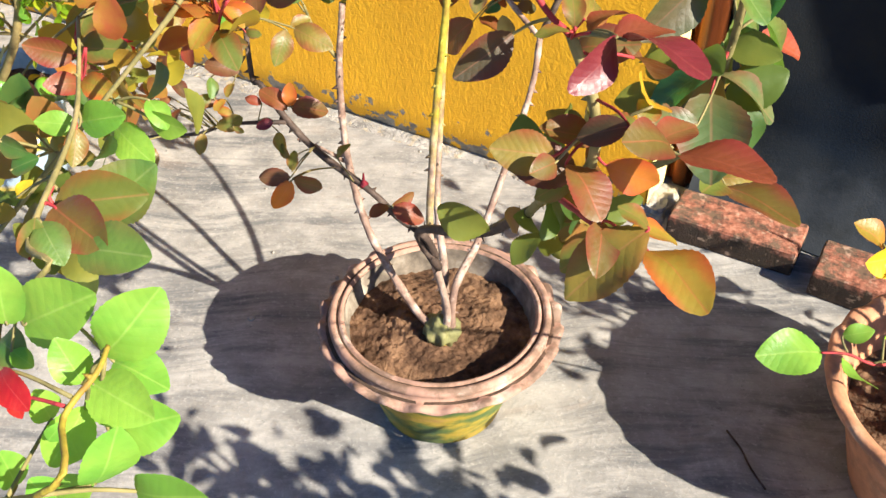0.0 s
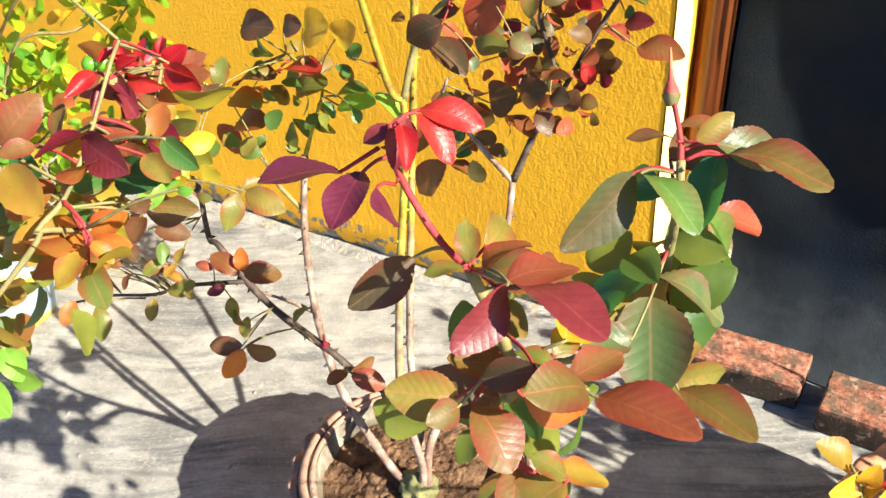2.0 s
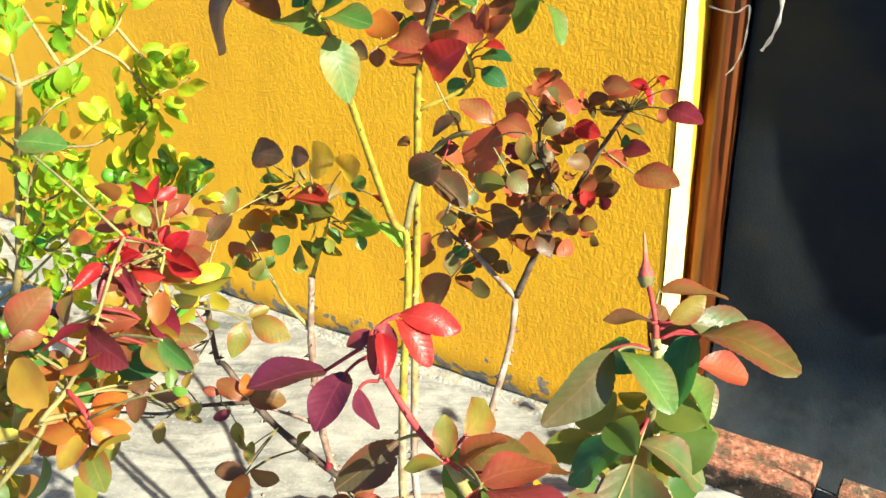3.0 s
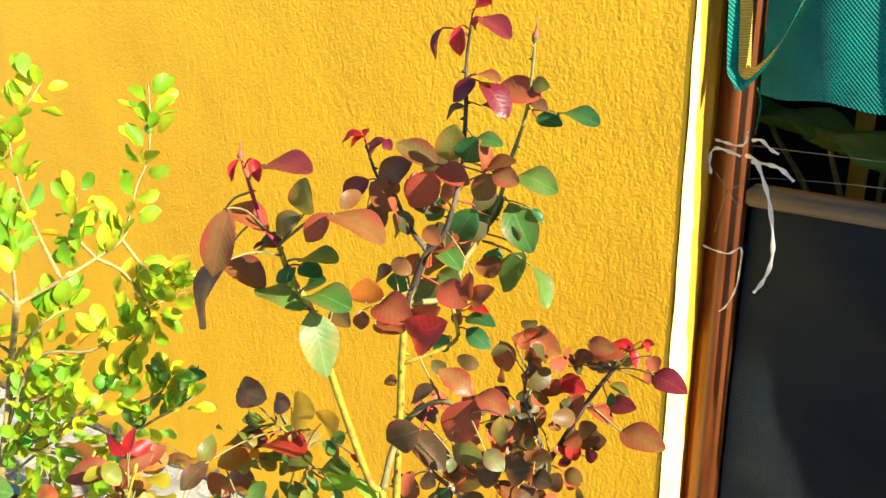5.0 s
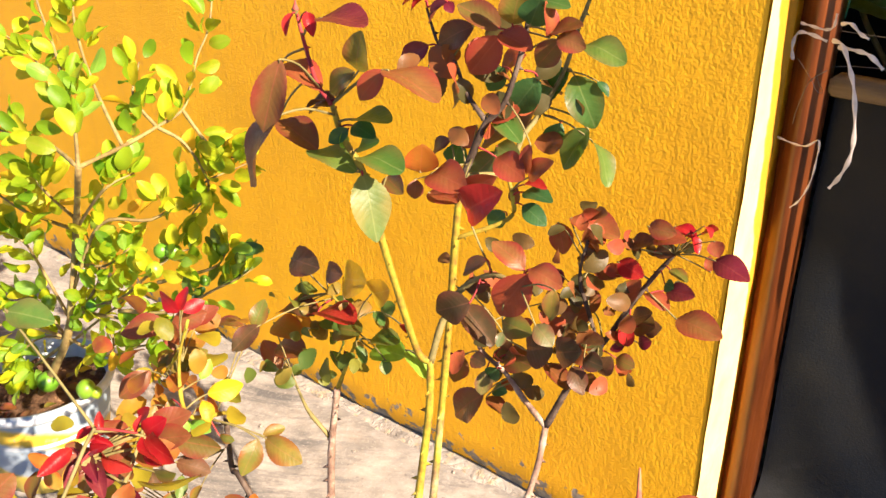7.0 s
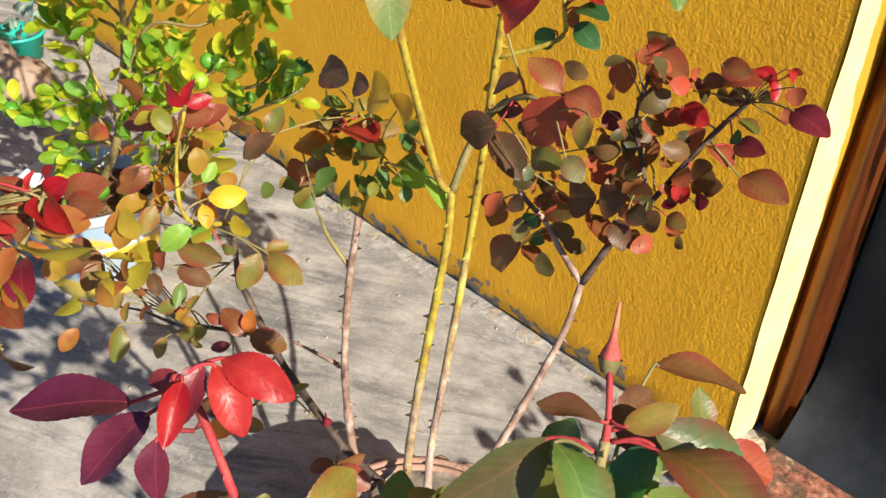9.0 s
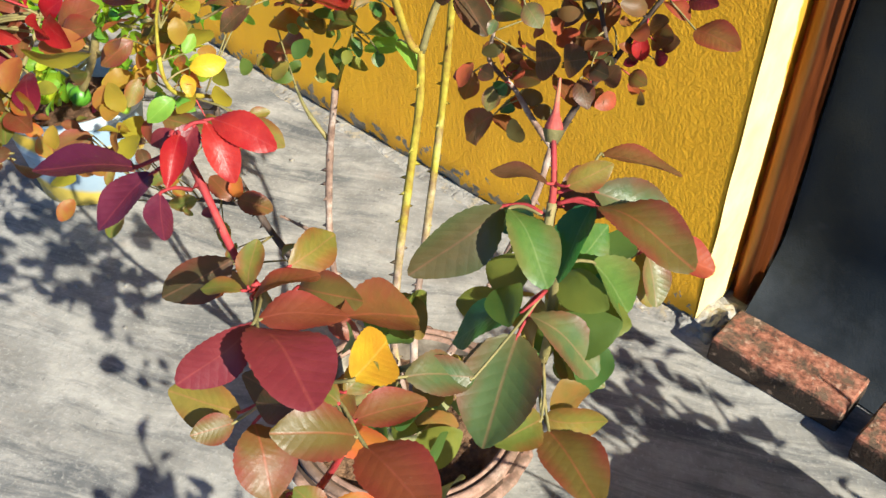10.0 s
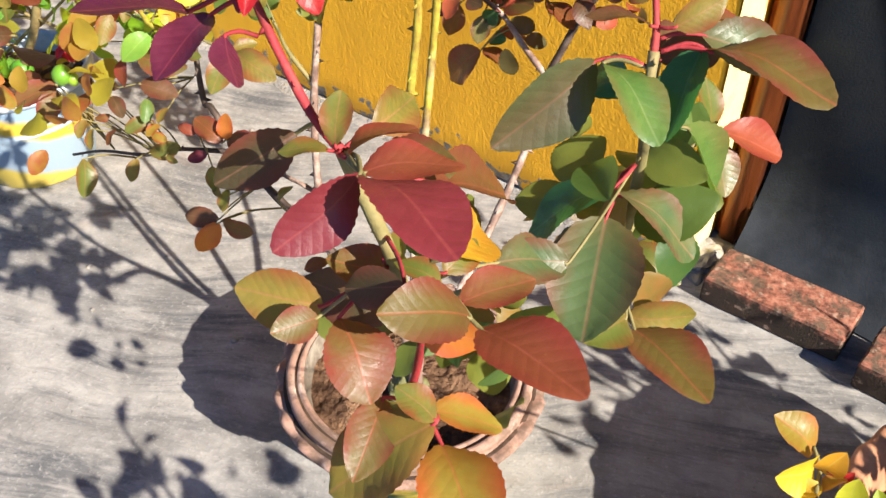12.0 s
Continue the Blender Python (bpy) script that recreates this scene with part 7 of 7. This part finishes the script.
# ---- net, ties and wire at the doorway ----
def build_net():
    net = thing("shade_net", "green woven shade net with yellow hem hanging over doorway", "shade net")
    k = Mat("green_shade_net", 0.55, spec=0.35)
    w1 = k.math("SINE", k.math("MULTIPLY", k.axis(0), 1300.0))
    w2 = k.math("SINE", k.math("MULTIPLY", k.axis(2), 1150.0))
    weave = k.math("MULTIPLY", w1, w2)
    col = k.ramp(k.noise(18, 4), (0.3, (0.0, 0.10, 0.082)), (0.7, (0.004, 0.21, 0.17)))
    col = k.mix(k.grey(weave, 0.2, 0.9, 0, 0.75), col, (0.0, 0.04, 0.034))
    k.color(col).bump(weave, 0.5, 0.0015)
    k.translucent(0.2, (0.0, 0.35, 0.25))
    y = Mat("yellow_hem", 0.7)
    yw = y.math("SINE", y.math("MULTIPLY", y.axis(2), 1900.0))
    y.color(y.mix(y.grey(yw, 0.0, 1.0), (0.42, 0.25, 0.02), (0.62, 0.42, 0.06))).bump(yw, 0.5, 0.0015)

    def panel(u, v):
        x = 0.070 + 1.15 * u
        low = 0.992 - 0.008 * math.sin(min(u, 0.3) * 9)
        z = low + (1.75 - low) * v
        fold = 0.016 * math.sin(x * 30 + 3 * v) * (0.3 + v) + 0.010 * noise.noise(Vector((x * 9, v * 4, 0)))
        return (x - 0.01 * v, 0.062 + fold * 0.8, z + 0.004 * math.sin(x * 50))
    bm = bmesh.new()
    add_sheet(bm, 120, 40, panel)
    part("sheet", bm, k.m, net)

    def swag(u, v):
        # one strip that falls, turns at the bottom and rises again
        a = math.pi * (u - 0.5)
        if u < 0.42:
            c = Vector((0.026 + 0.020 * (u / 0.42) ** 2, 0.05, 1.60 - (1.60 - 1.022) * u / 0.42))
        elif u < 0.58:
            s = (u - 0.42) / 0.16
            c = Vector((0.046 + 0.024 * s, 0.046, 1.022 - 0.010 * math.sin(math.pi * s)))
        else:
            s = (u - 0.58) / 0.42
            c = Vector((0.070 + 0.17 * s ** 0.8, 0.046 + 0.004 * s, 1.022 + 0.55 * s ** 1.15))
        wide = Vector((0.016, 0.012, 0.0)) if u < 0.45 else Vector((0.006, 0.010, 0.018))
        return tuple(c + wide * (v - 0.5) * 1.6)
    for nm, lo, hi, m, lab in (("fold", 0.0, 0.62, k.m, ""), ("hem", 0.5, 1.0, y.m, "yellow woven hem")):
        bm = bmesh.new()
        add_sheet(bm, 48, 4, lambda u, v: tuple(Vector(swag(u, lo + (hi - lo) * v)) + Vector((0, -0.003 if nm == "hem" else 0, 0))))
        part(nm, bm, m, net, lab)
    bm = bmesh.new()
    add_tube(bm, [(0.07, 0.055, 1.0), (0.072, 0.07, 0.98), (0.066, 0.085, 0.955), (0.062, 0.092, 0.93)], 0.001, 0.0008, 5)
    part("loose_thread", bm, k.m, net)


def ribbon(name, points, width, label):
    """A flat plastic strip that follows the points."""
    bm = bmesh.new()
    path = spline(points, 7)
    prev = None
    for i, p in enumerate(path):
        d = (path[min(i + 1, len(path) - 1)] - path[max(i - 1, 0)]).normalized()
        s = d.cross(Vector((0.25, -1, 0.1))).normalized() * width * 0.5 * (0.8 + 0.3 * math.sin(i * 0.9))
        row = (bm.verts.new(p - s), bm.verts.new(p + Vector((0, -0.0008, 0))), bm.verts.new(p + s))
        if prev:
            bm.faces.new((prev[0], prev[1], row[1], row[0]))
            bm.faces.new((prev[1], prev[2], row[2], row[1]))
        prev = row
    ob = solid(name, bm, M_TIE, label, "plastic tie", "", True)
    ob["group"] = "ties round the door post"


_k = Mat("white_plastic_strip", 0.5, spec=0.4)
_k.color(_k.ramp(_k.noise(60, 4), (0.3, (0.42, 0.38, 0.34)), (0.7, (0.66, 0.62, 0.58))))
M_TIE = _k.m
build_net()
ribbon("plastic_tie", [(0.003, 0.098, 0.866), (0.0, 0.096, 0.885), (0.006, 0.094, 0.903), (0.022, 0.096, 0.903), (0.044, 0.096, 0.897)], 0.005, "grey-white plastic tie wound round the brown post")
ribbon("plastic_tie", [(0.006, 0.096, 0.916), (0.02, 0.095, 0.914), (0.04, 0.094, 0.912), (0.05, 0.092, 0.918), (0.052, 0.09, 0.935)], 0.004, "grey-white plastic tie wound round the brown post")
ribbon("plastic_tie", [(0.05, 0.095, 0.9), (0.068, 0.085, 0.897), (0.084, 0.08, 0.87), (0.095, 0.08, 0.84), (0.104, 0.082, 0.79), (0.104, 0.085, 0.755), (0.095, 0.088, 0.725), (0.084, 0.088, 0.705)], 0.006, "long white plastic strip hanging from the brown post")
ribbon("plastic_tie", [(0.06, 0.092, 0.893), (0.085, 0.088, 0.893), (0.103, 0.085, 0.89), (0.122, 0.084, 0.876)], 0.006, "short white plastic strip end at the knot")
ribbon("plastic_tie", [(0.058, 0.092, 0.922), (0.072, 0.088, 0.925), (0.086, 0.086, 0.915), (0.098, 0.085, 0.91)], 0.005, "short white plastic strip end at the knot")
ribbon("plastic_tie", [(-0.001, 0.1, 0.756), (0.02, 0.1, 0.752), (0.04, 0.1, 0.752), (0.056, 0.1, 0.763), (0.057, 0.1, 0.73), (0.054, 0.1, 0.70), (0.044, 0.1, 0.672), (0.033, 0.1, 0.658)], 0.003, "thin white string tied round the brown post")


def strand(name, points, r, material, label, category):
    bm = bmesh.new()
    add_tube(bm, points, r, r, 5, 6)
    solid(name, bm, material, label, category, "", True)


_k = Mat("dull_wire", 0.45, 0.8)
_k.color(_k.ramp(_k.noise(50), (0.3, (0.12, 0.11, 0.10)), (0.7, (0.24, 0.22, 0.20))))
strand("wire", [(0.0, 0.15, 0.905), (0.045, 0.153, 0.9), (0.3, 0.16, 0.899), (0.8, 0.16, 0.895), (1.25, 0.1, 0.9)], 0.0005, _k.m, "thin grey wire stretched across the doorway", "wire")
strand("wire", [(0.01, 0.095, 0.87), (0.03, 0.093, 0.85), (0.05, 0.094, 0.83), (0.07, 0.13, 0.862), (0.5, 0.16, 0.868), (1.25, 0.1, 0.87)], 0.0005, _k.m, "thin grey wire stretched across the doorway", "wire")
strand("wire", [(0.05, 0.098, 0.86), (0.03, 0.096, 0.84), (0.02, 0.096, 0.80), (0.018, 0.096, 0.78)], 0.0007, _k.m, "loose wire end twisted round the brown post", "wire")


# ---- plants and slats in the dark space behind the doorway ----
def taro(at, leaves, seed):
    rng = random.Random(seed)
    plant = thing("taro_plant", "broad-leaved green plant in the dark behind the doorway", "plant", at)
    for dx, dy, z, size, turn in leaves:
        bm = bmesh.new()
        add_tube(bm, [(0, 0, 0), (dx * 0.4, dy * 0.4, z * 0.7), (dx, dy, z)], 0.008, 0.004, 6)
        part("stem", bm, M_CANE_OLIVE, plant)
        bm = bmesh.new()

        def blade(u, v):
            a = (u - 0.5) * 2
            y = v * size
            w = size * 0.42 * math.sin(math.pi * min(1, v * 0.92 + 0.08)) ** 0.6
            return (a * w, y - size * 0.25 * abs(a) * (1 - v), -0.25 * size * v * v + 0.10 * size * abs(a) + 0.012 * math.sin(9 * v + 4 * a))
        add_sheet(bm, 10, 12, blade)
        ob = part("leaf", bm, LEAF["green"], plant)
        ob.matrix_basis = pose(dx, dy, z, rng.uniform(-8, 12), rng.uniform(-15, 15), turn)


taro((0.12, 0.62, 0), [(-0.13, -0.26, 0.90, 0.17, 265), (-0.02, -0.30, 0.885, 0.13, 250), (0.16, -0.22, 0.90, 0.18, 200), (0.30, -0.15, 0.86, 0.2, 170), (0.0, 0.1, 0.98, 0.22, 90), (0.22, 0.12, 1.0, 0.2, 60)], 3)
_k = Mat("yellow_board_paint", 0.6)
_k.color(_k.ramp(_k.noise(12, 4), (0.3, (0.50, 0.28, 0.02)), (0.7, (0.70, 0.42, 0.04))))
for _x, _w in ((0.03, 0.035), (0.13, 0.010), (0.21, 0.012), (0.33, 0.03)):
    _bm = bmesh.new()
    add_box(_bm, (_x, 0.80, 0.0), (_x + _w, 0.815, 1.35), 0.002)
    _o = solid("slat", _bm, _k.m, "yellow painted upright slat behind the plants", "slat")
    _o["group"] = "yellow slats behind the doorway"


# ---- things on the floor by the far end of the wall ----
def stone(at, size, seed, tint):
    bm = bmesh.new()
    bmesh.ops.create_icosphere(bm, subdivisions=3, radius=1.0)
    for v in bm.verts:
        n = 1 + 0.28 * noise.noise(v.co * 1.3 + Vector((seed, 0, 0))) + 0.10 * noise.noise(v.co * 4 + Vector((0, seed, 0)))
        v.co = Vector((v.co.x * size[0], v.co.y * size[1], v.co.z * size[2])) * n
        v.co.z = max(v.co.z, -size[2] * 0.7)
    k = Mat("rough_stone", 0.9)
    k.color(k.ramp(k.noise(12, 6), (0.3, tuple(c * 0.6 for c in tint)), (0.7, tint))).bump(k.noise(30, 6), 0.7, 0.01)
    ob = solid("stone", bm, k.m, "rough grey-brown stone on the cement floor", "stone", "", True)
    ob.matrix_basis = pose(at[0], at[1], size[2] * 0.7, 0, 0, seed * 50)
    ob["group"] = "stones beyond the bucket"


stone((-1.98, -0.44), (0.10, 0.08, 0.07), 1, (0.30, 0.22, 0.16))
stone((-2.15, -0.50), (0.12, 0.09, 0.08), 2, (0.26, 0.20, 0.16))
stone((-1.95, -0.62), (0.07, 0.06, 0.045), 3, (0.33, 0.25, 0.18))


def build_tub(at):
    tub = thing("plastic_tub", "turquoise plastic tub with grey-green succulent plant", "tub", at)
    k = Mat("turquoise_plastic", 0.4)
    k.color(k.ramp(k.noise(8), (0.3, (0.02, 0.30, 0.24)), (0.7, (0.04, 0.42, 0.33))))
    bm = bmesh.new()
    add_lathe(bm, [(0.001, 0), (0.06, 0), (0.075, 0.07), (0.081, 0.072), (0.081, 0.08), (0.072, 0.08), (0.066, 0.06), (0.001, 0.06)], 48)
    part("body", bm, k.m, tub)
    rng = random.Random(4)
    for i in range(24):
        a = rng.uniform(0, 6.28)
        p = Vector((0.05 * math.cos(a), 0.05 * math.sin(a), 0.06 + rng.uniform(0, 0.06)))
        q = Vector((math.cos(a) * rng.uniform(0.3, 1.1), math.sin(a) * rng.uniform(0.3, 1.1), rng.uniform(0.2, 1.0))).normalized() * rng.uniform(0.04, 0.07)
        _plain_leaf(tub, p, p + q, "grey", 1.0, (0.3, -0.4, 0.8), OVAL)


_k = leaf_mat("grey_green_leaf", (0.20, 0.30, 0.24), (0.26, 0.34, 0.26), (0.35, 0.42, 0.34), (0.3, 0.45, 0.3), 0.5, 0.2)
LEAF["grey"] = _k
build_tub((-2.24, -0.33, 0))


# ---- bushes beside the walk, known by the shade they throw ----
def shade_bush(at, lean, spread, count, seed, label, scatter=0.06):
    rng = random.Random(seed)
    scallop_pot("flower_pot", at, 0.17, 0.20, (M_TERRA, M_TERRA2), "terracotta flower pot with scalloped rim, a rose in it", seed)
    bush = thing("rose_bush", label, "rose bush")
    foot = Vector((at[0], at[1], 0.155))
    for i in range(11):
        end = Vector((lean[0] + rng.uniform(-1, 1) * spread[0], lean[1] + rng.uniform(-1, 1) * spread[1], lean[2] + rng.uniform(-1, 1) * spread[2]))
        mid = foot.lerp(end, 0.5) + Vector((rng.uniform(-0.03, 0.03), rng.uniform(-0.03, 0.03), 0.05))
        bm = bmesh.new()
        path = add_tube(bm, [foot, foot.lerp(mid, 0.5) + Vector((0, 0, 0.03)), mid, end], 0.006, 0.002, 6, 6, 0.2)
        part("stem", bm, M_CANE_OLIVE, bush)
        for j in range(count // 11):
            k = int(len(path) * rng.uniform(0.65, 1.0)) - 1
            p = path[k] + Vector([rng.gauss(0, scatter) for _ in range(3)])
            q = Vector((rng.gauss(0, 1), rng.gauss(0, 1), rng.gauss(-0.1, 0.6))).normalized() * rng.uniform(0.032, 0.050)
            _plain_leaf(bush, p, p + q, rng.choice(("bronze", "olive", "green", "rose", "dusk")), 1.0, None, BLADES, 0.5)
    return bush


shade_bush((0.94, -0.28, 0), (0.92, -0.24, 0.55), (0.19, 0.14, 0.15), 297, 21, "leafy rose bush standing beside the orange pot")
shade_bush((0.76, -0.80, 0), (0.82, -0.79, 0.60), (0.20, 0.10, 0.13), 297, 22, "leafy rose bush standing beside the others")
shade_bush((0.62, -0.94, 0), (0.60, -0.90, 0.55), (0.10, 0.04, 0.06), 132, 27, "low leafy rose bush standing among the pots", 0.026)
scallop_pot("flower_pot", (-0.22, -1.36, 0), 0.17, 0.20, (M_TERRA, M_TERRA2), "terracotta flower pot with scalloped rim, a rose in it", 23)


# ---- litter on the floor ----
strand("dry_twig", [(0.31, -0.406, 0.004), (0.338, -0.428, 0.006), (0.36, -0.45, 0.004), (0.388, -0.472, 0.003)], 0.0016, M_BARK_DARK, "thin dark dry twig lying on the cement floor", "twig")
_cr = random.Random(31)
for _i in range(16):
    _bm = bmesh.new()
    bmesh.ops.create_icosphere(_bm, subdivisions=1, radius=_cr.uniform(0.0025, 0.006))
    for _v in _bm.verts:
        _v.co *= 1 + 0.5 * noise.noise(_v.co * 300 + Vector((_i, 0, 0)))
        _v.co.z *= 0.6
    _o = solid("pebble", _bm, M_RUBBLE, "small grey cement crumb on the floor", "pebble")
    _o.matrix_basis = pose(_cr.uniform(-0.9, 0.3), _cr.uniform(-0.75, -0.03), 0.0015)
    _o["group"] = "crumbs on the cement floor"
